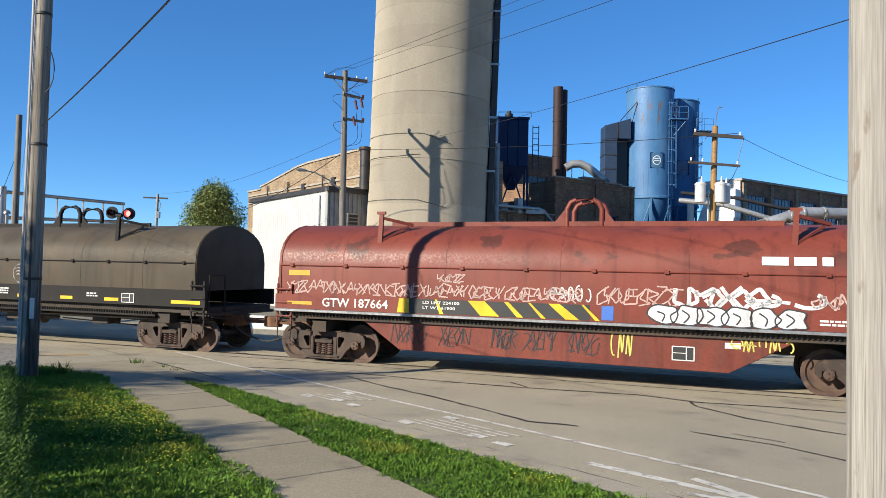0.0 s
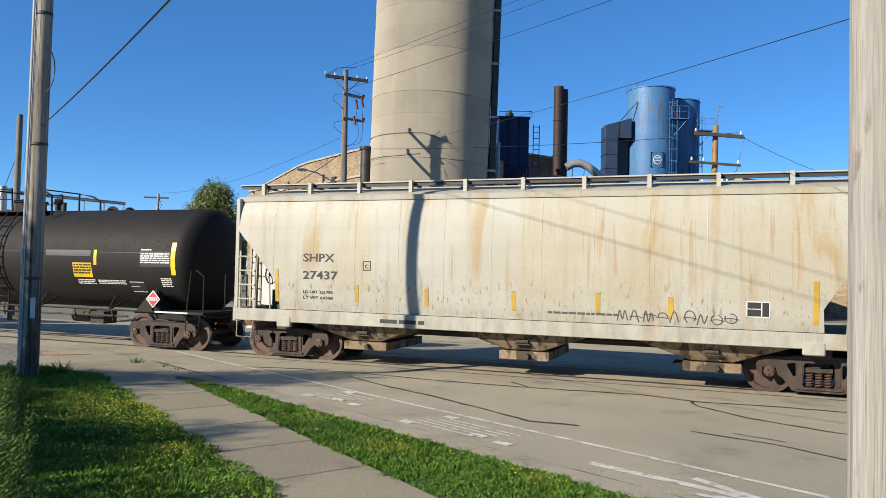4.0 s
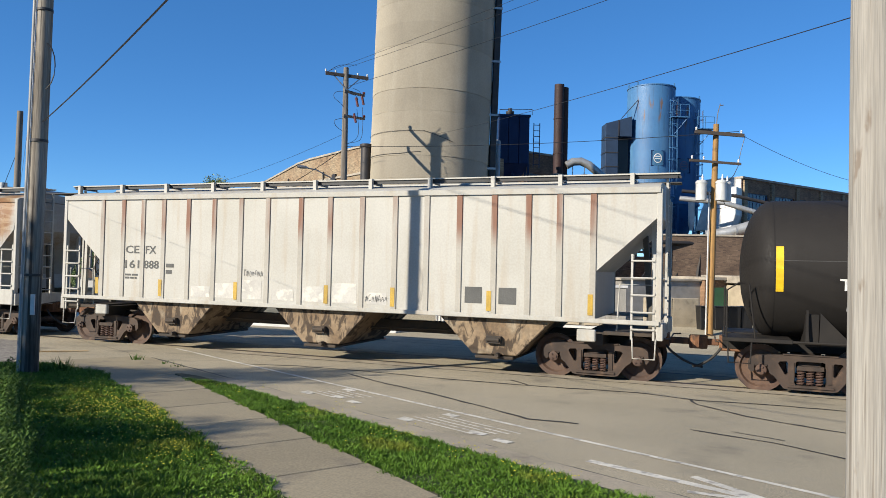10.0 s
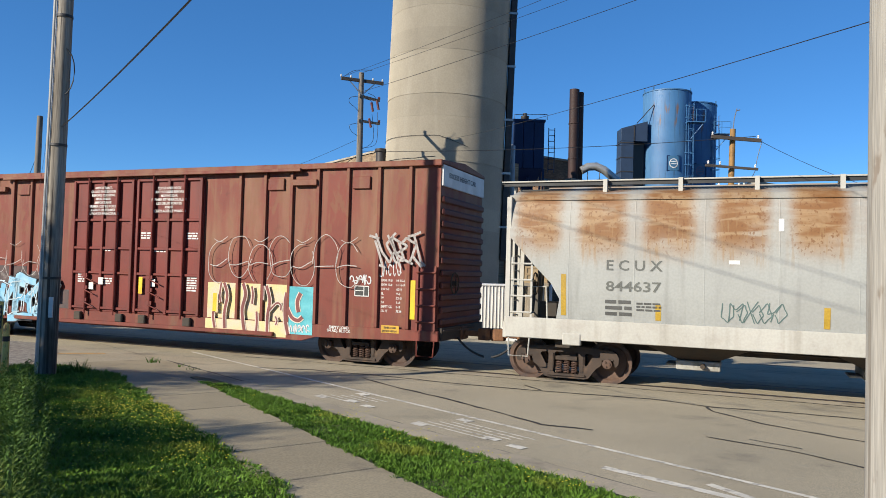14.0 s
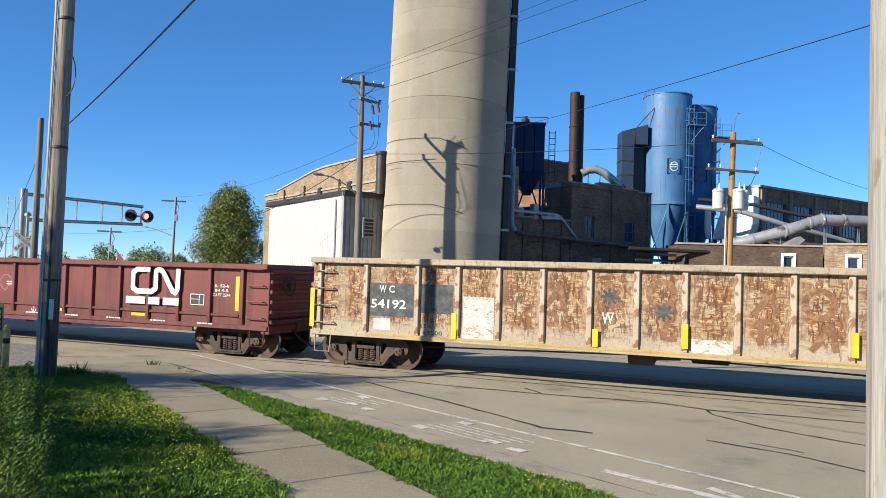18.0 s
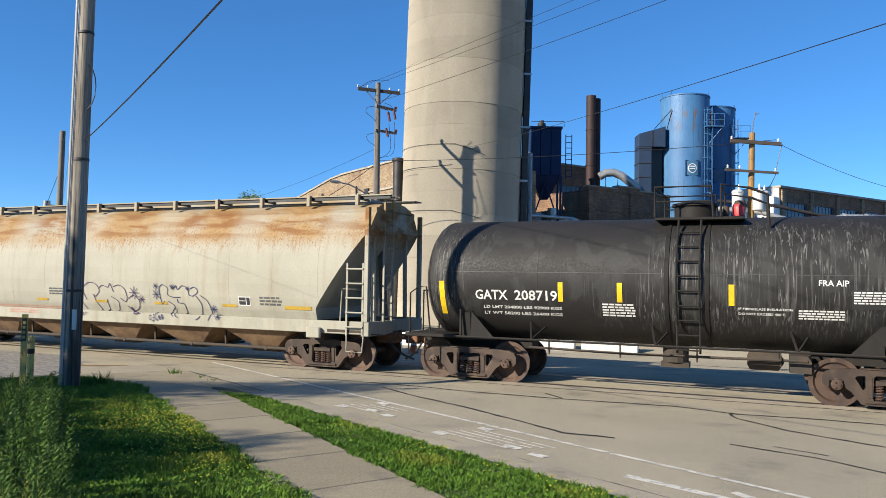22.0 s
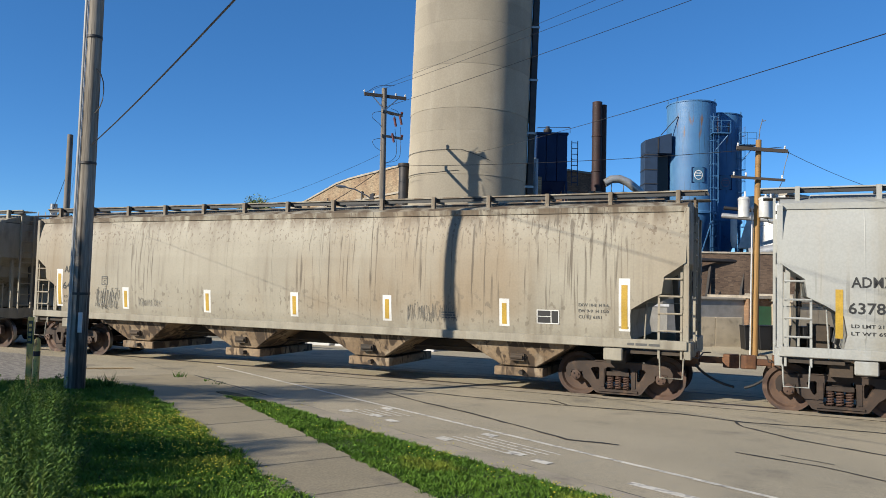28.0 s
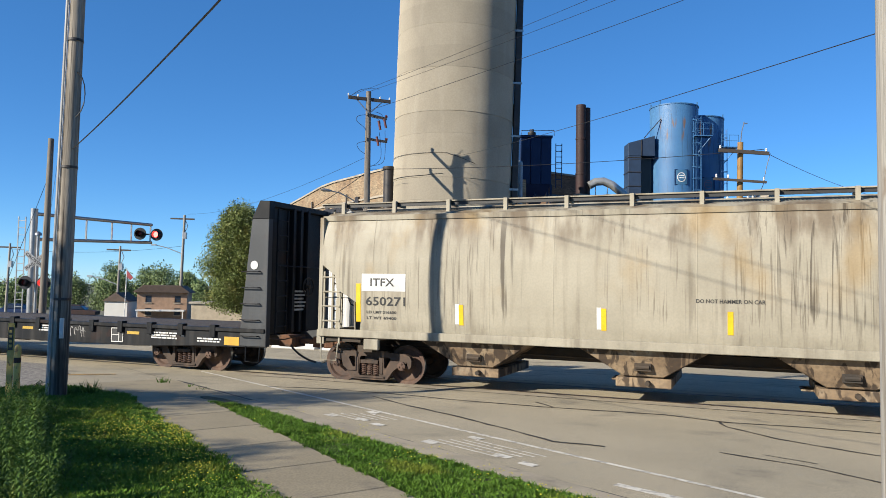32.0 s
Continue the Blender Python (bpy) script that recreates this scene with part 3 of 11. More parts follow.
def blades(name, n, area, inside, h, w, material, seed, label, lean_by=(0.2, 1.1), base_z=VERGE - 0.02):
    """Many thin blades on the ground as one sheet of stuff."""
    rs = np.random.RandomState(seed)
    x, y = rs.uniform(area[0], area[1], n), rs.uniform(area[2], area[3], n)
    keep = inside(x, y)
    x, y = x[keep], y[keep]
    k = len(x)
    a, lean = rs.uniform(0, 6.283, k), rs.uniform(*lean_by, k)
    la = rs.uniform(0, 6.283, k)
    tuft = np.zeros(k)
    for f in (1.7, 3.1, 5.3, 9.7, 16.0, 27.0):
        q, o = rs.uniform(0, 6.283, 2)
        tuft += np.sin(f * (x * np.cos(q) + y * np.sin(q)) + o) * np.sin(f * 0.83 * (y * np.cos(q) - x * np.sin(q)) + o)
    hh = h * rs.uniform(0.45, 1.25, k) * np.clip(0.9 + 0.26 * tuft, 0.35, 1.35)
    ww = w * rs.uniform(0.6, 1.3, k)
    c, s = np.cos(a) * ww, np.sin(a) * ww
    ox, oy = np.cos(la) * lean * hh, np.sin(la) * lean * hh
    z = np.full(k, base_z)
    v = np.stack([np.stack([x - c, y - s, z], 1), np.stack([x + c, y + s, z], 1),
                  np.stack([x + c * 0.7 + ox * 0.4, y + s * 0.7 + oy * 0.4, z + hh * 0.6], 1), np.stack([x - c * 0.7 + ox * 0.4, y - s * 0.7 + oy * 0.4, z + hh * 0.6], 1),
                  np.stack([x + ox, y + oy, z + hh], 1)], 1).reshape(-1, 3)
    out = (EYE[2] - FALL * BROW) / (EYE[2] - FALL * np.clip(v[:, 0] * TRACK_N[0] + v[:, 1] * TRACK_N[1], 0, BROW))
    v = np.array(EYE) + (v - np.array(EYE)) * out[:, None]
    i = np.arange(k) * 5
    quads, tris = np.stack([i, i + 1, i + 2, i + 3], 1), np.stack([i + 3, i + 2, i + 4], 1)
    me = bpy.data.meshes.new(name)
    me.vertices.add(len(v))
    me.vertices.foreach_set("co", v.ravel())
    me.loops.add(k * 7)
    me.loops.foreach_set("vertex_index", np.concatenate([quads.ravel(), tris.ravel()]))
    me.polygons.add(2 * k)
    me.polygons.foreach_set("loop_start", np.concatenate([np.arange(k) * 4, 4 * k + np.arange(k) * 3]))
    me.update(calc_edges=True)
    me.validate()
    me.materials.append(material)
    return tagged(new(name, me), label, "grass", kind="stuff")


def build_plants():
    def lawn(x, y):
        edge = WALK_N[0] * x + WALK_N[1] * y
        b = WALK_E[0] * x + WALK_E[1] * y
        jag = 2.99 + 0.05 * np.sin(b * 3.1) + 0.035 * np.sin(b * 7.7 + 1) + 0.03 * np.sin(b * 19 + x * 5) - 0.5 * np.clip(-16.2 - b, 0, 3)
        return (edge < jag) & (b > -18.2) & (x > -1.0 * y) & (y > 4.5)

    def strip(x, y):
        b = WALK_E[0] * x + WALK_E[1] * y
        jag = 4.22 - 0.035 * np.sin(b * 4.3) - 0.03 * np.sin(b * 11 + 2) - 0.025 * np.sin(b * 23 + x * 4)
        far = 6.56 + 0.03 * np.sin(b * 6.1) + 0.03 * np.sin(b * 17) - 0.35 * np.clip(-13.6 - b, 0, 2)
        return (WALK_N[0] * x + WALK_N[1] * y > jag) & (ROAD_N[0] * x + ROAD_N[1] * y < far) & (b > -15.35) & (y > 4.5)
    box_l, box_s = (-12, 3, 4.5, 17), (-6, 5, 4.5, 16)
    blades("lawn_grass", 480000, box_l, lawn, 0.075, 0.0065, m_grass, 1, "uneven green lawn grass with yellow flowers beside the pavement")
    blades("lawn_clover", 260000, box_l, lawn, 0.024, 0.011, m_grass, 3, "low round clover leaves spread through the lawn", (0.7, 1.9), VERGE + 0.015)
    blades("strip_grass", 420000, box_s, strip, 0.058, 0.007, m_grass, 2, "sunlit green grass strip between pavement and kerb")
    blades("strip_clover", 150000, box_s, strip, 0.022, 0.009, m_grass, 4, "low clover leaves mixed into the grass strip", (0.7, 1.9), VERGE + 0.015)

    # the same lawn and strip round the viewer and behind
    wn = lambda x, y: WALK_N[0] * x + WALK_N[1] * y
    blades("lawn_grass", 130000, (-9, 5, -5, 4.5), lambda x, y: wn(x, y) < 2.98, 0.065, 0.011, m_grass, 5, "green lawn grass round the viewer's spot")
    blades("lawn_grass", 90000, (-17, -4.5, 4.5, 15), lambda x, y: (wn(x, y) < 2.98) & (x <= -1.0 * y), 0.065, 0.012, m_grass, 6, "green lawn grass beyond the weeds")
    blades("strip_grass", 70000, (0, 12, -5, 4.5), lambda x, y: (wn(x, y) > 4.22) & (ROAD_N[0] * x + ROAD_N[1] * y < 6.56), 0.055, 0.011, m_grass, 7, "green grass strip along the kerb")

    # yellow flowers, in drifts
    rs = random.Random(5)
    s = Shape()
    spots = [(-4.4, 11.6, 0.8, 260), (-3.7, 11.3, 0.4, 200), (-4.2, 10.9, 1.0, 170), (-4.9, 11.5, 1.1, 150), (-3.3, 9.6, 0.8, 160), (-5.6, 11.0, 1.0, 150), (-2.7, 8.6, 0.6, 90), (-3.6, 10.6, 0.35, 110), (1.2, 8.2, 0.25, 24), (1.55, 7.9, 0.25, 24), (-5.5, 13.0, 1.0, 60), (-3.5, 9.0, 0.8, 60), (-0.3, 9.8, 0.5, 40),
             (-1.3, 11.3, 0.6, 40), (-3.0, 13.2, 0.5, 30), (0.6, 8.9, 0.3, 25)]
    for cx, cy, r, n in spots:
        for _ in range(n):
            x, y = cx + rs.gauss(0, r * 0.6), cy + rs.gauss(0, r * 0.6)
            e, rd = WALK_N[0] * x + WALK_N[1] * y, ROAD_N[0] * x + ROAD_N[1] * y
            if not (e < 3.0 or (e > 4.2 and rd < 7.1)):
                continue
            z, q = VERGE + rs.uniform(0.045, 0.09), rs.uniform(0.007, 0.014)
            s.add([(x + q * math.cos(k * 1.2566), y + q * math.sin(k * 1.2566), z + rs.uniform(-0.004, 0.004)) for k in range(5)] + [(x, y, z + 0.008)],
                  [(k, (k + 1) % 5, 5) for k in range(5)])
    solid("wild_flowers", laid(s), m_flower, "small yellow flowers scattered through the grass", "flowers", kind="stuff")

    # tall weeds by the left, stalks with many narrow leaves
    s = Shape()
    for i in range(300):
        y = rs.uniform(5.0, 12.6)
        x = -0.545 * y + 0.12 - abs(rs.gauss(0, 0.62)) + (0.28 if i % 7 == 0 else 0)
        h = rs.uniform(0.55, 1.1) * (0.6 if i % 7 == 0 else 1.0) * (1.0 if y < 8.6 else 0.58)
        lx, ly = rs.uniform(-0.14, 0.14), rs.uniform(-0.12, 0.12)
        s.tube([(x + lx * q * q, y + ly * q * q, VERGE + h * q) for q in (0, 0.35, 0.7, 1)], 0.006, 4, 0.002)
        for k in range(int(70 * h) + 8):
            q = 0.1 + 0.9 * (k + rs.random()) / (70 * h + 8)
            a, le = k * 2.4 + rs.uniform(-0.4, 0.4), rs.uniform(0.09, 0.15) * (1.22 - q) ** 0.8
            bx, by, bz = x + lx * q * q, y + ly * q * q, VERGE + h * q
            ca, sa, w = math.cos(a), math.sin(a), rs.uniform(0.007, 0.012)
            s.add([(bx, by, bz), (bx + ca * le * 0.5 - sa * w, by + sa * le * 0.5 + ca * w, bz + le * 0.5),
                   (bx + ca * le, by + sa * le, bz + le * rs.uniform(0.3, 0.9)), (bx + ca * le * 0.5 + sa * w, by + sa * le * 0.5 - ca * w, bz + le * 0.5)], [(0, 1, 2, 3)])
    solid("tall_weeds", laid(s), m_weed, "tall leafy green weeds with narrow leaves at the lawn's edge", "weeds", kind="stuff")
    # small weeds in the pavement joint and at the pole
    s = Shape()
    for cx, cy, n, hh in ((-6.45, 17.2, 22, 0.16), (-5.6, 16.6, 10, 0.07), (-5.2, 16.2, 8, 0.06), (-7.1, 15.1, 60, 0.34), (-7.35, 14.9, 40, 0.3)):
        for _ in range(n):
            a, q, w = rs.uniform(0, 6.28), rs.uniform(0.4, 1) * hh, 0.012
            x, y = cx + rs.gauss(0, 0.07), cy + rs.gauss(0, 0.05)
            s.add([(x - w, y, 0.09), (x + w, y, 0.09), (x + math.cos(a) * q * 0.6, y + math.sin(a) * q * 0.6, 0.1 + q)], [(0, 1, 2)])
    solid("joint_weeds", laid(s), m_weed, "small green weeds growing from the pavement joints", "weeds", kind="stuff")


def leaf_cloud(rs, s, c, r, n, size):
    """n leaves round a clump's middle c."""
    for _ in range(n):
        while True:
            p = Vector((rs.uniform(-1, 1), rs.uniform(-1, 1), rs.uniform(-1, 1)))
            if 0.25 < p.length < 1:
                break
        p = Vector(c) + Vector((p.x * r[0], p.y * r[1], p.z * r[2]))
        a, b = Vector((rs.gauss(0, 1), rs.gauss(0, 1), rs.gauss(0, 1))).normalized(), Vector((rs.gauss(0, 1), rs.gauss(0, 1), rs.gauss(0, 0.6))).normalized()
        q = size * rs.uniform(0.6, 1.3)
        s.add([p, p + a * q * 0.5 + b * q * 0.3, p + a * q, p + a * q * 0.5 - b * q * 0.3], [(0, 1, 2, 3)])


def tree(name, label, x, y, z, height, width, trunk_h, material, seed, clumps, leaves, size, group="", slim=1.0):
    rs = random.Random(seed)
    t = thing(name, label, "tree", Matrix.Translation((x, y, z)), group)
    tr, cr = Shape(), Shape()
    tr.tube([(0, 0, 0), (0.05, 0.02, trunk_h * 0.6), (0.0, 0.05, height * 0.55)], width * 0.045, 8, width * 0.015)
    for i in range(clumps):
        q = (i + 0.5) / clumps
        zc = trunk_h + (height - trunk_h) * q
        rr = width / 2 * (math.sin(math.pi * min(1, 0.18 + q * 0.80)) ** 0.7) * slim
        a = rs.uniform(0, 6.28)
        d = rr * rs.uniform(0.2, 0.8)
        c = (math.cos(a) * d, math.sin(a) * d, zc + rs.uniform(-0.3, 0.3))
        tr.tube([(0, 0, max(trunk_h * 0.5, zc - 0.9 - d * 0.5)), (c[0] * 0.5, c[1] * 0.5, zc - 0.4), c], width * 0.012, 5, width * 0.003)
        k = width * rs.uniform(0.14, 0.24)
        leaf_cloud(rs, cr, c, (k, k, k * 0.75), leaves, size)
    part("trunk", tr, m_bark, t, smooth=50)
    part("crown", cr, material, t)
    return t


# ---- poles and wires ----
def sag(p, q, drop_m, n=10):
    return [tuple(p[k] + (q[k] - p[k]) * i / n - (4 * drop_m * (i / n) * (1 - i / n) if k == 2 else 0) for k in range(3)) for i in range(n + 1)]


def sag_curve(pts, n=5):
    """A smooth bend through points."""
    out = []
    for i in range(len(pts) - 1):
        p = [Vector(pts[min(len(pts) - 1, max(0, i + k))]) for k in (-1, 0, 1, 2)]
        for k in range(n):
            t = k / n
            out.append(0.5 * (2 * p[1] + (p[2] - p[0]) * t + (2 * p[0] - 5 * p[1] + 4 * p[2] - p[3]) * t * t + (3 * p[1] - p[0] - 3 * p[2] + p[3]) * t ** 3))
    return out + [Vector(pts[-1])]


def wire(p, q, r, drop_m=0.3, label="thin dark overhead wire"):
    p, q = [tuple(EYE[i] + (e[i] - EYE[i]) * (0.9614 if 36 < e[1] < 37 else spread(TRACK_N[0] * e[0] + TRACK_N[1] * e[1])) for i in range(3)) for e in (p, q)]
    solid("overhead_wire", Shape().tube(sag(p, q, drop_m, 14), r, 4), m_wire, label, "wire", "overhead wires")


def pole_shape(h, r0, r1, lean=(0, 0), seg=16):
    return Shape().tube([(lean[0] * q, lean[1] * q, h * q) for q in (0, 0.25, 0.5, 0.75, 1)], r0, seg, r1)


def insulator(x, y, z, r=0.05):
    return Shape().lathe([(r * 0.5, z), (r, z + 0.03), (r * 0.6, z + 0.06), (r, z + 0.09), (r * 0.4, z + 0.14)], 8, at=(x, y, 0))


def build_poles():
    # roadside pole with conduit, standing in the lawn
    p = thing("utility_pole", "weathered grey wooden utility pole standing in the lawn", "utility pole", stand(-7.65, 14.74, 0.06))
    part("shaft", pole_shape(12.5, 0.165, 0.125, (0.09, 0), 24), m_greywood, p, smooth=50).location = (0.03, 0.04, 0)
    part("conduit", Shape().tube([(-0.15, -0.03, 0.0), (-0.1, -0.03, 6.0), (-0.05, -0.03, 12.2)], 0.035, 10), m_guard, p, "thin pale conduit clipped to the pole", smooth=50)
    part("ground_wire", Shape().tube([(-0.09, -0.1, 0.0), (-0.04, -0.085, 6.0), (0.01, -0.07, 12.2)], 0.011, 6), m_galv, p, "bare grounding wire")
    for z in (1.95, 4.6, 7.2):
        part("strap", Shape().tube([(0.03 + 0.0072 * z, 0.03, z), (0.03 + 0.0072 * z, 0.03, z + 0.05)], 0.178 - 0.0032 * z, 24), m_darkmetal, p, smooth=40)
    part("tag", Shape().box(0.085, 0.165, -0.125, -0.09, 1.2, 1.6), m_signwhite, p, "small pale paper notice", bevel=0.004)
    part("wire_loop", Shape().tube([(0.12 + 0.24 * math.sin(k * 0.39), -0.05, 6.1 + 0.48 * math.cos(k * 0.39)) for k in range(9)], 0.012, 5), m_wire, p)
    arm = Shape().beam((-0.9, -0.15, 11.6), (1.1, -0.15, 11.6), 0.1, 0.12)
    part("crossarm", arm, m_darkwood, p)
    # the old short pole behind it
    q = thing("short_pole", "bare grey wooden pole beside the crossing", "pole", stand(-16.25, 30.0, -0.05))
    part("shaft", pole_shape(8.3, 0.15, 0.11, (0.05, 0)), m_oldwood, q, smooth=50)
    part("guy_wire", Shape().tube([(0, 0, 6.7), (-3.2, 1.5, 0)], 0.012, 4), m_wire, q)

    # near pole at the picture's right
    r = thing("near_pole", "pale weathered wooden pole with fine grain close by", "utility pole", stand(2.535, 4.0, -0.05))
    part("shaft", pole_shape(9.0, 0.155, 0.125, (-0.02, 0.0), 40), m_palewood, r, smooth=50)
    # pole before the silo, with arms, fuses and a street lamp
    u = thing("line_pole", "grey wooden line pole with two crossarms, fuses and loops of wire", "utility pole", pose(-3.72, 35.38, 0.04) @ Matrix.Scale(0.9614, 4))
    part("shaft", Shape().tube([(0, 0, -0.6), (-0.03, 0, 6.15), (-0.06, 0, 12.3)], 0.2, 12, 0.13), m_oldwood, u, smooth=50)
    ux, uy = 0.925, 0.38
    part("crossarm", Shape().beam((-1.1 * ux, -1.1 * uy, 11.9), (1.1 * ux, 1.1 * uy, 11.9), 0.12, 0.15), m_darkwood, u)
    for z0, z1, reach in ((11.15, 11.3, 1.2), (9.9, 10.1, 1.25)):       # bracket arms that point away from the street
        part("bracket_arm", Shape().beam((-0.1 * reach, -0.2 * reach, z0 - 0.05), (0.6 * reach, 1.4 * reach, z1), 0.1, 0.12), m_oldwood, u)
        part("arm_insulator", insulator(0.6 * reach, 1.38 * reach, z1 + 0.06, 0.09), mat_fuse, u, smooth=50)
    for k in (-1, 1):
        part("brace", Shape().beam((k * 0.65 * ux, k * 0.65 * uy, 11.82), (0, -0.12, 11.15), 0.03, 0.05), m_galv, u)
    for k in (-1.1, -0.6, 0.55, 1.05):
        part("insulator", insulator(k * ux, k * uy, 11.97), m_white, u, "pale pin insulator", smooth=50)
    for k, (x, z) in enumerate(((0.5, 10.75), (0.78, 10.85), (0.42, 9.95))):
        part("fuse", Shape().tube([(x, -0.3, z), (x + 0.1, -0.3, z - 0.45)], 0.06, 8), mat_fuse, u, "red-brown fuse tube", smooth=50)
    for pts in ([(0.3, 0.1, 11.3), (0.6, 0.3, 11.2), (0.75, 0.5, 10.9)], [(0.12, 0.0, 11.0), (0.45, 0.2, 10.95), (0.55, 0.3, 10.75)], [(0.78, 0.3, 10.4), (0.82, 0.2, 9.3), (0.7, 0.1, 8.7), (0.12, -0.1, 8.5)],
                [(0.5, 0.3, 10.3), (0.62, 0.2, 9.2), (0.5, 0.1, 8.75), (0.1, -0.1, 8.45)], [(-0.15, -0.1, 11.1), (-0.55, -0.2, 11.0), (-0.6, -0.2, 10.75), (-0.3, -0.15, 10.5), (-0.12, -0.1, 10.3)],
                [(-0.15, -0.1, 9.75), (-0.55, -0.2, 9.6), (-0.45, -0.2, 9.3), (-0.15, -0.1, 9.1)], [(-0.9, -0.35, 12.0), (-0.45, -0.15, 12.35), (0.0, 0.0, 12.45), (0.45, 0.2, 12.5)]):
        part("jumper_wire", Shape().tube(sag_curve(pts), 0.012, 4), m_wire, u)
    lampa = part("lamp_arm", Shape().tube([(-0.1, -0.1, 6.3), (-0.7, -0.35, 6.75), (-1.3, -0.6, 7.05), (-1.75, -0.8, 7.12)], 0.035, 6), m_galv, u, smooth=50)
    part("lamp_head", Shape().rings([[(-1.7 - 0.5 * q + 0.0, -0.78 - 0.2 * q + w * math.cos(a), 7.13 + 0.02 * q + h * math.sin(a)) for a in [k * 0.785 for k in range(8)]]
                                     for q, w, h in ((0, 0.05, 0.04), (0.3, 0.13, 0.08), (0.7, 0.15, 0.09), (1, 0.06, 0.04))]), m_galv, lampa, "grey street lamp head", smooth=50)
    # pole with three transformers
    y = thing("transformer_pole", "yellow-brown wooden pole carrying three pale transformers", "utility pole", stand(11.15, 28.0, -0.05))
    part("shaft", pole_shape(8.2, 0.14, 0.105, (0.15, 0), 14), m_yellowwood, y, smooth=50)
    part("conduit", Shape().tube([(-0.2, -0.12, 0), (-0.13, -0.12, 5.6)], 0.03, 8), m_trafo, y, "pale conduit strapped to the pole", smooth=50)
    part("crossarm", Shape().beam((-0.75, -0.2, 7.85), (1.15, -0.2, 7.75), 0.1, 0.13), m_darkwood, y)
    part("lower_crossarm", Shape().beam((-0.95, -0.2, 6.75), (1.05, -0.2, 6.65), 0.08, 0.09), m_darkwood, y)
    for x, z in ((-0.7, 7.9), (1.05, 7.82), (-0.85, 6.8), (-0.4, 6.78), (0.95, 6.7)):
        part("insulator", insulator(x, -0.2, z, 0.045), m_white, y, smooth=50)
    for x, yy in ((-0.5, -0.25), (0.2, -0.42), (0.52, -0.1)):
        can = part("transformer", Shape().lathe([(0.17, 5.2), (0.2, 5.22), (0.2, 5.85), (0.215, 5.86), (0.215, 5.92), (0.15, 5.98), (0.05, 6.0)], 18, at=(x, yy, 0)), m_trafo, y, "pale grey transformer can", smooth=40)
        part("bushing", Shape().lathe([(0.03, 5.97), (0.05, 6.02), (0.03, 6.06), (0.045, 6.1), (0.02, 6.2)], 8, at=(x + 0.05, yy, 0)), m_white, can, smooth=50)
    part("antenna", Shape().tube([(0.15, 0, 8.1), (0.2, 0, 8.6), (0.3, 0, 9.0)], 0.02, 5).tube([(0.28, 0, 8.92), (0.42, 0, 8.95)], 0.02, 5), m_galv, y)
    for pts in ([(0.95, -0.2, 6.7), (1.05, -0.2, 7.2), (1.2, -0.2, 7.75)], [(0.95, -0.2, 6.6), (0.75, -0.25, 6.2), (0.6, -0.1, 6.0)], [(0.3, -0.4, 5.2), (0.4, -0.45, 4.95), (0.1, -0.2, 4.9)]):
        part("jumper_wire", Shape().tube(pts, 0.014, 4), m_wire, y)
    # far poles
    for x, yy, h, w in ((-28.5, 80, 11.4, 0.19), (-35.3, 80, 7.9, 0.15), (-47.3, 80, 8.0, 0.15), (-49.5, 80, 7.0, 0.14)):
        f = thing("far_pole", "distant grey line pole with crossarm", "utility pole", pose(x, yy, drop(x, yy)), group="far line poles")
        part("shaft", pole_shape(h, w, w * 0.7, (0.02 * h, 0), 8), m_palewood, f, smooth=50)
        part("crossarm", Shape().beam((-1.3, 0, h - 0.4), (1.3, 0, h - 0.45), 0.14, 0.16), m_darkwood, f)
        part("cut_out", Shape().box(0.15, 0.5, -0.2, 0.2, h - 2.6, h - 1.9), m_galv, f)
        part("jumper_wire", Shape().tube([(0.3, 0, h - 0.5), (0.6, 0, h - 1.2), (0.3, 0, h - 1.9)], 0.04, 5), m_galv, f)
        part("lamp_arm", Shape().tube([(0, 0, h - 4.2), (-1.6, 0, h - 3.6), (-2.9, 0, h - 3.3)], 0.05, 5).box(-3.3, -2.7, -0.12, 0.12, h - 3.38, h - 3.24), m_galv, f)
    # overhead wires
    wire((-7.5, 14.7, 5.05), (3.36, 0.02, 6.46), 0.012, 0.16, "dark cable rising from the roadside pole")
    wire((-7.8, 14.75, 5.0), (-16.2, 30, 4.3), 0.003, 0.1)
    wire((-7.65, 14.7, 9.0), (2.45, 4.15, 8.6), 0.010, 0.1)
    wire((-7.6, 14.7, 9.9), (2.45, 4.15, 9.0), 0.008, 0.1)
    # free ends of the next four wires are placed to fit the camera's view
    wire((5.96, 9.83, 5.97), (0.72, 38.5, 9.37), 0.007, 0.12)
    wire((-4.89, 36.57, 11.95), (8.64, 18.04, 11.95), 0.008, 0.1)
    wire((-3.96, 36.69, 12.2), (8.64, 18.04, 11.5), 0.008, 0.1)
    wire((-3.92, 36.69, 11.25), (8.65, 18.03, 10.75), 0.010, 0.1)
    wire((-3.87, 36.8, 8.3), (12.2, 28.0, 7.9), 0.012, 0.2)
    wire((-3.87, 36.8, 8.2), (-9.5, 40, 5.4), 0.018, 0.2)
    wire((12.2, 28, 7.8), (36, 52, 9.0), 0.012, 0.8)
    wire((-28, 80, 10), (-3.9, 37, 9.0), 0.01, 0.8)
    wire((-47, 80, 5.9), (-28.5, 80, 6.5), 0.014, 0.5)


m_guard = mat("conduit_grey", (0.46, 0.46, 0.45), 0.6, col2=(0.36, 0.36, 0.35), scale=1.5, fine=20, fine_amt=0.2, stretch=(2, 2, 0.2), layers=[((0.2, 0.19, 0.18), 0.55, 0.7, 4.0, (3, 3, 0.15), None, 0.7)])
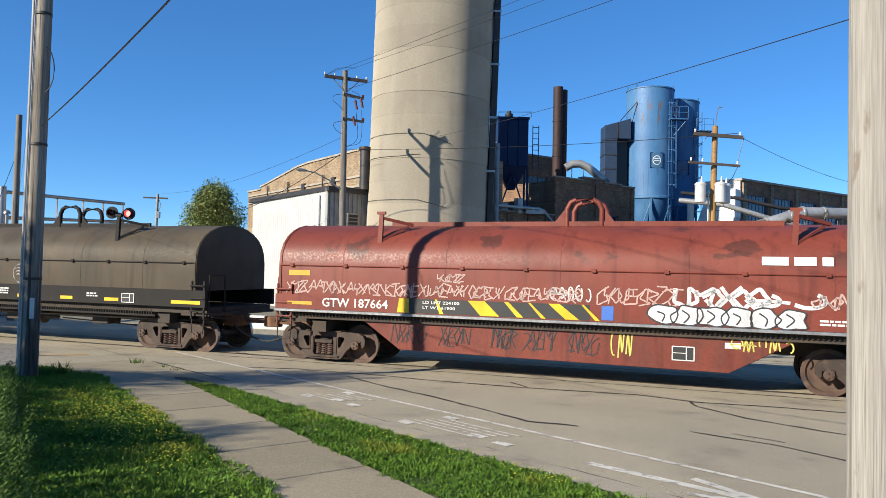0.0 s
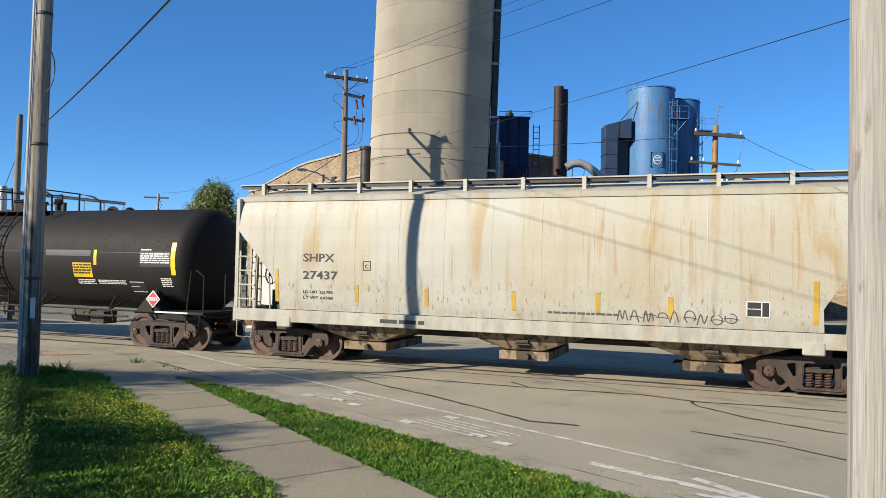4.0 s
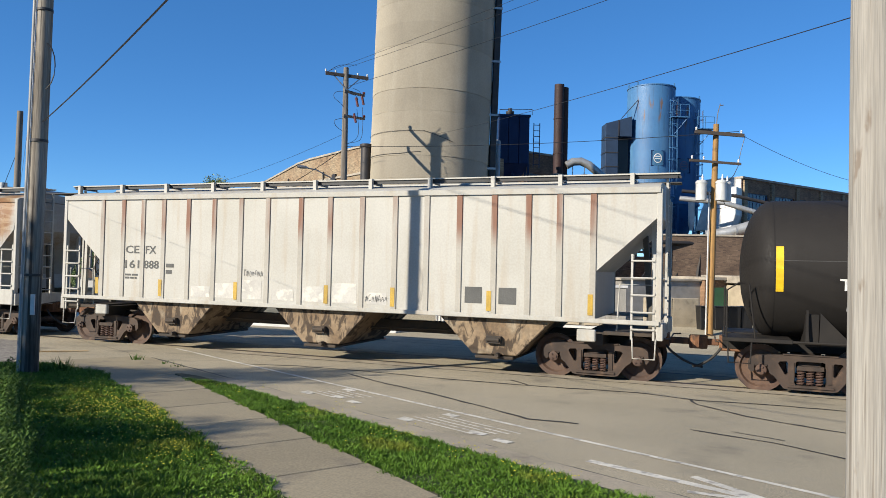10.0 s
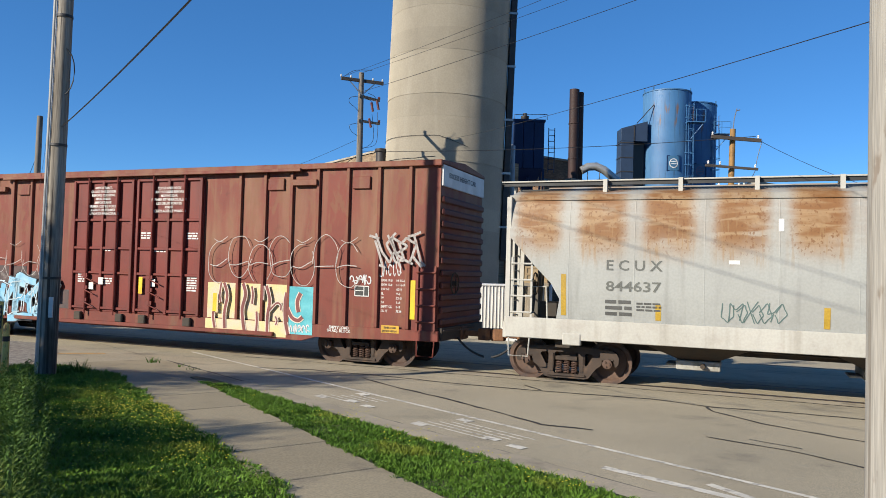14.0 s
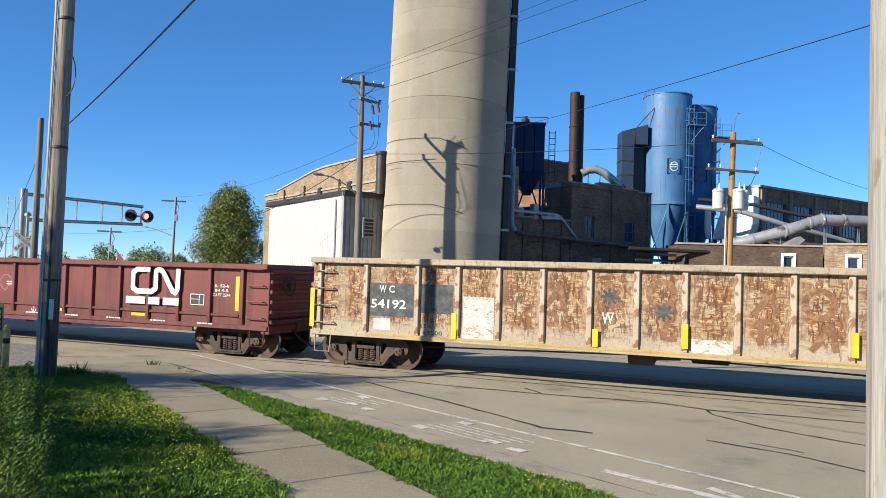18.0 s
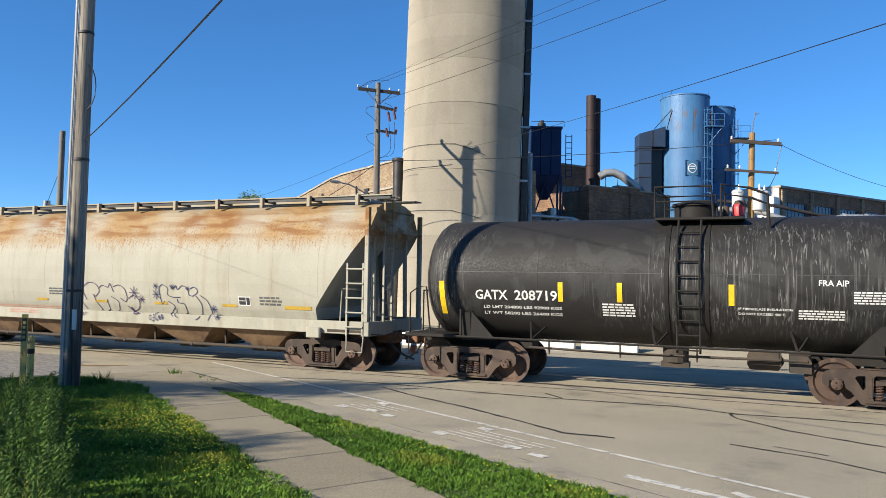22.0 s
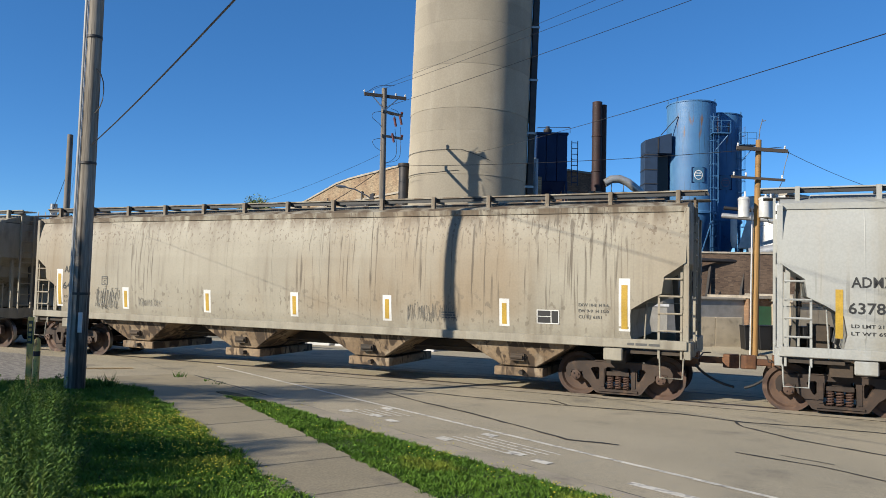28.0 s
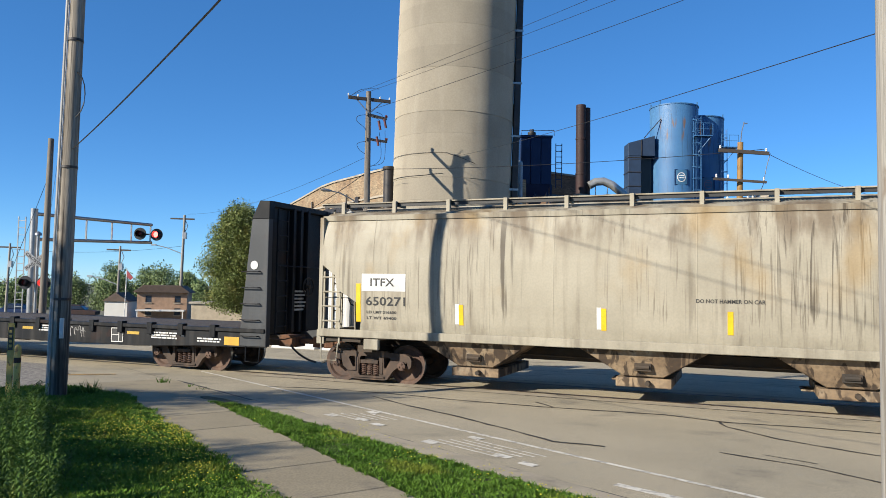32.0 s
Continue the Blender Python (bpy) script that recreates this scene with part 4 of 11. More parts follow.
mat_fuse = mat("fuse_brown", (0.13, 0.03, 0.025), 0.4)
m_trafo = mat("transformer_grey", (0.62, 0.62, 0.6), 0.4, fine=10, fine_amt=0.06, layers=[((0.3, 0.27, 0.24), 0.6, 0.75, 3.0, (2, 2, 0.4), None, 0.5)])


# ---- the works behind the track ----
def wall_frame(x, y, z=0.0, turn=34.0):
    """Local x runs along a wall: turn 34 for the fronts that run away to the right."""
    return pose(x, y, z, 0, 0, turn)


def window(parent, x, z, w, h, panes=(2, 2), y=0.0, frame_mat=None, arched=False):
    """A window in the plane y of its building, facing -y."""
    fm = frame_mat or m_sash
    fr = Shape()
    t = 0.06
    fr.box(x - w / 2, x - w / 2 + t, y - 0.05, y + 0.05, z, z + h).box(x + w / 2 - t, x + w / 2, y - 0.05, y + 0.05, z, z + h)
    fr.box(x - w / 2 + t, x + w / 2 - t, y - 0.05, y + 0.05, z, z + t).box(x - w / 2 + t, x + w / 2 - t, y - 0.05, y + 0.05, z + h - t, z + h)
    win = part("window", fr, fm, parent)
    for i in range(1, panes[0]):
        part("mullion", Shape().box(x - w / 2 + w * i / panes[0] - 0.02, x - w / 2 + w * i / panes[0] + 0.02, y - 0.035, y + 0.03, z + t, z + h - t), fm, win)
    for i in range(1, panes[1]):
        part("glazing_bar", Shape().box(x - w / 2 + t, x + w / 2 - t, y - 0.03, y + 0.028, z + h * i / panes[1] - 0.02, z + h * i / panes[1] + 0.02), fm, win)
    part("pane", Shape().box(x - w / 2 + t, x + w / 2 - t, y - 0.01, y + 0.02, z + t, z + h - t), m_window, win)
    part("sill", Shape().box(x - w / 2 - 0.08, x + w / 2 + 0.08, y - 0.14, y + 0.02, z - 0.1, z - 0.005), m_cap, win)
    if arched:
        a = Shape()
        for k in range(7):
            q0, q1 = math.pi * k / 7, math.pi * (k + 1) / 7
            r0, r1 = w / 2, w / 2 + 0.2
            a.prism([(x + r0 * math.cos(q0), z + h + 0.45 * r0 * math.sin(q0)), (x + r1 * math.cos(q0), z + h + 0.55 * r1 * math.sin(q0)),
                     (x + r1 * math.cos(q1), z + h + 0.55 * r1 * math.sin(q1)), (x + r0 * math.cos(q1), z + h + 0.45 * r0 * math.sin(q1))], y - 0.08, y + 0.02)
        part("brick_arch", a, m_brick, win)
    return win


def holed_wall(s, x0, x1, z0, z1, y0, y1, holes):
    """A wall with rectangular openings (x, z, w, h: middle and sill), in one skin."""
    xs = sorted({x0, x1, *(x - w / 2 for x, z, w, h in holes), *(x + w / 2 for x, z, w, h in holes)})
    zs = sorted({z0, z1, *(z for x, z, w, h in holes), *(z + h for x, z, w, h in holes)})
    nx, nz = len(xs), len(zs)

    def full(i, j):
        if not (0 <= i < nx - 1 and 0 <= j < nz - 1):
            return False
        cx, cz = (xs[i] + xs[i + 1]) / 2, (zs[j] + zs[j + 1]) / 2
        return not any(abs(cx - x) < w / 2 and z < cz < z + h for x, z, w, h in holes)

    def at(i, j, k):
        return (k * nz + j) * nx + i
    faces = []
    for i in range(nx - 1):
        for j in range(nz - 1):
            if full(i, j):
                faces += [(at(i, j, 0), at(i + 1, j, 0), at(i + 1, j + 1, 0), at(i, j + 1, 0)), (at(i, j, 1), at(i, j + 1, 1), at(i + 1, j + 1, 1), at(i + 1, j, 1))]
                for di, dj, p, q in ((-1, 0, (i, j), (i, j + 1)), (1, 0, (i + 1, j), (i + 1, j + 1)), (0, -1, (i, j), (i + 1, j)), (0, 1, (i, j + 1), (i + 1, j + 1))):
                    if not full(i + di, j + dj):
                        faces.append((at(*p, 0), at(*q, 0), at(*q, 1), at(*p, 1)))
    return s.add([(x, y, z) for y in (y0, y1) for z in zs for x in xs], faces)


def build_silo():
    b = thing("concrete_silo", "tall round cream concrete silo with poured ring courses", "silo", pose(0.22, 41.7, -0.05, 0, 1.15, 0))
    rs = random.Random(3)
    part("core", Shape().lathe([(3.33, -0.1), (3.33, 27.2)], 96), m_silo, b, smooth=40)
    for k in range(23):
        z0 = k * 1.18
        r = 3.355 + rs.uniform(-0.012, 0.012)
        part("ring_course", Shape().lathe([(r, z0 + 0.005), (r, z0 + 1.18)], 96), m_silo, b, smooth=40)
    for z, a0, a1, dz in ((9.55, -1.5, 0.35, -0.5), (8.35, -1.5, -0.15, 0.1), (6.05, -1.5, 0.3, -0.35)):
        pts = []
        for k in range(21):
            q = k / 20
            a = a0 + (a1 - a0) * q
            pts.append((3.39 * math.sin(a), -3.39 * math.cos(a), z + dz * max(0, q - 0.75) * 4))
        part("cable", Shape().tube(pts, 0.011, 5), m_wire, b)
    part("riser_duct", Shape().box(3.33, 3.68, -0.9, -0.45, 3.2, 27.2), m_darkmetal, b, "dark steel duct up the side", bevel=0.03)
    for k in range(7):
        part("duct_strap", Shape().box(3.2, 3.72, -0.93, -0.88, 5 + 3 * k, 5.12 + 3 * k), m_galv, b)


def build_white_building():
    b = thing("metal_building", "white corrugated metal building, one end wall coloured grey for shade", "building", pose(-5.1, 40.0, -0.05))
    left = pose(0, 0, 0, 0, 0, 124)     # local x runs away to the left
    # long white wall: ribs every 0.3 m
    def corrug(L, h, pitch, d):
        pts = []
        n = int(L / pitch)
        for i in range(n):
            x = i * pitch
            pts += [(x, 0), (x + pitch * 0.62, 0), (x + pitch * 0.72, -d), (x + pitch * 0.9, -d)]
        pts.append((L, 0))
        s = Shape()
        s.add([(x, y, 0) for x, y in pts] + [(x, y, h) for x, y in pts], [(i, i + 1, len(pts) + i + 1, len(pts) + i) for i in range(len(pts) - 1)])
        return s
    # the wall's outer face lies to the viewer's side
    m1 = mesh_of("wall", corrug(10.6, 6.55, 0.3, 0.035), m_whitemetal)
    o = placed("wall", m1, b, left @ Matrix.Scale(-1, 4, (0, 1, 0)) @ pose(0, 0, 0))
    # the end wall's shade is put into its grey colour
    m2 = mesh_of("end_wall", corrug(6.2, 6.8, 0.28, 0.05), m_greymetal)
    e = placed("end_wall", m2, b, pose(0, 0, 0, 0, 0, 34), "corrugated end wall coloured grey for its shade")
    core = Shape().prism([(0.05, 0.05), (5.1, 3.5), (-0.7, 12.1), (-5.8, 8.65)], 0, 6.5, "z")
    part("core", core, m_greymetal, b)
    part("corner_trim", Shape().box(-0.06, 0.06, -0.06, 0.06, 0, 6.75), m_whitemetal, b)
    rf = Shape().prism([(0.1, -0.25), (5.3, 3.25), (-0.6, 12.5), (-6.2, 8.8)], 6.55, 6.85, "z")
    part("roof_edge", rf, m_darkmetal, b, bevel=0.03)
    lv = placed("louvre_window", mesh_of("louvre_window", Shape().box(1.2, 1.95, -0.14, 0.02, 4.3, 5.45), m_greymetal, bevel=0.02), b, pose(0, 0, 0, 0, 0, 34))
    for k in range(5):
        placed("louvre", mesh_of("louvre", Shape().box(1.3, 1.85, -0.16, -0.13, 4.42 + 0.2 * k, 4.56 + 0.2 * k), m_black), lv, pose(0, 0, 0))
    part("downpipe", Shape().tube([(-0.5, 0.55, 6.4), (-0.5, 0.55, 0.2)], 0.06, 8), m_white, b)
    # brick building behind, with a curved parapet
    k = thing("brick_warehouse", "tan brick warehouse with a curved stepped parapet", "building", pose(-3.0, 44.0, -0.05, 0, 0, 124))
    top = [(-1.5, 9.6), (2, 9.65), (8.5, 9.62), (10.5, 9.5), (13, 9.15), (16, 8.75), (17.2, 8.62), (17.2, 8.4), (19.8, 8.4)]
    wl = Shape().prism([(-1.5, 0)] + top + [(19.8, 0)], -9.0, 0.0, "y")
    part("wall", wl, m_tanbrick, k)
    cp = Shape()
    for (x0, z0), (x1, z1) in zip(top, top[1:]):
        if x1 > x0:
            cp.prism([(x0, z0 + 0.003), (x1, z1 + 0.003), (x1, z1 + 0.12), (x0, z0 + 0.12)], -0.5, 0.08)
    part("coping", cp, m_cap, k)
    for z in (7.4, 8.0):
        part("brick_band", Shape().box(0, 19.6, 0.003, 0.09, z, z + 0.12), m_cap, k)
    for x, z in ((4.5, 8.3), (9, 8.25), (13, 7.6), (17, 7.4)):
        part("vent", Shape().box(x, x + 0.5, 0.003, 0.12, z - 0.5, z), m_darkmetal, k)
    for x in (6.2, 11.8, 15.5):
        part("downpipe", Shape().tube([(x, 0.12, 8.6), (x, 0.12, 7)], 0.07, 6), m_darkmetal, k)
    for x, y, h, r in ((-3.15, 39.9, 9.3, 0.3),):
        st = thing("roof_stack", "short dark stack on the metal building's roof", "chimney", pose(x, y + 1.2, 6.75))
        part("pipe", Shape().tube([(0, 0, 0), (0, 0, 2.35)], 0.3, 14), m_darkmetal, st, smooth=50)
        part("collar", Shape().lathe([(0.34, 2.2), (0.36, 2.25), (0.36, 2.38), (0.3, 2.4)], 14), m_darkmetal, st, smooth=50)
    gp = thing("green_pipe", "green and pale pipe on the roof behind", "pipe", pose(-2.35, 41.6, 6.75))
    part("pipe", Shape().tube([(0, 0, 0), (0, 0, 1.9)], 0.16, 10), mat_teal, gp, smooth=50)


m_palepipe = mat("pale_blue_pipe", (0.3, 0.38, 0.46), 0.5, fine=10, fine_amt=0.1)
mat_teal = mat("teal_paint", (0.05, 0.22, 0.2), 0.5)


def build_brickworks():
    b = thing("brick_works", "dark brown brick works building with stepped parapet and pipes", "building", wall_frame(4.6, 47.0, -0.05))
    W = Shape()
    holed_wall(W, 5.4, 13.7, 0, 8.75, 0, 0.4, [(7.3, 5.3, 1.0, 1.5), (11.4, 5.15, 1.0, 1.5)])
    part("wall", W, m_brick, b)
    W2 = Shape().box(0, 5.4, 0.003, 0.4, 0, 6.3)
    part("low_wall", W2, m_brick, b)
    part("side_wall", Shape().box(5.4, 5.8, 0.4, 12, 0, 8.75), m_brick, b)
    part("end_wall", Shape().box(13.3, 13.7, 0.4, 12, 0, 8.75), m_brick, b)
    part("roof", Shape().box(5.8, 13.3, 0.4, 12, 8.2, 8.4).box(0, 5.4, 0.4, 12, 5.9, 6.1), m_roof, b)
    par = Shape()
    for x0, x1, h in ((5.4, 8.2, 8.95), (8.2, 10.4, 9.15), (10.4, 12.2, 8.95), (12.2, 13.7, 8.85)):
        par.box(x0, x1, -0.06, 0.42, 8.75, h)
    part("parapet", par, m_brick, b)
    for x0, x1, h in ((5.4, 8.2, 8.95), (8.2, 10.4, 9.15), (10.4, 12.2, 8.95), (12.2, 13.7, 8.85), (0, 5.4, 6.3)):
        part("coping", Shape().box(x0 + 0.004, x1 - 0.004, -0.12, 0.46, h, h + 0.09), m_cap, b)
    for x0, x1 in ((6.2, 8.6), (10.2, 12.6)):
        part("brick_panel", Shape().box(x0, x1, -0.05, -0.002, 7.35, 7.5), m_brick, b)
    for x in (5.45, 9.45, 13.3):
        part("pilaster", Shape().box(x, x + 0.35, -0.1, -0.002, 0, 8.7), m_brick, b)
    for x in (1.2, 3.0, 4.6):
        part("pilaster", Shape().box(x, x + 0.25, -0.08, 0.0, 0, 6.2), m_brick, b)
    window(b, 7.3, 5.3, 1.0, 1.5, (2, 2), 0.15, None, True)
    window(b, 11.4, 5.15, 1.0, 1.5, (2, 2), 0.15, None, True)
    part("door", Shape().box(7.6, 8.5, -0.06, -0.005, 1.7, 3.9), m_cap, b, "pale boarded door")
    pipes = ((0.16, [(-0.3, -0.7, 10.5), (-0.3, -0.7, 5.7), (0.0, -0.7, 5.35), (0.5, -0.7, 5.2), (4, -0.7, 5.1), (9, -0.7, 4.9), (14.2, -0.7, 4.5)]),
             (0.11, [(-0.2, -0.5, 6.6), (3.6, -0.5, 6.6), (4.0, -0.5, 6.5), (5.6, -0.5, 5.1), (6.0, -0.5, 4.95), (10, -0.5, 4.75), (14.5, -0.5, 4.6)]))
    for k, (r, pts) in enumerate(pipes):
        part("pipe", Shape().tube(pts[2:] if k == 0 else pts, r, 8), m_pipe if k else m_rustpipe, b, "steel pipe along the wall", smooth=50)
    part("riser_pipe", Shape().tube(pipes[0][1][:3], 0.16, 10), m_palepipe, b, "pale blue riser pipe", smooth=50)
    for x in (2.0, 4.8, 7.5, 10.2, 12.8):
        part("pipe_bracket", Shape().beam((x, -0.85, 4.72), (x, 0, 4.72), 0.06), m_darkmetal, b)
    a = thing("rear_block", "brown brick rear block with a band of dark windows", "building", wall_frame(7.4, 56.0, -0.05))
    part("wall", holed_wall(Shape(), 0, 4.6, 0, 11.4, 0, 4, [(1.9, 8.6, 2.4, 1.3)]), m_brick, a)
    window(a, 1.9, 8.6, 2.4, 1.3, (5, 1), 0.15)
    part("coping", Shape().box(-0.1, 4.7, -0.12, 4.1, 11.4, 11.55), m_cap, a)
    # pair of rusty stacks
    s = thing("twin_stack", "pair of joined rust-brown steel stacks", "chimney", pose(10.0, 54.0, 8.3))
    part("flue", Shape().tube([(0, 0, 0), (0, 0, 7.8)], 0.36, 18), m_stack, s, smooth=50)
    part("flue", Shape().tube([(0.45, 0.3, 0), (0.45, 0.3, 7.65)], 0.3, 18), m_stack, s, smooth=50)
    for z in (2.6, 5.2):
        part("collar", Shape().lathe([(0.36, z), (0.4, z + 0.02), (0.4, z + 0.1), (0.36, z + 0.12)], 18), m_stack, s)
    # curved white duct beside it
    d = thing("roof_duct", "bent pale sheet-metal duct on the roof", "duct", pose(11.2, 54.0, 8.9))
    part("duct", Shape().tube([(-0.6, 0, 1.2), (-0.1, 0, 1.5), (0.5, 0, 1.55), (1.1, 0, 1.3), (1.8, 0, 0.75), (2.6, 0, 0.1)], 0.3, 14), m_pipe, d, smooth=50)
    for p, q in (((-0.1, 0, -0.4), (-0.1, 0, 1.2)), ((0.7, 0, -0.4), (0.8, 0, 1.3))):
        part("leg", Shape().beam(p, q, 0.06), m_galv, d)
    # dust collector
    c = thing("dust_collector", "dark blue steel dust collector with hopper on legs", "machine", pose(6.05, 49.6, 0))
    bx = Shape()
    for k in range(3):
        bx.box(-1.05 + k * 0.7, -0.37 + k * 0.7, -0.8, 0.8, 9.4, 12.55)
    part("housing", bx, m_darkblue, c, bevel=0.03)
    part("top_rim", Shape().box(-1.1, 1.1, -0.85, 0.85, 12.55, 12.7), m_darkblue, c)
    part("hopper", Shape().rings([[(-1.0, -0.75, 9.4), (1.0, -0.75, 9.4), (1.0, 0.75, 9.4), (-1.0, 0.75, 9.4)], [(-0.25, -0.25, 7.9), (0.25, -0.25, 7.9), (0.25, 0.25, 7.9), (-0.25, 0.25, 7.9)]]), m_darkblue, c)
    part("fan", Shape().lathe([(0.22, 12.7), (0.28, 12.75), (0.28, 13.05), (0.15, 13.1), (0.15, 13.25)], 12, at=(-0.2, 0, 0)), m_darkmetal, c, smooth=50)
    for x in (-1, 1):
        for y in (-0.75, 0.75):
            part("leg", Shape().beam((x, y, 5.8), (x, y, 9.4), 0.14), m_darkblue, c)
        part("brace", Shape().beam((x, -0.75, 6.0), (0, -0.75, 8.9), 0.09), m_darkblue, c)
    lad = Shape().beam((1.35, -0.6, 9.2), (1.35, -0.6, 12.2), 0.05).beam((1.75, -0.6, 9.2), (1.75, -0.6, 12.2), 0.05)
    for k in range(8):
        lad.beam((1.35, -0.6, 9.4 + 0.38 * k), (1.75, -0.6, 9.4 + 0.38 * k), 0.04)
    part("ladder", lad, m_darkblue, c)
    part("handrail", Shape().tube([(-1, -0.8, 12.7), (-1, -0.8, 13.0), (1.2, -0.8, 13.05), (1.2, -0.8, 12.7)], 0.03, 5), m_galv, c)
    part("panel", Shape().box(-1.25, -1.06, -0.7, 0.1, 9.7, 11.0), m_pipe, c)
    part("roof_clutter", Shape().box(-0.9, -0.3, -1.2, -0.7, 6.2, 6.9).lathe([(0.3, 6.2), (0.3, 7.2)], 10, at=(0.4, -1.2, 0)).box(0.9, 2.2, -1.4, -0.9, 6.2, 6.5), m_pipe, c, "jumble of pale ducts under the hopper")


def blue_tank(name, x, y, r, z0, z1, cone, seed, sign):
    t = thing(name, "tall blue painted steel silo on legs with rust-stained rim", "silo", pose(x, y, 0), group="blue silos")
    part("shell", Shape().lathe([(r, z0), (r, (z0 + z1) / 2), (r, z1 - 0.1), (r - 0.02, z1), (r * 0.5, z1 + 0.15), (0.2, z1 + 0.2)], 48), m_blue, t, smooth=40)
    part("rim", Shape().lathe([(r + 0.005, z1 - 0.12), (r + 0.05, z1 - 0.1), (r + 0.05, z1), (r, z1 + 0.02)], 48, caps=False), m_blue, t, smooth=40)
    part("girth_band", Shape().lathe([(r, z0 - 0.05), (r + 0.07, z0), (r + 0.07, z0 + 0.18), (r, z0 + 0.22)], 48, caps=False), m_blue, t, smooth=40)
    part("cone", Shape().lathe([(r - 0.02, z0 + 0.01), (r * 0.55, z0 - cone * 0.6), (0.35, z0 - cone), (0.3, z0 - cone - 0.4)], 40), m_blue, t, smooth=40)
    for k in range(6):
        a = k * math.pi / 3 + 0.3
        px, py = math.cos(a) * (r - 0.05), math.sin(a) * (r - 0.05)
        a2 = a + math.pi / 3
        qx, qy = math.cos(a2) * (r - 0.05), math.sin(a2) * (r - 0.05)
        part("leg", Shape().beam((px, py, 0), (px, py, z0), 0.16), m_blue, t)
        part("brace", Shape().beam((px, py, 3.2), (qx, qy, z0 - 0.3), 0.07), m_blue, t)
    sx = -r * math.sin(0.12) + 0.0
    sg = Shape()
    for a0, a1, b0, b1 in ((-0.28, 0.28, 0, 0.08), (-0.28, 0.28, 1.25, 1.33), (-0.28, -0.24, 0.08, 1.25), (0.24, 0.28, 0.08, 1.25)):
        sg.rings([[(rr * math.sin(q), -rr * math.cos(q), zz) for q, zz in ((a0, b0 + sign[0]), (a1, b0 + sign[0]), (a1, b1 + sign[0]), (a0, b1 + sign[0]))] for rr in (r + 0.02, r + 0.06)])
    plate = Shape()
    n = 8
    plate.rings([[(rr * math.sin(-0.26 + 0.52 * k / n), -rr * math.cos(-0.26 + 0.52 * k / n), sign[0] + 0.04 + 1.25 * e) for e in (0, 1) for k in (range(n + 1) if e == 0 else range(n, -1, -1))] for rr in (r + 0.004, r + 0.012)])
    pl = part("sign_plate", plate, sign[1], t, "square sign plate with a plain emblem")
    part("sign_frame", sg, m_darkblue, pl)
    em = Shape()
    def curl(u0, u1, v0, v1):
        em.rings([[(rr * math.sin(u / r), -rr * math.cos(u / r), sign[0] + 0.66 + v) for u, v in ((u0[0], v0[0]), (u0[1], v0[1]), (u1[1], v1[1]), (u1[0], v1[0]))] for rr in (r + 0.02, r + 0.03)])
    for k in range(20):         # a ring with two bars across it
        a0, a1 = 2 * math.pi * k / 20, 2 * math.pi * (k + 1) / 20
        curl((0.30 * math.cos(a0), 0.36 * math.cos(a0)), (0.30 * math.cos(a1), 0.36 * math.cos(a1)), (0.34 * math.sin(a0), 0.41 * math.sin(a0)), (0.34 * math.sin(a1), 0.41 * math.sin(a1)))
    for v in (-0.08, 0.12):
        curl((-0.24, -0.24), (0.24, 0.24), (v, v + 0.07), (v, v + 0.07))
    part("emblem", em, sign[2], pl)
    # caged ladder
    a = 0.62
    lx, ly, nx, ny = math.sin(a) * (r + 0.12), -math.cos(a) * (r + 0.12), math.cos(a), math.sin(a)
    ld = Shape()
    for k in (-0.22, 0.22):
        ld.beam((lx + nx * k, ly + ny * k, 3.0), (lx + nx * k, ly + ny * k, z1 - 1.3), 0.05)
    z = 3.2
    while z < z1 - 1.5:
        ld.beam((lx - nx * 0.22, ly - ny * 0.22, z), (lx + nx * 0.22, ly + ny * 0.22, z), 0.035)
        z += 0.33
    part("ladder", ld, m_blue, t)
    cg = Shape()
    z = 6.0
    ox, oy = math.sin(a), -math.cos(a)
    while z < z1 - 1.2:
        cg.tube([(lx + nx * 0.36 * math.cos(q) + ox * 0.6 * math.sin(q), ly + ny * 0.36 * math.cos(q) + oy * 0.6 * math.sin(q), z) for q in [0.4 * j for j in range(9)]], 0.025, 4)
        z += 1.0
    for q in (0.5, 1.57, 2.6):
        cg.beam((lx + nx * 0.36 * math.cos(q) + ox * 0.6 * math.sin(q), ly + ny * 0.36 * math.cos(q) + oy * 0.6 * math.sin(q), 6.0),
                (lx + nx * 0.36 * math.cos(q) + ox * 0.6 * math.sin(q), ly + ny * 0.36 * math.cos(q) + oy * 0.6 * math.sin(q), z1 - 1.2), 0.03)
    part("ladder_cage", cg, m_blue, t)
    pf = part("platform", Shape().box(lx - 0.2, lx + 1.3, ly - 0.6, ly + 0.3, z1 - 2.9, z1 - 2.82), m_blue, t)
    rl = Shape()
    for x in (-0.2, 0.5, 1.3):
        rl.beam((lx + x, ly - 0.6, z1 - 2.8), (lx + x, ly - 0.6, z1 - 1.8), 0.04)
    rl.beam((lx - 0.2, ly - 0.6, z1 - 1.8), (lx + 1.3, ly - 0.6, z1 - 1.8), 0.04).beam((lx - 0.2, ly - 0.6, z1 - 2.3), (lx + 1.3, ly - 0.6, z1 - 2.3), 0.03)
    part("railing", rl, m_blue, pf)
    part("strut", Shape().beam((lx + 1.2, ly - 0.5, z1 - 2.9), (lx + 0.3, ly + 0.2, z1 - 4.2), 0.05), m_blue, pf)
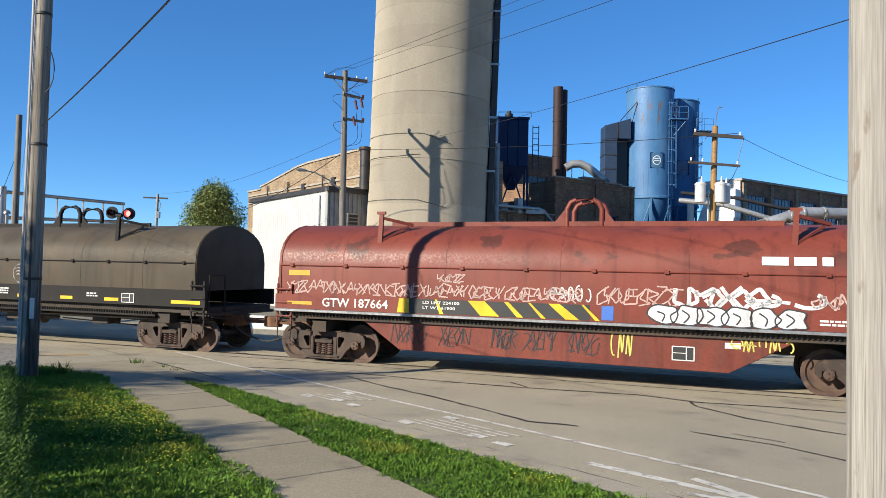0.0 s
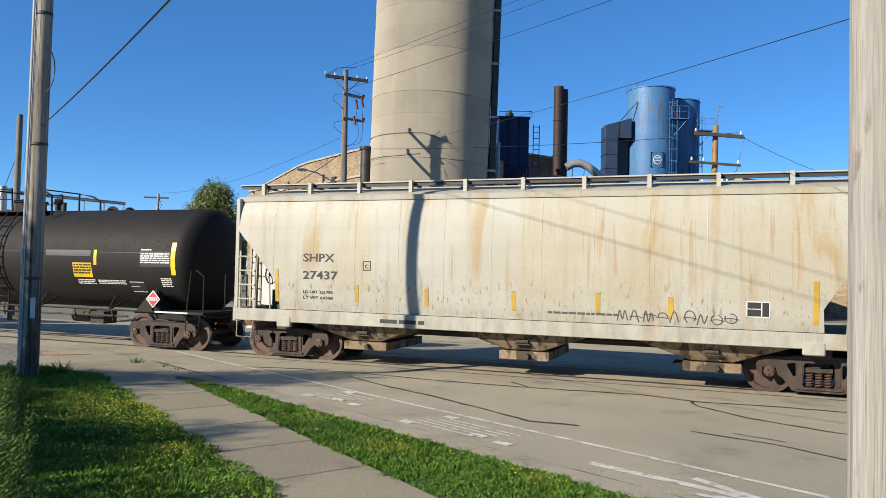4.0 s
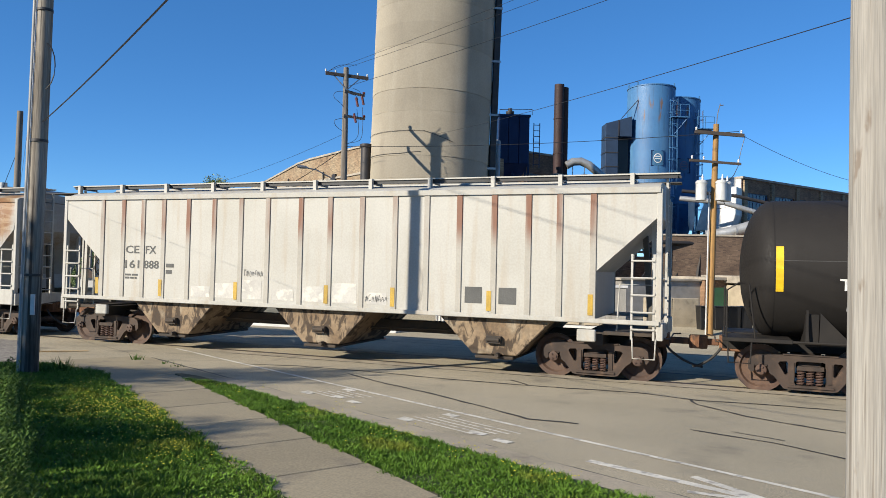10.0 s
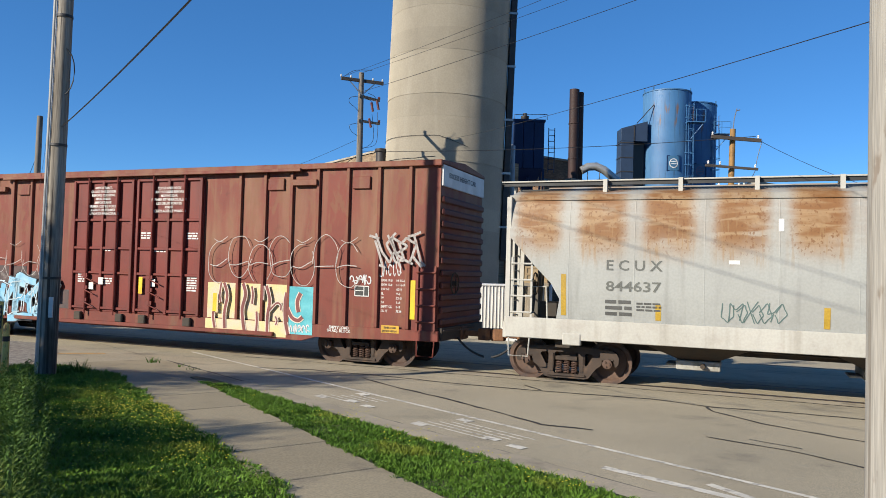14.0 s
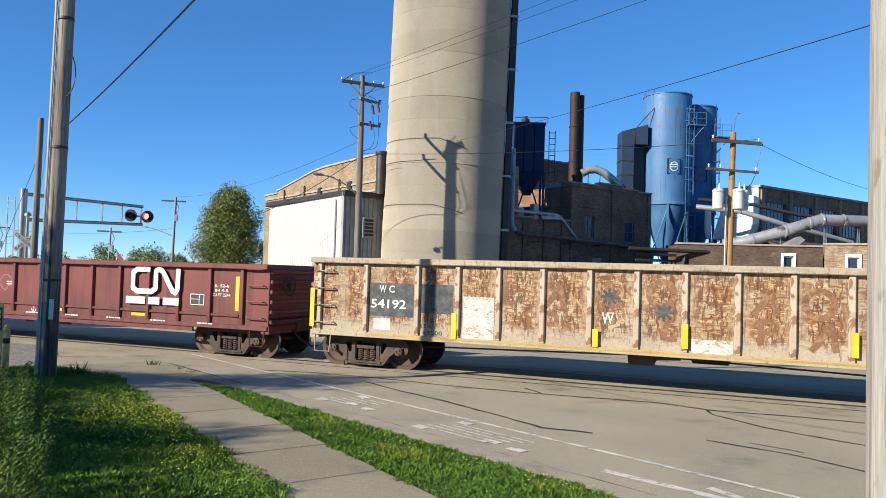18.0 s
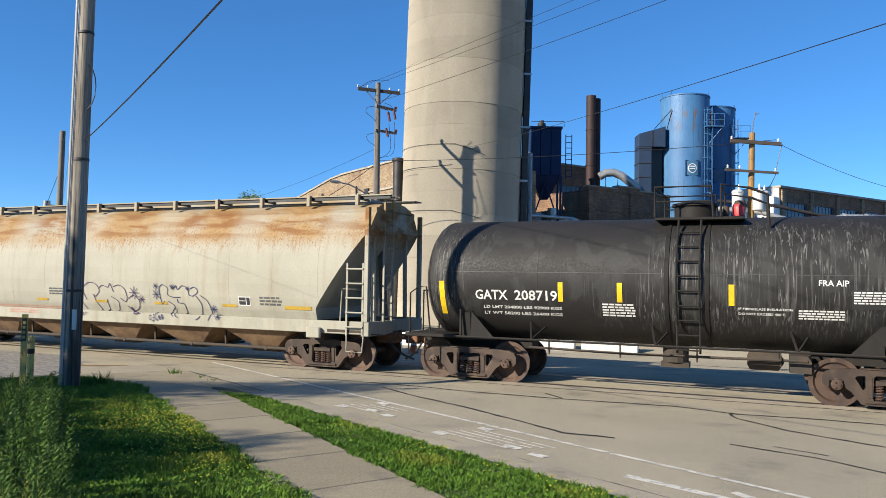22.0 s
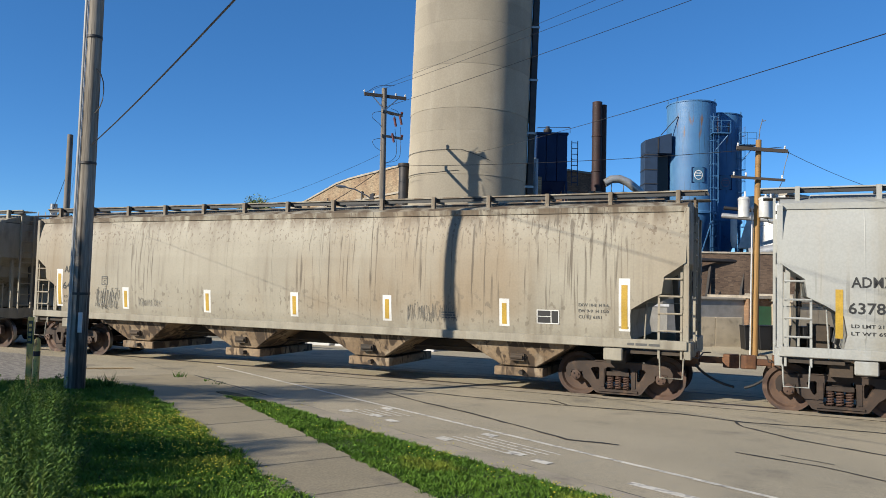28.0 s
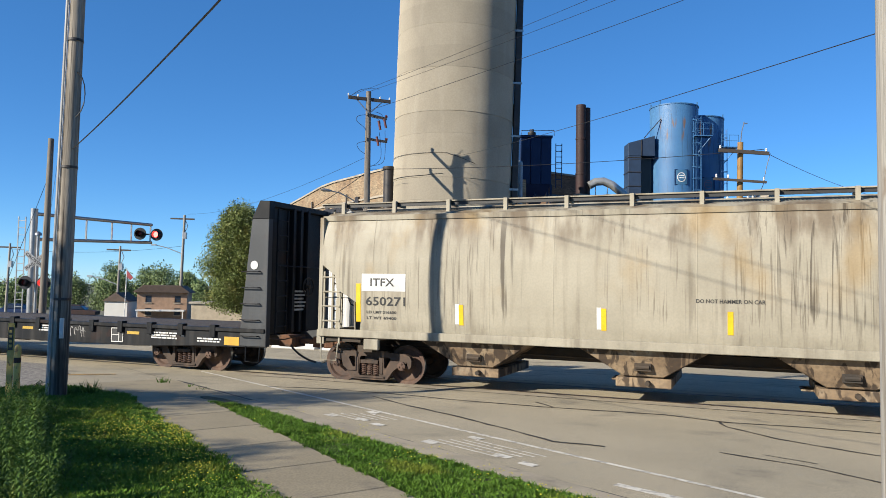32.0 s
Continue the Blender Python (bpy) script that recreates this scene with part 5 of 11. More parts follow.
    for q in (-2.2, -1.6, -0.9, 1.0):
        part("lifting_lug", Shape().box(r * math.sin(q) * 0.97 - 0.05, r * math.sin(q) * 0.97 + 0.05, -r * math.cos(q) * 0.97 - 0.05, -r * math.cos(q) * 0.97 + 0.05, z1, z1 + 0.3), m_blue, t)
    return t


def build_works():
    blue_tank("blue_silo", 19.94, 63.8, 2.035, 8.89, 18.46, 4.6, 1, (11.42, mat_signblue, m_signwhite))
    blue_tank("blue_silo", 23.1, 66.33, 2.035, 8.45, 18.02, 4.4, 2, (11.2, mat_signblue, mat_faded))
    d = thing("blue_duct", "dark blue panelled box duct beside the silo", "duct", pose(16.72, 63.14, -0.24) @ Matrix.Scale(1.1, 4))
    part("riser", Shape().box(-1.0, -0.02, -0.7, 0.7, 8.5, 12.9), m_slateblue, d, bevel=0.02)
    # solid black block stands in for the shade inside the opening
    part("recess", Shape().box(-0.016, 1.0, 0.1, 0.7, 8.5, 12.896), m_black, d, "black block painting in the shade of an opening")
    part("crown", Shape().prism([(-1.0, 12.904), (1.05, 12.904), (1.05, 14.5), (-1.0, 13.9)], -0.7, 0.7), m_slateblue, d, bevel=0.02)
    for z in (9.4, 10.5, 11.6, 12.75):
        part("flange", Shape().box(-1.04, 0.02, -0.74, 0.74, z, z + 0.06), m_darkmetal, d)
    part("flange", Shape().box(-0.02, 0.05, -0.74, 0.74, 12.92, 14.15), m_darkmetal, d)
    part("roof_strut", Shape().beam((0.2, -0.7, 14.3), (1.5, -0.7, 15.8), 0.06), m_darkmetal, d)
    # factory with tall windows
    f = thing("factory", "brick factory with a white end wall and tall grid windows", "building", wall_frame(22.9, 52.0, -0.05))
    wins = [(2.1 + 3.55 * k, 6.35, 2.75, 2.0) for k in range(4)]
    part("wall", holed_wall(Shape(), 0, 18, 0, 9.3, 0, 0.4, wins), m_brick, f)
    part("rear", Shape().box(0.003, 18, 0.404, 3.1, 0, 9.2), m_brick, f)
    part("white_end", Shape().box(-0.06, -0.003, 0.02, 3.1, 0, 9.45), m_whitemetal, f, "white painted end wall")
    part("coping", Shape().box(-0.1, 18.1, -0.15, 0.5, 9.3, 9.45), m_cap, f)
    for k in range(5):
        part("pier", Shape().box(0.16 + 3.55 * k, 0.56 + 3.55 * k, -0.12, -0.002, 0, 9.2), m_tanbrick, f)
    for x, z, w, h in wins:
        window(f, x, z, w, h, (6, 3), 0.15, m_bluesash)
    part("lean_to_roof", Shape().prism([(-0.003, 5.6), (-0.003, 5.7), (-4.2, 4.2), (-4.2, 4.05)], 0, 18, "x"), m_roof, f)
    # low tan brick annexe with white-framed windows
    for name, label, base, x0, x1, top, material, wx in (
            ("tan_annexe", "low sunlit tan brick annexe with a white window surround", wall_frame(22.98, 43.28, -0.05, -26), 0.0, 12, 4.85, m_tanbrick, 1.5),
            ("dark_annexe", "low brick annexe coloured dark for shade, with a white window surround", wall_frame(19.6, 43.9, -0.05, -8), -5.0, 3.4, 4.7, m_darkbrick, 1.45)):
        a = thing(name, label, "building", base)
        part("wall", holed_wall(Shape(), x0, x1, 0, top, 0, 0.35, [(wx, 2.85, 0.55, 1.25)]), material, a)
        part("rear", Shape().box(x0 + 0.02, x1, 0.6, 4, 0, top - 0.1), m_brick, a)
        part("side_wall", Shape().box(x0, x0 + 0.3, 0.354, 4, 0, top - 0.02), material, a)
        part("coping", Shape().box(x0 - 0.06, x1, -0.08, 0.45, top, top + 0.1), m_cap, a)
        window(a, wx, 2.85, 0.55, 1.25, (1, 2), 0.1, m_white)
        for sd in (-1, 1):
            part("surround", Shape().box(wx + sd * 0.35 - 0.07, wx + sd * 0.35 + 0.07, -0.1, -0.003, 2.75, 4.3), m_white, a, bevel=0.01)
        part("surround", Shape().box(wx - 0.278, wx + 0.278, -0.1, -0.003, 4.11, 4.3), m_white, a, bevel=0.01)
    # great grey ducts on trestles
    p = thing("great_duct", "large rust-patched grey duct rising on trestles", "duct", pose(0, 0, 0))
    part("duct", Shape().tube([(18.0, 46, 4.75), (19.2, 45.6, 4.95), (21.4, 45, 5.65), (23.6, 45, 6.4), (26.6, 45.6, 6.45), (33, 48, 6.6)], 0.36, 18), m_pipe, p, smooth=50)
    for x, y, z in ((19.6, 45.5, 5.05), (21.4, 45, 5.65), (22.9, 45, 6.15), (23.7, 45, 6.4), (25.2, 45.3, 6.42)):
        part("joint_ring", Shape().lathe([(0.36, -0.06), (0.41, -0.05), (0.41, 0.05), (0.36, 0.06)], 18, "x", (x, y, z), caps=False), m_pipe, p)
    for x, y, h in ((21.2, 45, 5.2), (23.9, 45, 6.0), (26.2, 45.4, 6.0), (19.5, 45.5, 4.6)):
        part("trestle", Shape().beam((x - 0.35, y, 0), (x, y, h), 0.08).beam((x + 0.5, y, 0), (x, y, h), 0.08).beam((x - 0.3, y, h * 0.4), (x + 0.4, y, h * 0.5), 0.06), m_galv, p)
    part("second_duct", Shape().tube([(17.0, 48, 7.3), (19.5, 47, 7.0), (22, 46.5, 6.2), (25, 47, 5.6), (27, 47.5, 5.2)], 0.17, 12), m_pipe, p, smooth=50)
    part("upper_duct", Shape().tube([(17.5, 49, 7.9), (21, 48.5, 7.6), (24, 48.5, 7.0), (26, 49, 6.9)], 0.12, 10), m_darkmetal, p, smooth=50)
    part("chute", Shape().prism([(19.0, 3.2), (20.2, 3.3), (22.3, 5.1), (22.0, 5.3), (19.0, 3.6)], 44.2, 44.8), m_greymetal, p)
    h = thing("white_hopper", "white painted faceted hopper above the ducts", "hopper", pose(21.5, 52.8, 0.25, 0, 0, -40))
    part("body", Shape().rings([[(-1.2, -1.2, 5.2), (1.3, -1.2, 5.2), (1.3, 1.2, 5.2), (-1.2, 1.2, 5.2)], [(-0.9, -1.2, 6.3), (1.6, -1.2, 6.3), (1.6, 1.2, 6.3), (-0.9, 1.2, 6.3)], [(-0.3, -1.0, 8.3), (1.6, -1.0, 8.3), (1.6, 1.0, 8.3), (-0.3, 1.0, 8.3)]]), m_white, h, bevel=0.05)
    part("cyclone", Shape().lathe([(0.1, 5.2), (0.2, 5.6), (0.22, 5.7), (0.22, 7.3), (0.3, 7.6)], 20, at=(-1.35, -1.6, 0)), m_white, h, smooth=40)
    for x in (-1.0, 1.2):
        part("leg", Shape().beam((x, -1, 0), (x, -1, 5.2), 0.16), m_darkmetal, h)
    # trestle deck and dark clutter under the silos
    k = thing("pipe_rack", "rusty steel pipe rack with beams and cross-bracing", "steel frame", pose(12.5, 44.0, 0))
    for x in range(0, 9, 2):
        part("post", Shape().beam((x, 0, 0), (x + 0.6, 0.4, 3.9), 0.16), m_darkmetal, k)
        part("brace", Shape().beam((x, 0, 0.5), (x + 2, 0.8, 3.6), 0.07), m_darkmetal, k)
    for z in (3.1, 3.6, 3.95):
        part("beam", Shape().beam((-0.5, 0, z), (9.5, 2.5, z), 0.12, 0.16), m_darkmetal, k)
    part("pipe", Shape().tube([(-1, -0.4, 4.25), (4, 0.4, 4.2), (9, 1.8, 4.1)], 0.12, 8), m_darkmetal, k, smooth=50)
    part("backing_wall", Shape().box(-1, 10, 4.0, 4.3, 0, 3.4), m_brick, k)
    # low sheds, wall and bins right behind the track
    w = thing("concrete_wall", "short weathered grey concrete wall beside the pole", "wall", stand(9.6, 31.0, -0.05, 10))
    for i in range(2):
        part("wall_panel", Shape().box(0.0 + i * 1.25, 1.23 + i * 1.25, 0, 0.25, 0, 1.35), m_kerb, w, bevel=0.02)
    sh = thing("grey_shed", "low grey metal shed", "shed", wall_frame(10.2, 37.0, -0.05, 20))
    part("body", Shape().box(0, 5, 0, 4, 0, 2.0), m_greymetal, sh)
    part("roof", Shape().box(-0.15, 5.15, -0.15, 4.15, 2.0, 2.12), m_cap, sh, bevel=0.02)
    sb = thing("brick_lean_to", "small brick lean-to with a green door", "shed", wall_frame(15.0, 38.4, -0.05, 20))
    part("body", Shape().box(0, 2.4, 0, 3, 0, 2.1), m_brick, sb)
    part("roof", Shape().box(-0.1, 2.5, -0.2, 3.1, 2.1, 2.25), m_cap, sb)
    part("door", Shape().box(0.5, 1.4, -0.05, -0.004, 0.2, 1.7), m_green, sb, "dark green door")
    tp = thing("tan_shed", "pale tan panelled shed", "shed", wall_frame(16.8, 37.6, -0.05, 20))
    for i in range(9):
        part("wall_panel", Shape().box(i * 0.6, i * 0.6 + 0.585, 0, 0.08, 0, 1.9), m_tanpanel, tp)
    part("wall_core", Shape().box(0.02, 5.4, 0.085, 3, 0, 1.85), m_tanpanel, tp)
    part("roof", Shape().box(-0.1, 6.0, -0.2, 3.2, 1.95, 2.35), m_cap, tp, bevel=0.03)
    rs = random.Random(8)
    bn = None
    for i in range(7):
        m = stand(12.15 + 0.62 * i, 31.2 + rs.uniform(-0.1, 0.1), 0.0, rs.uniform(-6, 6), bn is None)
        if bn is None:
            bn = thing("black_bin", "black plastic bin standing in a row", "bin", m, group="row of black bins")
            part("body", Shape().rings([[(-0.22, -0.2, 0), (0.22, -0.2, 0), (0.22, 0.2, 0), (-0.22, 0.2, 0)], [(-0.27, -0.24, 0.95), (0.27, -0.24, 0.95), (0.27, 0.24, 0.95), (-0.27, 0.24, 0.95)]]), m_black, bn, bevel=0.02)
            part("lid", Shape().box(-0.28, 0.28, -0.26, 0.26, 0.954, 1.0), m_black, bn, bevel=0.01)
        else:
            copy_thing(bn, m)
    # kerb stones and pale barriers across the street
    for i in range(5):
        bb = thing("road_barrier", "low white concrete barrier across the street", "barrier", stand(-5.6 + 2.0 * i + (3 if i > 2 else 0), 28.4 - 0.75 * i, -0.02, -20), group="white barriers")
        part("block", Shape().prism([(-0.3, 0), (0.3, 0), (0.12, 0.2), (0.08, 0.5), (-0.08, 0.5), (-0.12, 0.2)], -0.95, 0.95, "x"), m_whitemetal, bb, bevel=0.02)
    cn = thing("traffic_cone", "orange traffic cone with a white collar", "traffic cone", stand(-1.24, 24.1, 0))
    part("cone", Shape().lathe([(0.14, 0.03), (0.03, 0.5), (0.025, 0.52)], 14), m_orange, cn, smooth=50)
    part("base", Shape().box(-0.19, 0.19, -0.19, 0.19, 0, 0.03), m_orange, cn, bevel=0.01)
    part("collar", Shape().lathe([(0.098, 0.25), (0.072, 0.37)], 14, caps=False), m_signwhite, cn, smooth=50)
    # corrugated container, timber stand with a crate, vent pipe and yard wall behind the track
    ct = thing("container", "white corrugated steel container standing before the silo", "container", pose(0.75, 33.2, -0.2))
    front = []
    for i in range(16):
        x = 0.06 + i * 0.155
        front += [(x, 0.0), (x + 0.05, 0.035), (x + 0.095, 0.035), (x + 0.145, 0.0)]
    part("body", Shape().prism(front + [(2.56, 0.0), (2.56, 1.5), (0.04, 1.5), (0.04, 0.0)], 0.1, 2.0, "z"), m_whitemetal, ct)
    part("base_rail", Shape().box(0, 2.6, -0.03, 1.53, 0, 0.096), m_darkmetal, ct, bevel=0.01)
    part("top_rail", Shape().box(0, 2.6, -0.03, 1.53, 2.004, 2.09), m_signwhite, ct, bevel=0.01)
    ts = thing("timber_stand", "pale timber stand with open sides and a flat top", "stand", pose(3.42, 32.3, -0.2))
    for x in (0.0, 0.75, 1.5):
        for y in (0.0, 0.9):
            part("post", Shape().box(x - 0.05, x + 0.05, y - 0.05, y + 0.05, 0, 2.05), m_tanpanel, ts, bevel=0.006)
    for y in (0.0, 0.9):
        part("top_rail", Shape().box(-0.09, 1.6, y - 0.055, y + 0.055, 2.054, 2.15), m_tanpanel, ts, bevel=0.006)
        part("lower_rail", Shape().box(-0.06, 1.56, y - 0.075, y - 0.054, 0.72, 0.84), m_tanpanel, ts)
    for k in range(6):
        part("deck_board", Shape().box(-0.1, 1.61, -0.06 + 0.17 * k, 0.095 + 0.17 * k, 2.154, 2.19), m_tanpanel, ts)
    cr = thing("wooden_crate", "plain pale wooden crate on a timber stand", "crate", pose(3.98, 32.35, 1.992))
    part("body", Shape().box(0.02, 0.98, 0.02, 0.78, 0, 0.72), m_crate, cr)
    for x in (0.0, 0.9):
        part("batten", Shape().box(x, x + 0.1, -0.005, 0.018, 0.0, 0.74), m_crate, cr)
    for z in (0.0, 0.33, 0.64):
        part("batten", Shape().box(0.102, 0.898, -0.002, 0.018, z, z + 0.1), m_crate, cr)
    vp = thing("vent_pipe", "bent pale vent pipe with a white cap", "pipe", pose(5.4, 34.0, -0.2))
    part("pipe", Shape().tube([(0, 0, 0), (0, 0, 2.0), (0.05, 0, 2.12), (0.38, 0, 2.18), (0.45, 0, 2.3), (0.45, 0, 2.95)], 0.07, 10), m_signwhite, vp, smooth=50)
    part("cap", Shape().lathe([(0.13, 2.9), (0.15, 2.95), (0.15, 3.1), (0.13, 3.15), (0.04, 3.17)], 14, at=(0.45, 0, 0)), m_signwhite, vp, "white vent cap", smooth=40)
    gt = thing("gas_valve", "rounded blue valve body on pale pipes", "valve", pose(6.1, 33.4, -0.2))
    part("riser", Shape().tube([(-0.4, 0, 0), (-0.4, 0, 0.9), (-0.3, 0, 1.0), (0.6, 0, 1.0), (0.7, 0, 0.9), (0.7, 0, 0)], 0.05, 8), m_signwhite, gt, smooth=50)
    part("valve_body", Shape().lathe([(0.05, 0.75), (0.2, 0.85), (0.25, 1.05), (0.2, 1.25), (0.05, 1.35)], 14, at=(0.1, -0.05, 0)), m_valveblue, gt, "pale blue valve body", smooth=50)
    part("regulator", Shape().lathe([(0.04, -0.2), (0.2, -0.14), (0.2, 0.08), (0.04, 0.14)], 14, "y", (-0.4, 0, 1.15)), m_signwhite, gt, smooth=50)
    yw = thing("yard_wall", "low grey concrete yard wall with a pale coping", "wall", pose(6.0, 34.6, -0.12))
    for i in range(4):
        part("wall_panel", Shape().box(i * 0.95, i * 0.95 + 0.93, 0, 0.2, 0, 1.72), m_yardwall, yw, bevel=0.012)
    part("coping", Shape().box(-0.04, 3.84, -0.05, 0.25, 1.724, 1.84), m_signwhite, yw, bevel=0.01)
    pl = None
    for i, (x, y) in enumerate(((6.2, 29.5), (6.9, 29.2), (7.7, 28.9), (3.4, 29.8), (8.6, 28.6))):
        m = stand(x, y, 0, -22 + 7 * (i % 3), pl is None)
        if pl is None:
            pl = thing("timber_stack", "small stack of pale timber blocks beyond the track", "timber", m, group="timber stacks")
            for z in range(2):
                for k in range(3):
                    part("block", Shape().box(-0.3, 0.3, -0.3 + 0.2 * k, -0.12 + 0.2 * k, 0.005 + 0.22 * z, 0.2 + 0.22 * z), m_tanpanel, pl, bevel=0.01)
        else:
            copy_thing(pl, m)


mat_signblue = mat("sign_blue", (0.05, 0.16, 0.3), 0.5)
mat_faded = mat("faded_red", (0.2, 0.16, 0.24), 0.6)
m_bluesash = mat("blue_sash", (0.1, 0.16, 0.3), 0.5)


# ---- the crossing's signals and the far left ----
def build_crossing():
    g = thing("signal_gantry", "grey steel cantilever carrying red crossing lights", "signal gantry", stand(-20.1, 36.0, -0.05))
    e = Vector((2.75, 7.6, 0))
    part("mast", Shape().tube([(0, 0, 0), (0, 0, 6.0)], 0.17, 14), m_galv, g, smooth=50)
    part("upper_chord", Shape().tube([(0, 0, 5.75), (e.x, e.y, 5.9)], 0.09, 10), m_galv, g, smooth=50)
    part("lower_chord", Shape().tube([(0, 0, 4.5), (e.x, e.y, 4.85)], 0.09, 10), m_galv, g, smooth=50)
    for q in (0.16, 0.4, 0.62, 0.8, 0.99):
        part("strut", Shape().beam((e.x * q, e.y * q, 4.55 + 0.3 * q), (e.x * q, e.y * q, 5.8), 0.07), m_galv, g)
    part("base", Shape().box(-0.4, 0.4, -0.4, 0.4, 0, 0.25), m_kerb, g, bevel=0.03)
    ld = Shape()
    for x in (-0.75, -0.4):
        ld.beam((x, 0, 0.3), (x, 0, 5.6), 0.04)
    for k in range(15):
        ld.beam((-0.75, 0, 0.5 + 0.35 * k), (-0.4, 0, 0.5 + 0.35 * k), 0.03)
    part("ladder", ld, m_galv, g)

    def light(x, y, z, lit, r):
        h = part("signal_light", Shape().lathe([(r, 0), (r, 0.03), (r * 0.55, 0.04), (r * 0.5, 0.22), (r * 0.2, 0.3)], 20, "y", (x, y, z)), m_black, g, "round black signal head", smooth=40)
        part("lens", Shape().lathe([(r * 0.5, -0.02), (r * 0.45, -0.035), (0.01, -0.05)], 16, "y", (x, y, z)), m_redlens if lit else m_dimlens, h, "glowing red lens" if lit else "unlit red lens", smooth=50)
        part("hood", Shape().lathe([(r * 0.52, -0.28), (r * 0.52, -0.005)], 16, "y", (x, y, z), caps=False), m_black, h)
    light(e.x - 0.55, e.y - 0.3, 5.35, False, 0.36)
    light(e.x + 0.35, e.y - 0.1, 5.32, True, 0.36)
    part("light_bar", Shape().beam((e.x - 0.6, e.y + 0.1, 5.35), (e.x + 0.45, e.y + 0.2, 5.35), 0.08), m_galv, g)
    # mast with crossbuck and flashing lights
    c = thing("crossbuck_mast", "steel mast with white crossbuck boards and red flashers", "crossing signal", stand(-18.2, 33.0, -0.05))
    part("mast", Shape().tube([(0, 0, 0), (0, 0, 4.6)], 0.07, 10), m_galv, c, smooth=50)
    for k, words in ((1, "CROSSING"), (-1, "RAILROAD")):
        a = radians(38 * k)
        bd = part("crossbuck_board", Shape().box(-0.62, 0.62, -0.1 - 0.02 * k, -0.085 - 0.02 * k, -0.11, 0.11), m_signgrey, c, "white board greyed for shade, with black letters", bevel=0.004)
        bd.matrix_basis = pose(0, 0, 3.35, 0, math.degrees(a), 0)
        co, fc = letters(words)
        s = Shape().add([(x * 0.135 / 1.0 - 0.55, -0.106 - 0.02 * k, (y - 0.5) * 0.14) for x, y, z in co * np.array([1.1 / 0.135 / co[:, 0].max(), 1, 1])], fc)
        part("lettering", s, m_black, bd)
    for x, lit in ((-0.42, False), (0.42, True)):
        h = part("signal_light", Shape().lathe([(0.3, 0), (0.3, 0.03), (0.16, 0.04), (0.15, 0.2), (0.06, 0.28)], 20, "y", (x, -0.15, 2.38)), m_black, c, "round black signal head", smooth=40)
        part("lens", Shape().lathe([(0.15, -0.02), (0.14, -0.035), (0.01, -0.05)], 16, "y", (x, -0.15, 2.38)), m_redlens if lit else m_dimlens, h, "glowing red lens" if lit else "unlit red lens", smooth=50)
        part("hood", Shape().lathe([(0.16, -0.24), (0.16, -0.005)], 16, "y", (x, -0.15, 2.38), caps=False), m_black, h)
    part("light_bar", Shape().beam((-0.45, 0, 2.38), (0.45, 0, 2.38), 0.07), m_galv, c)
    part("bell", Shape().lathe([(0.15, 4.5), (0.13, 4.6), (0.03, 4.68)], 14), m_galv, c, smooth=50)
    b = thing("bollard", "chipped yellow steel bollard at the lawn's edge", "bollard", stand(-7.75, 13.55, 0.05))
    part("post", Shape().lathe([(0.058, 0), (0.058, 1.1), (0.046, 1.15), (0.016, 1.18)], 14), m_bollard, b, smooth=50)
    part("band", Shape().lathe([(0.058, 0.84), (0.061, 0.845), (0.061, 0.93), (0.058, 0.935)], 14), m_stack, b)
    mk = thing("marker_post", "thin yellow marker post with a dark printed strip", "marker post", stand(-8.0, 13.75, 0.05))
    part("post", Shape().box(-0.06, 0.06, -0.012, 0.012, 0, 1.55), m_bollard, mk, bevel=0.005)
    part("printed_strip", Shape().box(-0.045, 0.045, -0.018, -0.0125, 1.05, 1.48), m_black, mk, "dark strip with yellow bars")
    for k in range(4):
        part("bar", Shape().box(-0.025, 0.025, -0.021, -0.0185, 1.1 + 0.09 * k, 1.15 + 0.09 * k), m_bollard, mk)
    # relay cabin, houses and cars far off
    h = thing("far_house", "distant brown two-storey house with a dark gable roof", "house", pose(-28.5, 75, drop(-28.5, 75), 0, 0, 12))
    part("wall", holed_wall(Shape(), -2.4, 2.4, 0, 3.0, 0, 0.2, [(x, z, 0.6, 0.7) for x in (-1.3, 1.5) for z in (0.7, 1.95)]), m_house, h)
    part("rear", Shape().box(-2.4, 2.4, 0.25, 4, 0, 2.98), m_house, h)
    part("roof", Shape().prism([(-2.75, 2.95), (2.75, 2.95), (2.6, 3.1), (1.8, 3.7), (-1.8, 3.7), (-2.6, 3.1)], -0.4, 4.4), m_roof, h, bevel=0.03)
    for x in (-1.3, 1.5):
        for z in (0.7, 1.95):
            window(h, x, z, 0.6, 0.7, (1, 2), 0.06, m_darkmetal)
    part("porch", Shape().box(-2.3, 2.3, -1.2, -0.01, 1.1, 1.25).box(-2.2, -2.1, -1.15, -1.05, 0, 1.1).box(2.1, 2.2, -1.15, -1.05, 0, 1.1), m_white, h)
    h2 = thing("far_garage", "distant low pale building", "building", pose(-21.5, 72, drop(-21.5, 72)))
    part("wall", Shape().box(-3, 3, 0, 4, 0, 1.9), m_tanpanel, h2)
    part("roof", Shape().box(-3.2, 3.2, -0.2, 4.2, 1.9, 2.1), m_cap, h2)
    h3 = thing("far_house", "distant pale house with a grey roof", "house", pose(-34.5, 78, drop(-34.5, 78)))
    part("wall", Shape().box(-1.2, 1.2, 0, 3, 0, 2.0), m_whitemetal, h3)
    part("roof", Shape().prism([(-1.4, 1.95), (1.4, 1.95), (0, 2.9)], -0.2, 3.2), m_roof, h3)
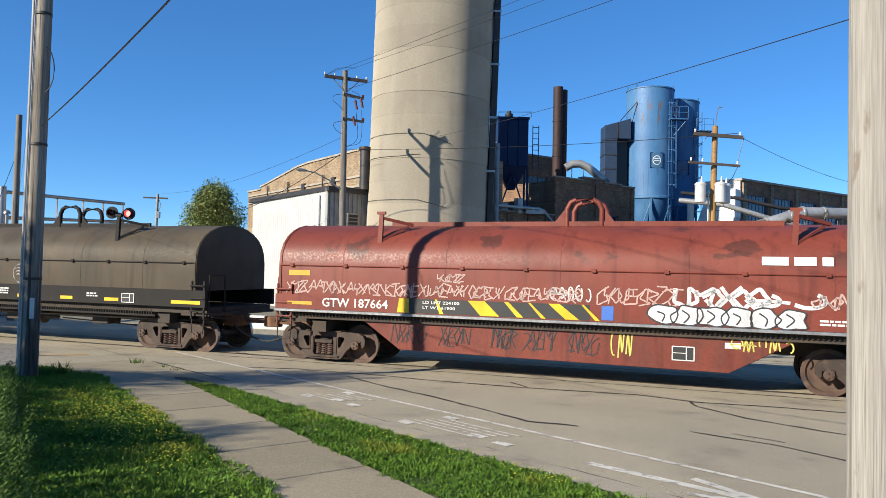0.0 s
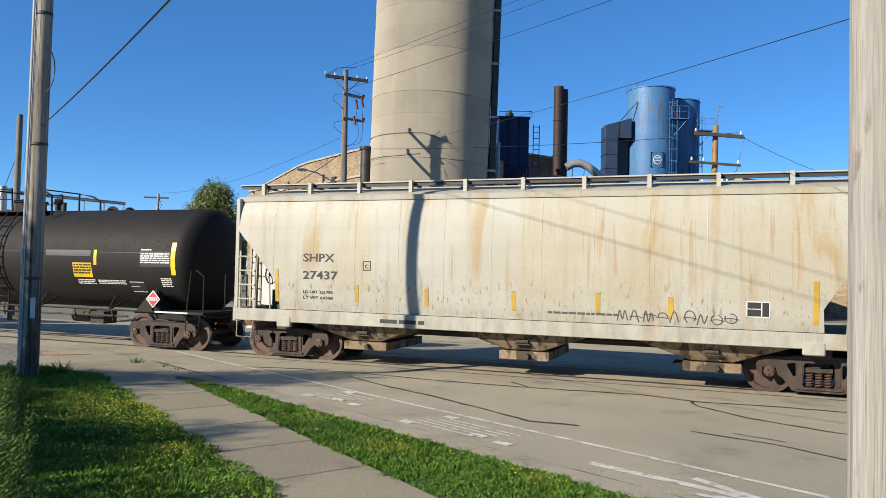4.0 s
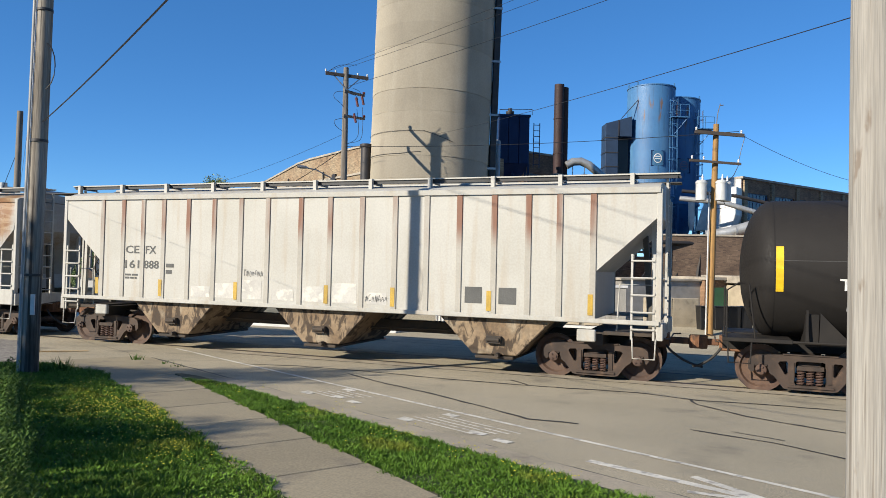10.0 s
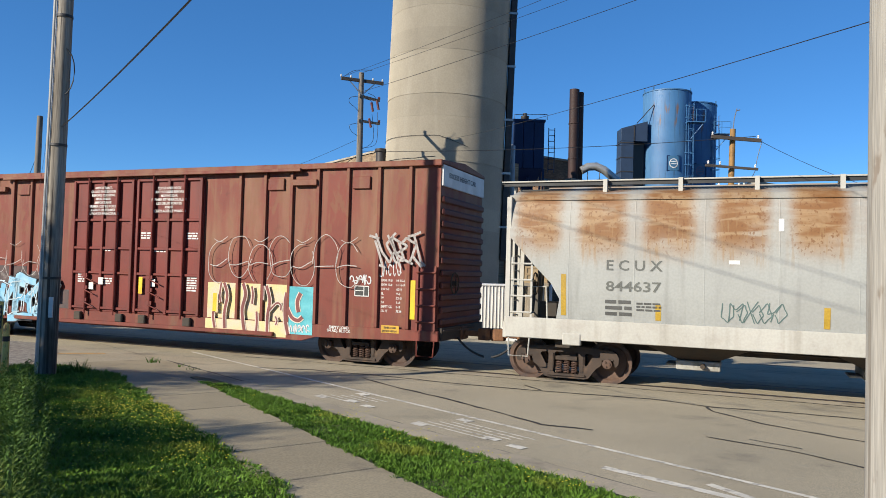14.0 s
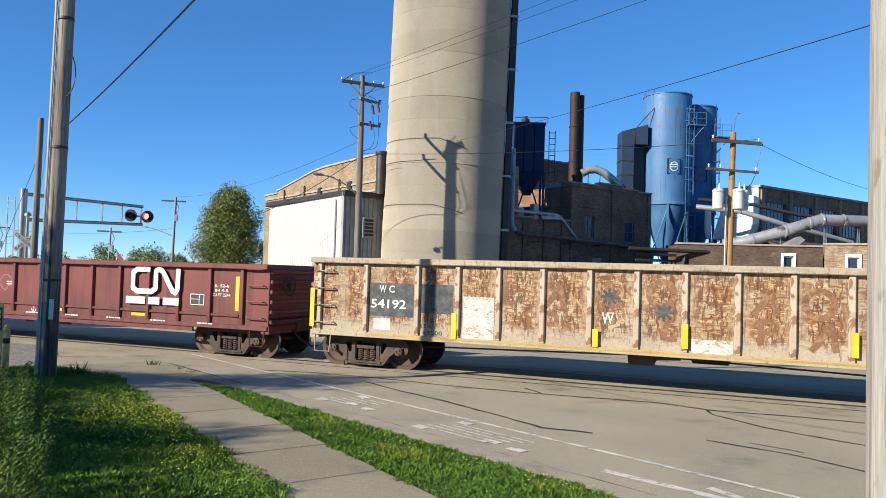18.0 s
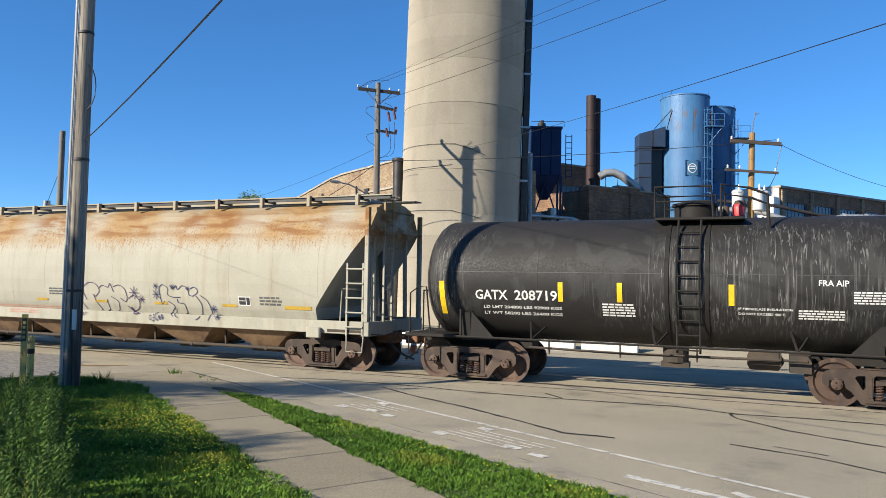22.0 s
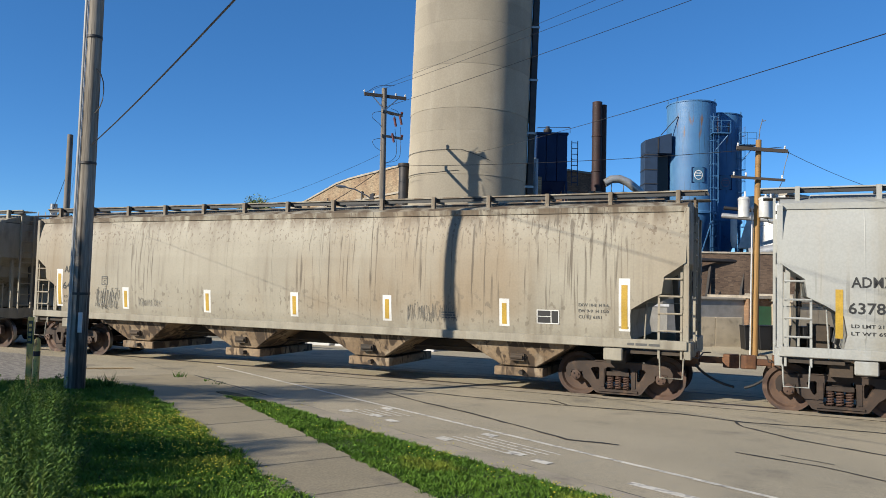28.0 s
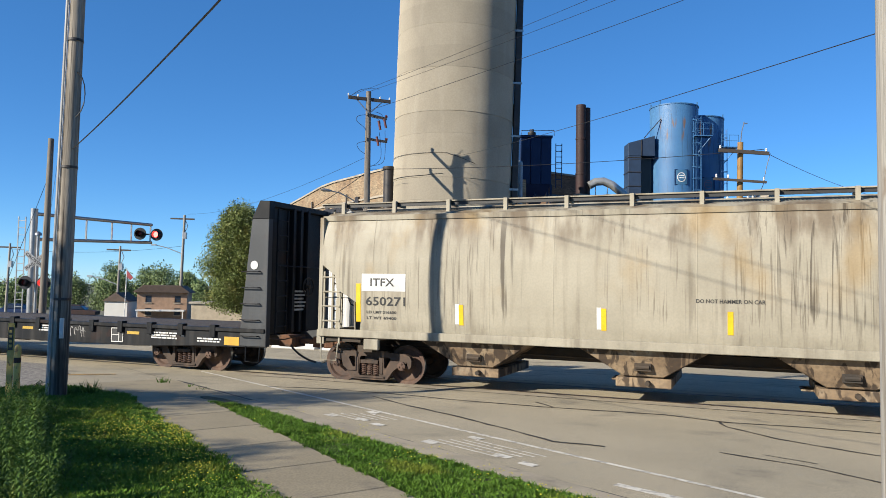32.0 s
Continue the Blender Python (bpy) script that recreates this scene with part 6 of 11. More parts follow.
    for i, (x, y, col, rz) in enumerate(((-23.5, 60, m_white, 10), (-20.2, 58, m_darkmetal, 4), (-30.5, 62, m_stack, 8), (-35.5, 62, m_darkblue, 2), (-38.6, 63, m_galv, 5))):
        car = thing("parked_car", ("parked pale car", "parked dark car", "parked dull red car", "parked dark blue car", "parked silver car")[i] + " on the far street", "car", pose(x * 1.4, y * 1.4, drop(x * 1.4, y * 1.4) - 0.25, 0, 0, rz))
        part("body", Shape().prism([(-2.1, 0.35), (2.1, 0.35), (2.15, 0.8), (1.2, 0.92), (-1.9, 0.95), (-2.15, 0.7)], -0.85, 0.85), col, car, bevel=0.05)
        part("cabin", Shape().prism([(-1.7, 0.955), (0.9, 0.93), (0.35, 1.42), (-1.3, 1.45)], -0.72, 0.72), m_window, car, bevel=0.05)
        part("roof", Shape().prism([(-1.35, 1.45), (0.4, 1.43), (0.2, 1.5), (-1.1, 1.52)], -0.7, 0.7), col, car)
        for wx in (-1.3, 1.3):
            for wy in (-0.8, 0.66):
                part("wheel", Shape().lathe([(0.32, 0), (0.34, 0.03), (0.34, 0.11), (0.32, 0.14)], 14, "y", (wx, wy, 0.34)), m_black, car)
    fl = thing("flag_pole", "thin pole with a small striped flag", "flag", pose(-31.0, 72, drop(-31, 72)))
    part("pole", Shape().tube([(0, 0, 0), (0.1, 0, 5.2)], 0.04, 6), m_white, fl)
    part("flag", Shape().prism([(0.1, 4.4), (0.5, 4.1), (0.75, 4.35), (0.1, 5.1)], -0.02, 0.02), mat_flag, fl)


mat_flag = mat("flag_red", (0.35, 0.06, 0.07), 0.7)


def build_trees():
    tree("maple", "full green and yellowing roadside tree beyond the track", -17.3, 62, 0, 8.6, 6.2, 0.5, m_leaf, 11, 200, 420, 0.17)
    for i, (x, y, h, w) in enumerate(((-50, 112, 6.6, 7), (-41, 108, 6.4, 8), (-45, 112, 6.0, 7), (-57, 112, 4.6, 8), (-62, 110, 4.5, 8), (-36, 104, 5.6, 5), (-67, 108, 4.2, 8), (-31, 112, 5.0, 7), (-54, 106, 5.2, 7), (-47, 105, 5.0, 7), (-38.5, 112, 5.6, 7), (-60, 104, 4.4, 7), (-33, 100, 4.2, 5), (-72, 106, 4.5, 9))):
        tree("far_tree", "distant dark green tree on the skyline", x, y, drop(x, y) - 0.5, h, w, 0.6, m_far_leaf, 30 + i, 44, 150, 0.32, "far trees")
    # trees beside the viewer, outside the view, that throw the dappled shade
    tree("street_tree", "leafy street tree beside the lawn", -18.4, 4.75, 0.45, 8.6, 6.4, 2.6, m_leaf, 51, 88, 125, 0.22, "street trees")
    tree("street_tree", "leafy street tree beside the lawn", -17.6, -1.7, 0.7, 8.2, 5.6, 2.8, m_leaf, 52, 50, 110, 0.22, "street trees")


build_ground()
build_plants()
build_poles()
build_silo()
build_white_building()
build_brickworks()
build_works()
build_crossing()
build_trees()


# ---- the train: every wagon in its own frame, x along the track, y away from the viewer, z over the rail ----
def paint(name, col, col2=None, rough=0.5, streak=None, rust=0.0, zr=None, grime=0.35, extra=(), panels=None, spec=0.3, dents=0.35):
    """Weathered wagon paint: patches, run-down streaks, rust, grime at the foot."""
    coats = []
    if streak:
        coats.append((streak[0], 0.5, 0.72, 2.6, (1.6, 1.0, 0.13), streak[2] if len(streak) > 2 else None, streak[1]))
    if rust:
        coats.append((RUST, 0.56, 0.68, 1.7, (1, 1, 1.1), zr, rust))
        coats.append((DARK_RUST, 0.6, 0.7, 5.0, (1, 1, 0.6), zr, rust * 0.8))
    if grime:
        coats.append((GRIME, 0.38, 0.7, 3.2, (1, 1, 0.35), (0.2, 1.35, 0.25), grime))
    return mat(name, dull(col), rough, col2=dull(col2 or tuple(x * 0.78 for x in col)), scale=0.7, fine=22, fine_amt=0.09, bump=0.06, depth=0.006, layers=[(dull(c[0]), *c[1:]) for c in coats + list(extra)], panels=panels, spec=spec, dents=dents)


p_coil_red = paint("oxide_red_paint", (0.265, 0.06, 0.037), (0.215, 0.049, 0.031), 0.5, ((0.13, 0.028, 0.02), 0.6), 0.0, None, 0.3,
                   [((0.085, 0.03, 0.022), 0.6, 0.64, 0.9, (1, 1, 1.4), (2.6, 3.5, 0.2), 0.75)])
# last layer lightens the hood's upper half, a sheen put into the colour
p_coil_black = paint("brown_black_sheen_paint", (0.108, 0.086, 0.058), (0.082, 0.068, 0.048), 0.55, ((0.05, 0.044, 0.034), 0.55), 0.1, None, 0.3, [((0.145, 0.115, 0.075), 0.42, 0.66, 0.6, (1, 1, 1.6), (2.3, 3.6, 0.3), 0.7)], spec=0.15)
p_black = paint("tank_black_paint", (0.026, 0.0235, 0.022), (0.031, 0.028, 0.026), 0.65, ((0.036, 0.032, 0.029), 0.5), 0.0, None, 0.5, spec=0.15)
p_black_worn = paint("scraped_black_paint", (0.024, 0.0225, 0.022), (0.031, 0.0285, 0.027), 0.6, ((0.032, 0.03, 0.028), 0.5), 0.0, None, 0.4,
                     [((0.16, 0.155, 0.15), 0.5, 0.74, 4.5, (5.0, 1, 0.16), (1.4, 3.6, 0.4), 0.75, 0.4, 0.42), ((0.3, 0.295, 0.28), 0.58, 0.66, 6.0, (4.0, 1, 0.22), (1.6, 3.6, 0.3), 0.6, 1.2, 0.42),
                      ((0.05, 0.049, 0.047), 0.5, 0.56, 1.6, (1, 1, 0.8), (1.6, 3.4, 0.3), 0.7, 0.6)], spec=0.25)
p_cream = paint("cream_hopper_paint", (0.55, 0.53, 0.455), (0.51, 0.48, 0.40), 0.55, ((0.4, 0.29, 0.17), 0.5), 0.0, None, 0.3,
                [((0.50, 0.43, 0.27), 0.44, 0.7, 0.4, (1.3, 1, 0.35), (1.7, 4.4, 0.4), 0.55), ((0.46, 0.29, 0.1), 0.57, 0.7, 1.1, (1.5, 1, 0.3), (2.3, 4.3, 0.4), 0.6, 0.5), ((0.4, 0.22, 0.07), 0.58, 0.66, 5.0, (2.2, 1, 0.12), (2.0, 3.9, 0.4), 0.4, 0.3, 0.5), ((0.3, 0.14, 0.05), 0.6, 0.65, 9.0, (1.6, 1, 0.5), (1.3, 2.1, 0.3), 0.6)])
p_white = paint("white_hopper_paint", (0.62, 0.60, 0.545), (0.57, 0.55, 0.49), 0.5, ((0.5, 0.4, 0.28), 0.4), 0.0, None, 0.2)
p_pale = paint("pale_grey_paint", (0.48, 0.49, 0.465), (0.45, 0.455, 0.43), 0.5, ((0.5, 0.46, 0.38), 0.3), 0.0, None, 0.1, [((0.33, 0.29, 0.205), 0.54, 0.68, 0.55, (1.6, 1, 0.12), None, 0.5), ((0.16, 0.15, 0.12), 0.6, 0.68, 9.0, (1.8, 1, 0.06), (1.4, 2.6, 0.5), 0.5)])
p_ecru = paint("rust_veiled_grey_paint", (0.49, 0.50, 0.475), (0.45, 0.455, 0.43), 0.55, ((0.3, 0.3, 0.28), 0.45), 0.0, None, 0.25,
               [((0.42, 0.25, 0.11), 0.22, 0.52, 1.0, (1.0, 1, 1.0), (2.9, 4.5, 0.4), 0.9), ((0.27, 0.115, 0.035), 0.4, 0.6, 2.2, (0.5, 1, 2.6), (3.1, 4.4, 0.3), 0.9, 0.7),
                ((0.22, 0.09, 0.03), 0.57, 0.63, 20.0, (1.0, 1, 0.7), (2.9, 4.3, 0.3), 0.7), ((0.4, 0.25, 0.12), 0.52, 0.64, 6.0, (2.4, 1, 0.22), (2.7, 3.6, 0.25), 0.6)], (-9.04, 1.391, 0.12))
p_tan = paint("rust_streaked_cream_paint", (0.50, 0.475, 0.385), (0.45, 0.425, 0.34), 0.75, ((0.38, 0.32, 0.22), 0.4), 0.0, None, 0.2,
              [((0.42, 0.24, 0.07), 0.26, 0.56, 1.1, (0.7, 1, 1.1), (3.3, 4.5, 0.22), 0.85), ((0.27, 0.11, 0.025), 0.42, 0.62, 2.2, (0.35, 1, 2.2), (3.45, 4.2, 0.16), 0.9, 0.4),
               ((0.24, 0.1, 0.03), 0.57, 0.62, 22.0, (1.0, 1, 0.8), (3.15, 3.95, 0.25), 0.8), ((0.36, 0.2, 0.08), 0.52, 0.64, 7.0, (2.2, 1, 0.25), (3.0, 3.7, 0.2), 0.55)], (-8.99, 2.88, 0.45))
p_dusty = paint("dusty_cream_paint", (0.45, 0.415, 0.33), (0.39, 0.355, 0.28), 0.6, ((0.25, 0.205, 0.145), 0.45), 0.0, None, 0.3,
                [((0.36, 0.27, 0.17), 0.5, 0.7, 0.28, (1.0, 1, 0.5), (1.6, 4.6, 0.3), 0.75), ((0.15, 0.105, 0.065), 0.4, 0.58, 2.2, (1.3, 1, 0.3), (3.85, 4.7, 0.28), 0.9, 0.4), ((0.11, 0.085, 0.06), 0.55, 0.66, 7.0, (1.8, 1, 0.06), (1.9, 4.5, 0.6), 0.75, 0.5, 0.4),
                 ((0.15, 0.1, 0.065), 0.58, 0.63, 16.0, (1, 1, 0.7), (3.3, 4.6, 0.4), 0.6), ((0.2, 0.17, 0.13), 0.6, 0.64, 9.0, (1, 1, 0.6), (1.4, 2.2, 0.3), 0.6)])
p_dusty2 = paint("stained_cream_paint", (0.50, 0.455, 0.355), (0.43, 0.39, 0.3), 0.6, ((0.22, 0.18, 0.13), 0.5), 0.15, (3.6, 4.6, 0.3), 0.3,
                 [((0.17, 0.12, 0.075), 0.42, 0.64, 2.0, (1.1, 1, 0.3), (3.4, 4.6, 0.4), 0.8), ((0.09, 0.07, 0.05), 0.54, 0.66, 5.0, (1.8, 1, 0.06), (1.7, 4.4, 0.6), 0.85, 0.6, 0.4), ((0.13, 0.1, 0.07), 0.56, 0.66, 11.0, (2.0, 1, 0.05), (1.5, 4.4, 0.6), 0.55, 0.3, 0.7),
                  ((0.42, 0.29, 0.13), 0.5, 0.68, 0.8, (1, 1, 0.6), (2.4, 4.4, 0.4), 0.6)])
p_dark_side = paint("grey_hopper_slope", (0.16, 0.145, 0.12), (0.11, 0.1, 0.085), 0.75)
p_box_red = paint("boxcar_red_paint", (0.26, 0.06, 0.04), (0.21, 0.05, 0.035), 0.65, ((0.30, 0.15, 0.085), 0.65), 0.3, (0.5, 5.2, 0.2), 0.3,
                  [((0.34, 0.19, 0.11), 0.44, 0.7, 0.9, (1.4, 1, 0.28), (2.6, 5.2, 0.6), 0.7), ((0.26, 0.12, 0.06), 0.5, 0.6, 4.0, (1.0, 1, 0.4), (3.2, 5.2, 0.5), 0.5, 0.8)])
p_door_red = paint("door_red_paint", (0.24, 0.042, 0.03), (0.2, 0.036, 0.026), 0.55, ((0.09, 0.02, 0.015), 0.5), 0.2)
p_gon_red = paint("gondola_maroon_paint", (0.24, 0.064, 0.055), (0.19, 0.052, 0.046), 0.5, ((0.085, 0.026, 0.022), 0.65), 0.15, None, 0.35)
p_gon_rust = mat("flaking_cream_rust", (0.43, 0.36, 0.26), 0.75, col2=(0.38, 0.305, 0.215), scale=1.4, fine=26, fine_amt=0.2, bump=0.3, depth=0.01, panels=(-0.05, 1.01, 0.4),
                 layers=[((0.36, 0.2, 0.075), 0.3, 0.55, 1.3, (1, 1, 1.2), (1.25, 2.5, 0.1), 0.85), ((0.22, 0.085, 0.024), 0.44, 0.53, 5.0, (1.3, 1, 0.8), (1.22, 2.52, 0.12), 0.9, 0.7),
                         ((0.52, 0.40, 0.25), 0.54, 0.6, 9.0, (0.6, 1, 1.8), (1.2, 2.6, 0.2), 0.8, 1.2), ((0.1, 0.034, 0.013), 0.52, 0.58, 11.0, (1.7, 1, 0.4), (1.15, 2.6, 0.2), 0.9, 0.8),
                         ((0.13, 0.05, 0.018), 0.54, 0.6, 10.0, (0.35, 1, 1.9), (1.15, 2.6, 0.2), 0.8, 0.5), ((0.2, 0.1, 0.045), 0.6, 0.68, 14.0, (1, 1, 0.4), (0.6, 3.0, 0.1), 0.7)])
p_flat_black = paint("flatcar_black_paint", (0.018, 0.02, 0.024), (0.012, 0.0135, 0.016), 0.5, ((0.09, 0.09, 0.09), 0.4), 0.1, spec=0.15)
# lighter copy of the flatcar black, with the columns' sunlight put into it
p_flat_sunlit = paint("sunlit_bulkhead_black_paint", (0.085, 0.092, 0.1), (0.07, 0.076, 0.083), 0.5, ((0.13, 0.13, 0.13), 0.3), 0.05, spec=0.2)
p_bay = mat("dusty_hopper_bay", (0.31, 0.225, 0.14), 0.85, col2=(0.2, 0.135, 0.08), scale=1.4, fine=14, fine_amt=0.3, bump=0.25,
            layers=[((0.4, 0.34, 0.25), 0.55, 0.72, 2.2, (1, 1, 0.6), None, 0.7), ((0.05, 0.032, 0.02), 0.49, 0.58, 3.2, (1.3, 1, 0.6), None, 0.9, 1.0)])
p_bay_rust = mat("rusty_hopper_bay", (0.27, 0.165, 0.085), 0.85, col2=(0.17, 0.095, 0.05), scale=1.8, fine=16, fine_amt=0.3, bump=0.25,
                 layers=[((0.34, 0.25, 0.15), 0.55, 0.72, 2.6, (1, 1, 0.5), None, 0.6)])
p_bay_pale = mat("pale_hopper_bay", (0.40, 0.39, 0.355), 0.8, col2=(0.25, 0.238, 0.21), scale=1.4, fine=14, fine_amt=0.2, bump=0.2,
                 layers=[((0.14, 0.12, 0.09), 0.54, 0.7, 2.6, (1.5, 1, 0.6), None, 0.8)])
p_under = mat("underframe_grime_and_shade", (0.045, 0.036, 0.028), 0.85, col2=(0.075, 0.052, 0.034), scale=2, fine=18, fine_amt=0.3)
p_truck = mat("truck_steel", (0.075, 0.048, 0.033), 0.8, 0.0, col2=(0.04, 0.026, 0.019), scale=3, fine=30, fine_amt=0.3, bump=0.2, vary=0.3,
              layers=[((0.24, 0.14, 0.08), 0.56, 0.74, 3.5, (1, 1, 1), None, 0.6)])
p_wheel = mat("wheel_rust", (0.125, 0.072, 0.046), 0.75, 0.0, col2=(0.075, 0.04, 0.027), scale=3.0, fine=26, fine_amt=0.25, bump=0.12, vary=0.3,
              layers=[((0.045, 0.03, 0.026), 0.5, 0.62, 2.2, (1, 1, 1), None, 0.85), ((0.24, 0.15, 0.1), 0.6, 0.75, 4.0, (1, 1, 1), None, 0.5)])
p_knuckle = mat("coupler_rust", (0.26, 0.12, 0.055), 0.85, col2=(0.14, 0.06, 0.03), scale=4.0, fine=26, fine_amt=0.3, bump=0.3, vary=0.3, layers=[((0.06, 0.035, 0.025), 0.52, 0.64, 3.0, (1, 1, 1), None, 0.8)])
p_tread = mat("wheel_tread", (0.5, 0.48, 0.45), 0.3, 0.9, fine=40, bump=0)
p_spring = mat("spring_rust", (0.1, 0.055, 0.04), 0.7, 0.2, fine=30)
p_hose = mat("rubber_hose", (0.02, 0.02, 0.02), 0.7, bump=0)
# walkway steel, near black with its underside's shade put into the colour
p_grate = mat("shaded_walkway_steel", (0.045, 0.045, 0.046), 0.6, 0.3, fine=30)
d_white = mat("stencil_white", (0.74, 0.73, 0.70), 0.6, fine=40, fine_amt=0.12, bump=0)
d_black = mat("stencil_black", (0.025, 0.025, 0.025), 0.6, fine=40, fine_amt=0.2, bump=0)
d_pale_print = mat("bleached_stencil", (0.16, 0.165, 0.15), 0.7, fine=30, fine_amt=0.35, bump=0)
d_grey = mat("stencil_faded", (0.1, 0.1, 0.095), 0.7, fine=40, fine_amt=0.25, bump=0)
d_yellow = mat("reflector_yellow", (0.83, 0.53, 0.015), 0.4, fine=30, fine_amt=0.1, bump=0)
d_ochre = mat("faded_reflector", (0.52, 0.33, 0.035), 0.5, fine=30, fine_amt=0.2, bump=0)
d_red = mat("placard_red", (0.55, 0.05, 0.05), 0.5, bump=0)
d_gold = mat("label_gold", (0.65, 0.36, 0.02), 0.5, bump=0)
g_white = mat("spray_white", (0.72, 0.72, 0.72), 0.7, fine=30, fine_amt=0.3, bump=0)
g_pink = mat("spray_pale_pink", (0.62, 0.42, 0.37), 0.7, fine=30, fine_amt=0.3, bump=0)
g_blue = mat("spray_sky_blue", (0.16, 0.42, 0.62), 0.7, scale=2.0, col2=(0.35, 0.55, 0.66), fine=30, bump=0)
g_yellow = mat("spray_cream_yellow", (0.66, 0.54, 0.25), 0.7, scale=2.0, col2=(0.66, 0.5, 0.36), fine=30, bump=0)
g_wine = mat("spray_wine", (0.2, 0.05, 0.045), 0.7, scale=2.0, fine=30, bump=0)
g_rim = mat("spray_pale_edge", (0.66, 0.56, 0.47), 0.7, fine=30, bump=0)
g_teal = mat("spray_teal", (0.06, 0.36, 0.42), 0.7, scale=2.0, col2=(0.15, 0.5, 0.55), fine=30, bump=0)
g_dark = mat("spray_dark", (0.03, 0.03, 0.035), 0.7, bump=0)
g_purple = mat("spray_purple", (0.06, 0.03, 0.1), 0.7, bump=0)
g_slate = mat("spray_dull_teal", (0.12, 0.19, 0.18), 0.7, bump=0)
g_lime = mat("spray_lime", (0.6, 0.55, 0.12), 0.7, bump=0)


def plane(y):
    return lambda z: y


def put_text(parent, text, x0, x1, z0, h, material, surf, name="lettering"):
    """The string between x0 and x1, its foot at z0, lying on the near side."""
    co, fc = letters(text)
    k = (x1 - x0) / co[:, 0].max()
    s = Shape().add([(x0 + x * k, surf(z0 + y * h) - 0.008, z0 + y * h) for x, y, _ in co], fc)
    return part(name, s, material, parent)


def patch(s, x0, x1, z0, z1, surf, out=0.006, n=4):
    """A thin plate that follows the side."""
    zs = [z0 + (z1 - z0) * i / n for i in range(n + 1)]
    s.add([(x, surf(z) - out, z) for z in zs for x in (x0, x1)], [(2 * i, 2 * i + 1, 2 * i + 3, 2 * i + 2) for i in range(n)])
    return s


def bars(parent, x, z, w, rows, h, material, surf, seed=0, name="small_print"):
    """Lines too small to read, as broken bars."""
    rs = random.Random(seed)
    s = Shape()
    for r in range(rows):
        zz, q = z - r * h * 1.7, x
        while q < x + w - h:
            e = min(x + w, q + rs.uniform(1.5, 5) * h)
            patch(s, q, e, zz, zz + h, surf, 0.007, 1)
            q = e + h * 0.6
    return part(name, s, material, parent)


def strip(parent, x, z0, z1, w, surf, material=None, name="reflector"):
    return part(name, patch(Shape(), x - w / 2, x + w / 2, z0, z1, surf, 0.007), material or d_yellow, parent)


def stencil_box(parent, x0, x1, z0, z1, surf):
    b = part("stencil_panel", patch(Shape(), x0, x1, z0, z1, surf, 0.006), d_black, parent, "black panel with a white frame")
    t = 0.02
    s = Shape()
    xm = x0 + (x1 - x0) * 0.62
    for a, b2, c, d in ((x0, x1, z1 - t, z1), (x0, x1, z0, z0 + t), (x0, x0 + t, z0, z1), (x1 - t, x1, z0, z1), (xm, xm + t, z0, z1), (x0, xm, (z0 + z1) / 2, (z0 + z1) / 2 + t * 0.7)):
        patch(s, a, b2, c, d, surf, 0.01, 1)
    part("stencil_frame", s, d_white, b)


def smooth_line(pts, n=5):
    out = []
    for i in range(len(pts) - 1):
        p0, p1, p2, p3 = pts[max(0, i - 1)], pts[i], pts[i + 1], pts[min(len(pts) - 1, i + 2)]
        for k in range(n):
            t = k / n
            out.append(tuple(0.5 * (2 * p1[j] + (p2[j] - p0[j]) * t + (2 * p0[j] - 5 * p1[j] + 4 * p2[j] - p3[j]) * t * t + (3 * p1[j] - p0[j] - 3 * p2[j] + p3[j]) * t ** 3) for j in (0, 1)))
    out.append(pts[-1])
    return out


def stroke(s, pts, w, surf, out=0.008):
    fine = smooth_line(pts)
    v = []
    for i, (x, z) in enumerate(fine):
        a, b = fine[max(0, i - 1)], fine[min(len(fine) - 1, i + 1)]
        d = math.hypot(b[0] - a[0], b[1] - a[1]) or 1
        nx, nz = -(b[1] - a[1]) / d * w / 2, (b[0] - a[0]) / d * w / 2
        v += [(x + nx, surf(z + nz) - out, z + nz), (x - nx, surf(z - nz) - out, z - nz)]
    s.add(v, [(2 * i, 2 * i + 1, 2 * i + 3, 2 * i + 2) for i in range(len(fine) - 1)])


def scrawl(parent, x0, x1, z0, z1, n, w, material, surf, seed, loops=0.4, out=0.008):
    """Spray-can scrawl that spells nothing: n glyph-like strokes."""
    rs = random.Random(seed)
    cw = (x1 - x0) / n
    for i in range(n):
        s = Shape()
        a = x0 + i * cw
        if rs.random() < loops:
            cx, cz, rx, rz = a + cw * 0.5, (z0 + z1) / 2 + rs.uniform(-0.1, 0.1) * (z1 - z0), cw * rs.uniform(0.3, 0.5), (z1 - z0) * rs.uniform(0.28, 0.48)
            q0 = rs.uniform(0, 6.28)
            stroke(s, [(cx + rx * math.cos(q0 + k * 0.7) * (1 - 0.04 * k), cz + rz * math.sin(q0 + k * 0.7)) for k in range(rs.randint(6, 9))], w, surf, out)
        else:
            hi = [z0 + (z1 - z0) * (rs.uniform(0.75, 1) if k % 2 else rs.uniform(0, 0.25)) for k in range(rs.randint(3, 5))]
            stroke(s, [(a + cw * (0.05 + 1.0 * k / len(hi)), z) for k, z in enumerate(hi)], w, surf, out)
        if rs.random() < 0.5:
            zz = z0 + (z1 - z0) * rs.uniform(0.35, 0.7)
            stroke(s, [(a, zz), (a + cw * 0.5, zz + 0.05 * (z1 - z0)), (a + cw * 1.05, zz - 0.05 * (z1 - z0))], w * 0.8, surf, out)
        part("graffiti", s, material, parent)


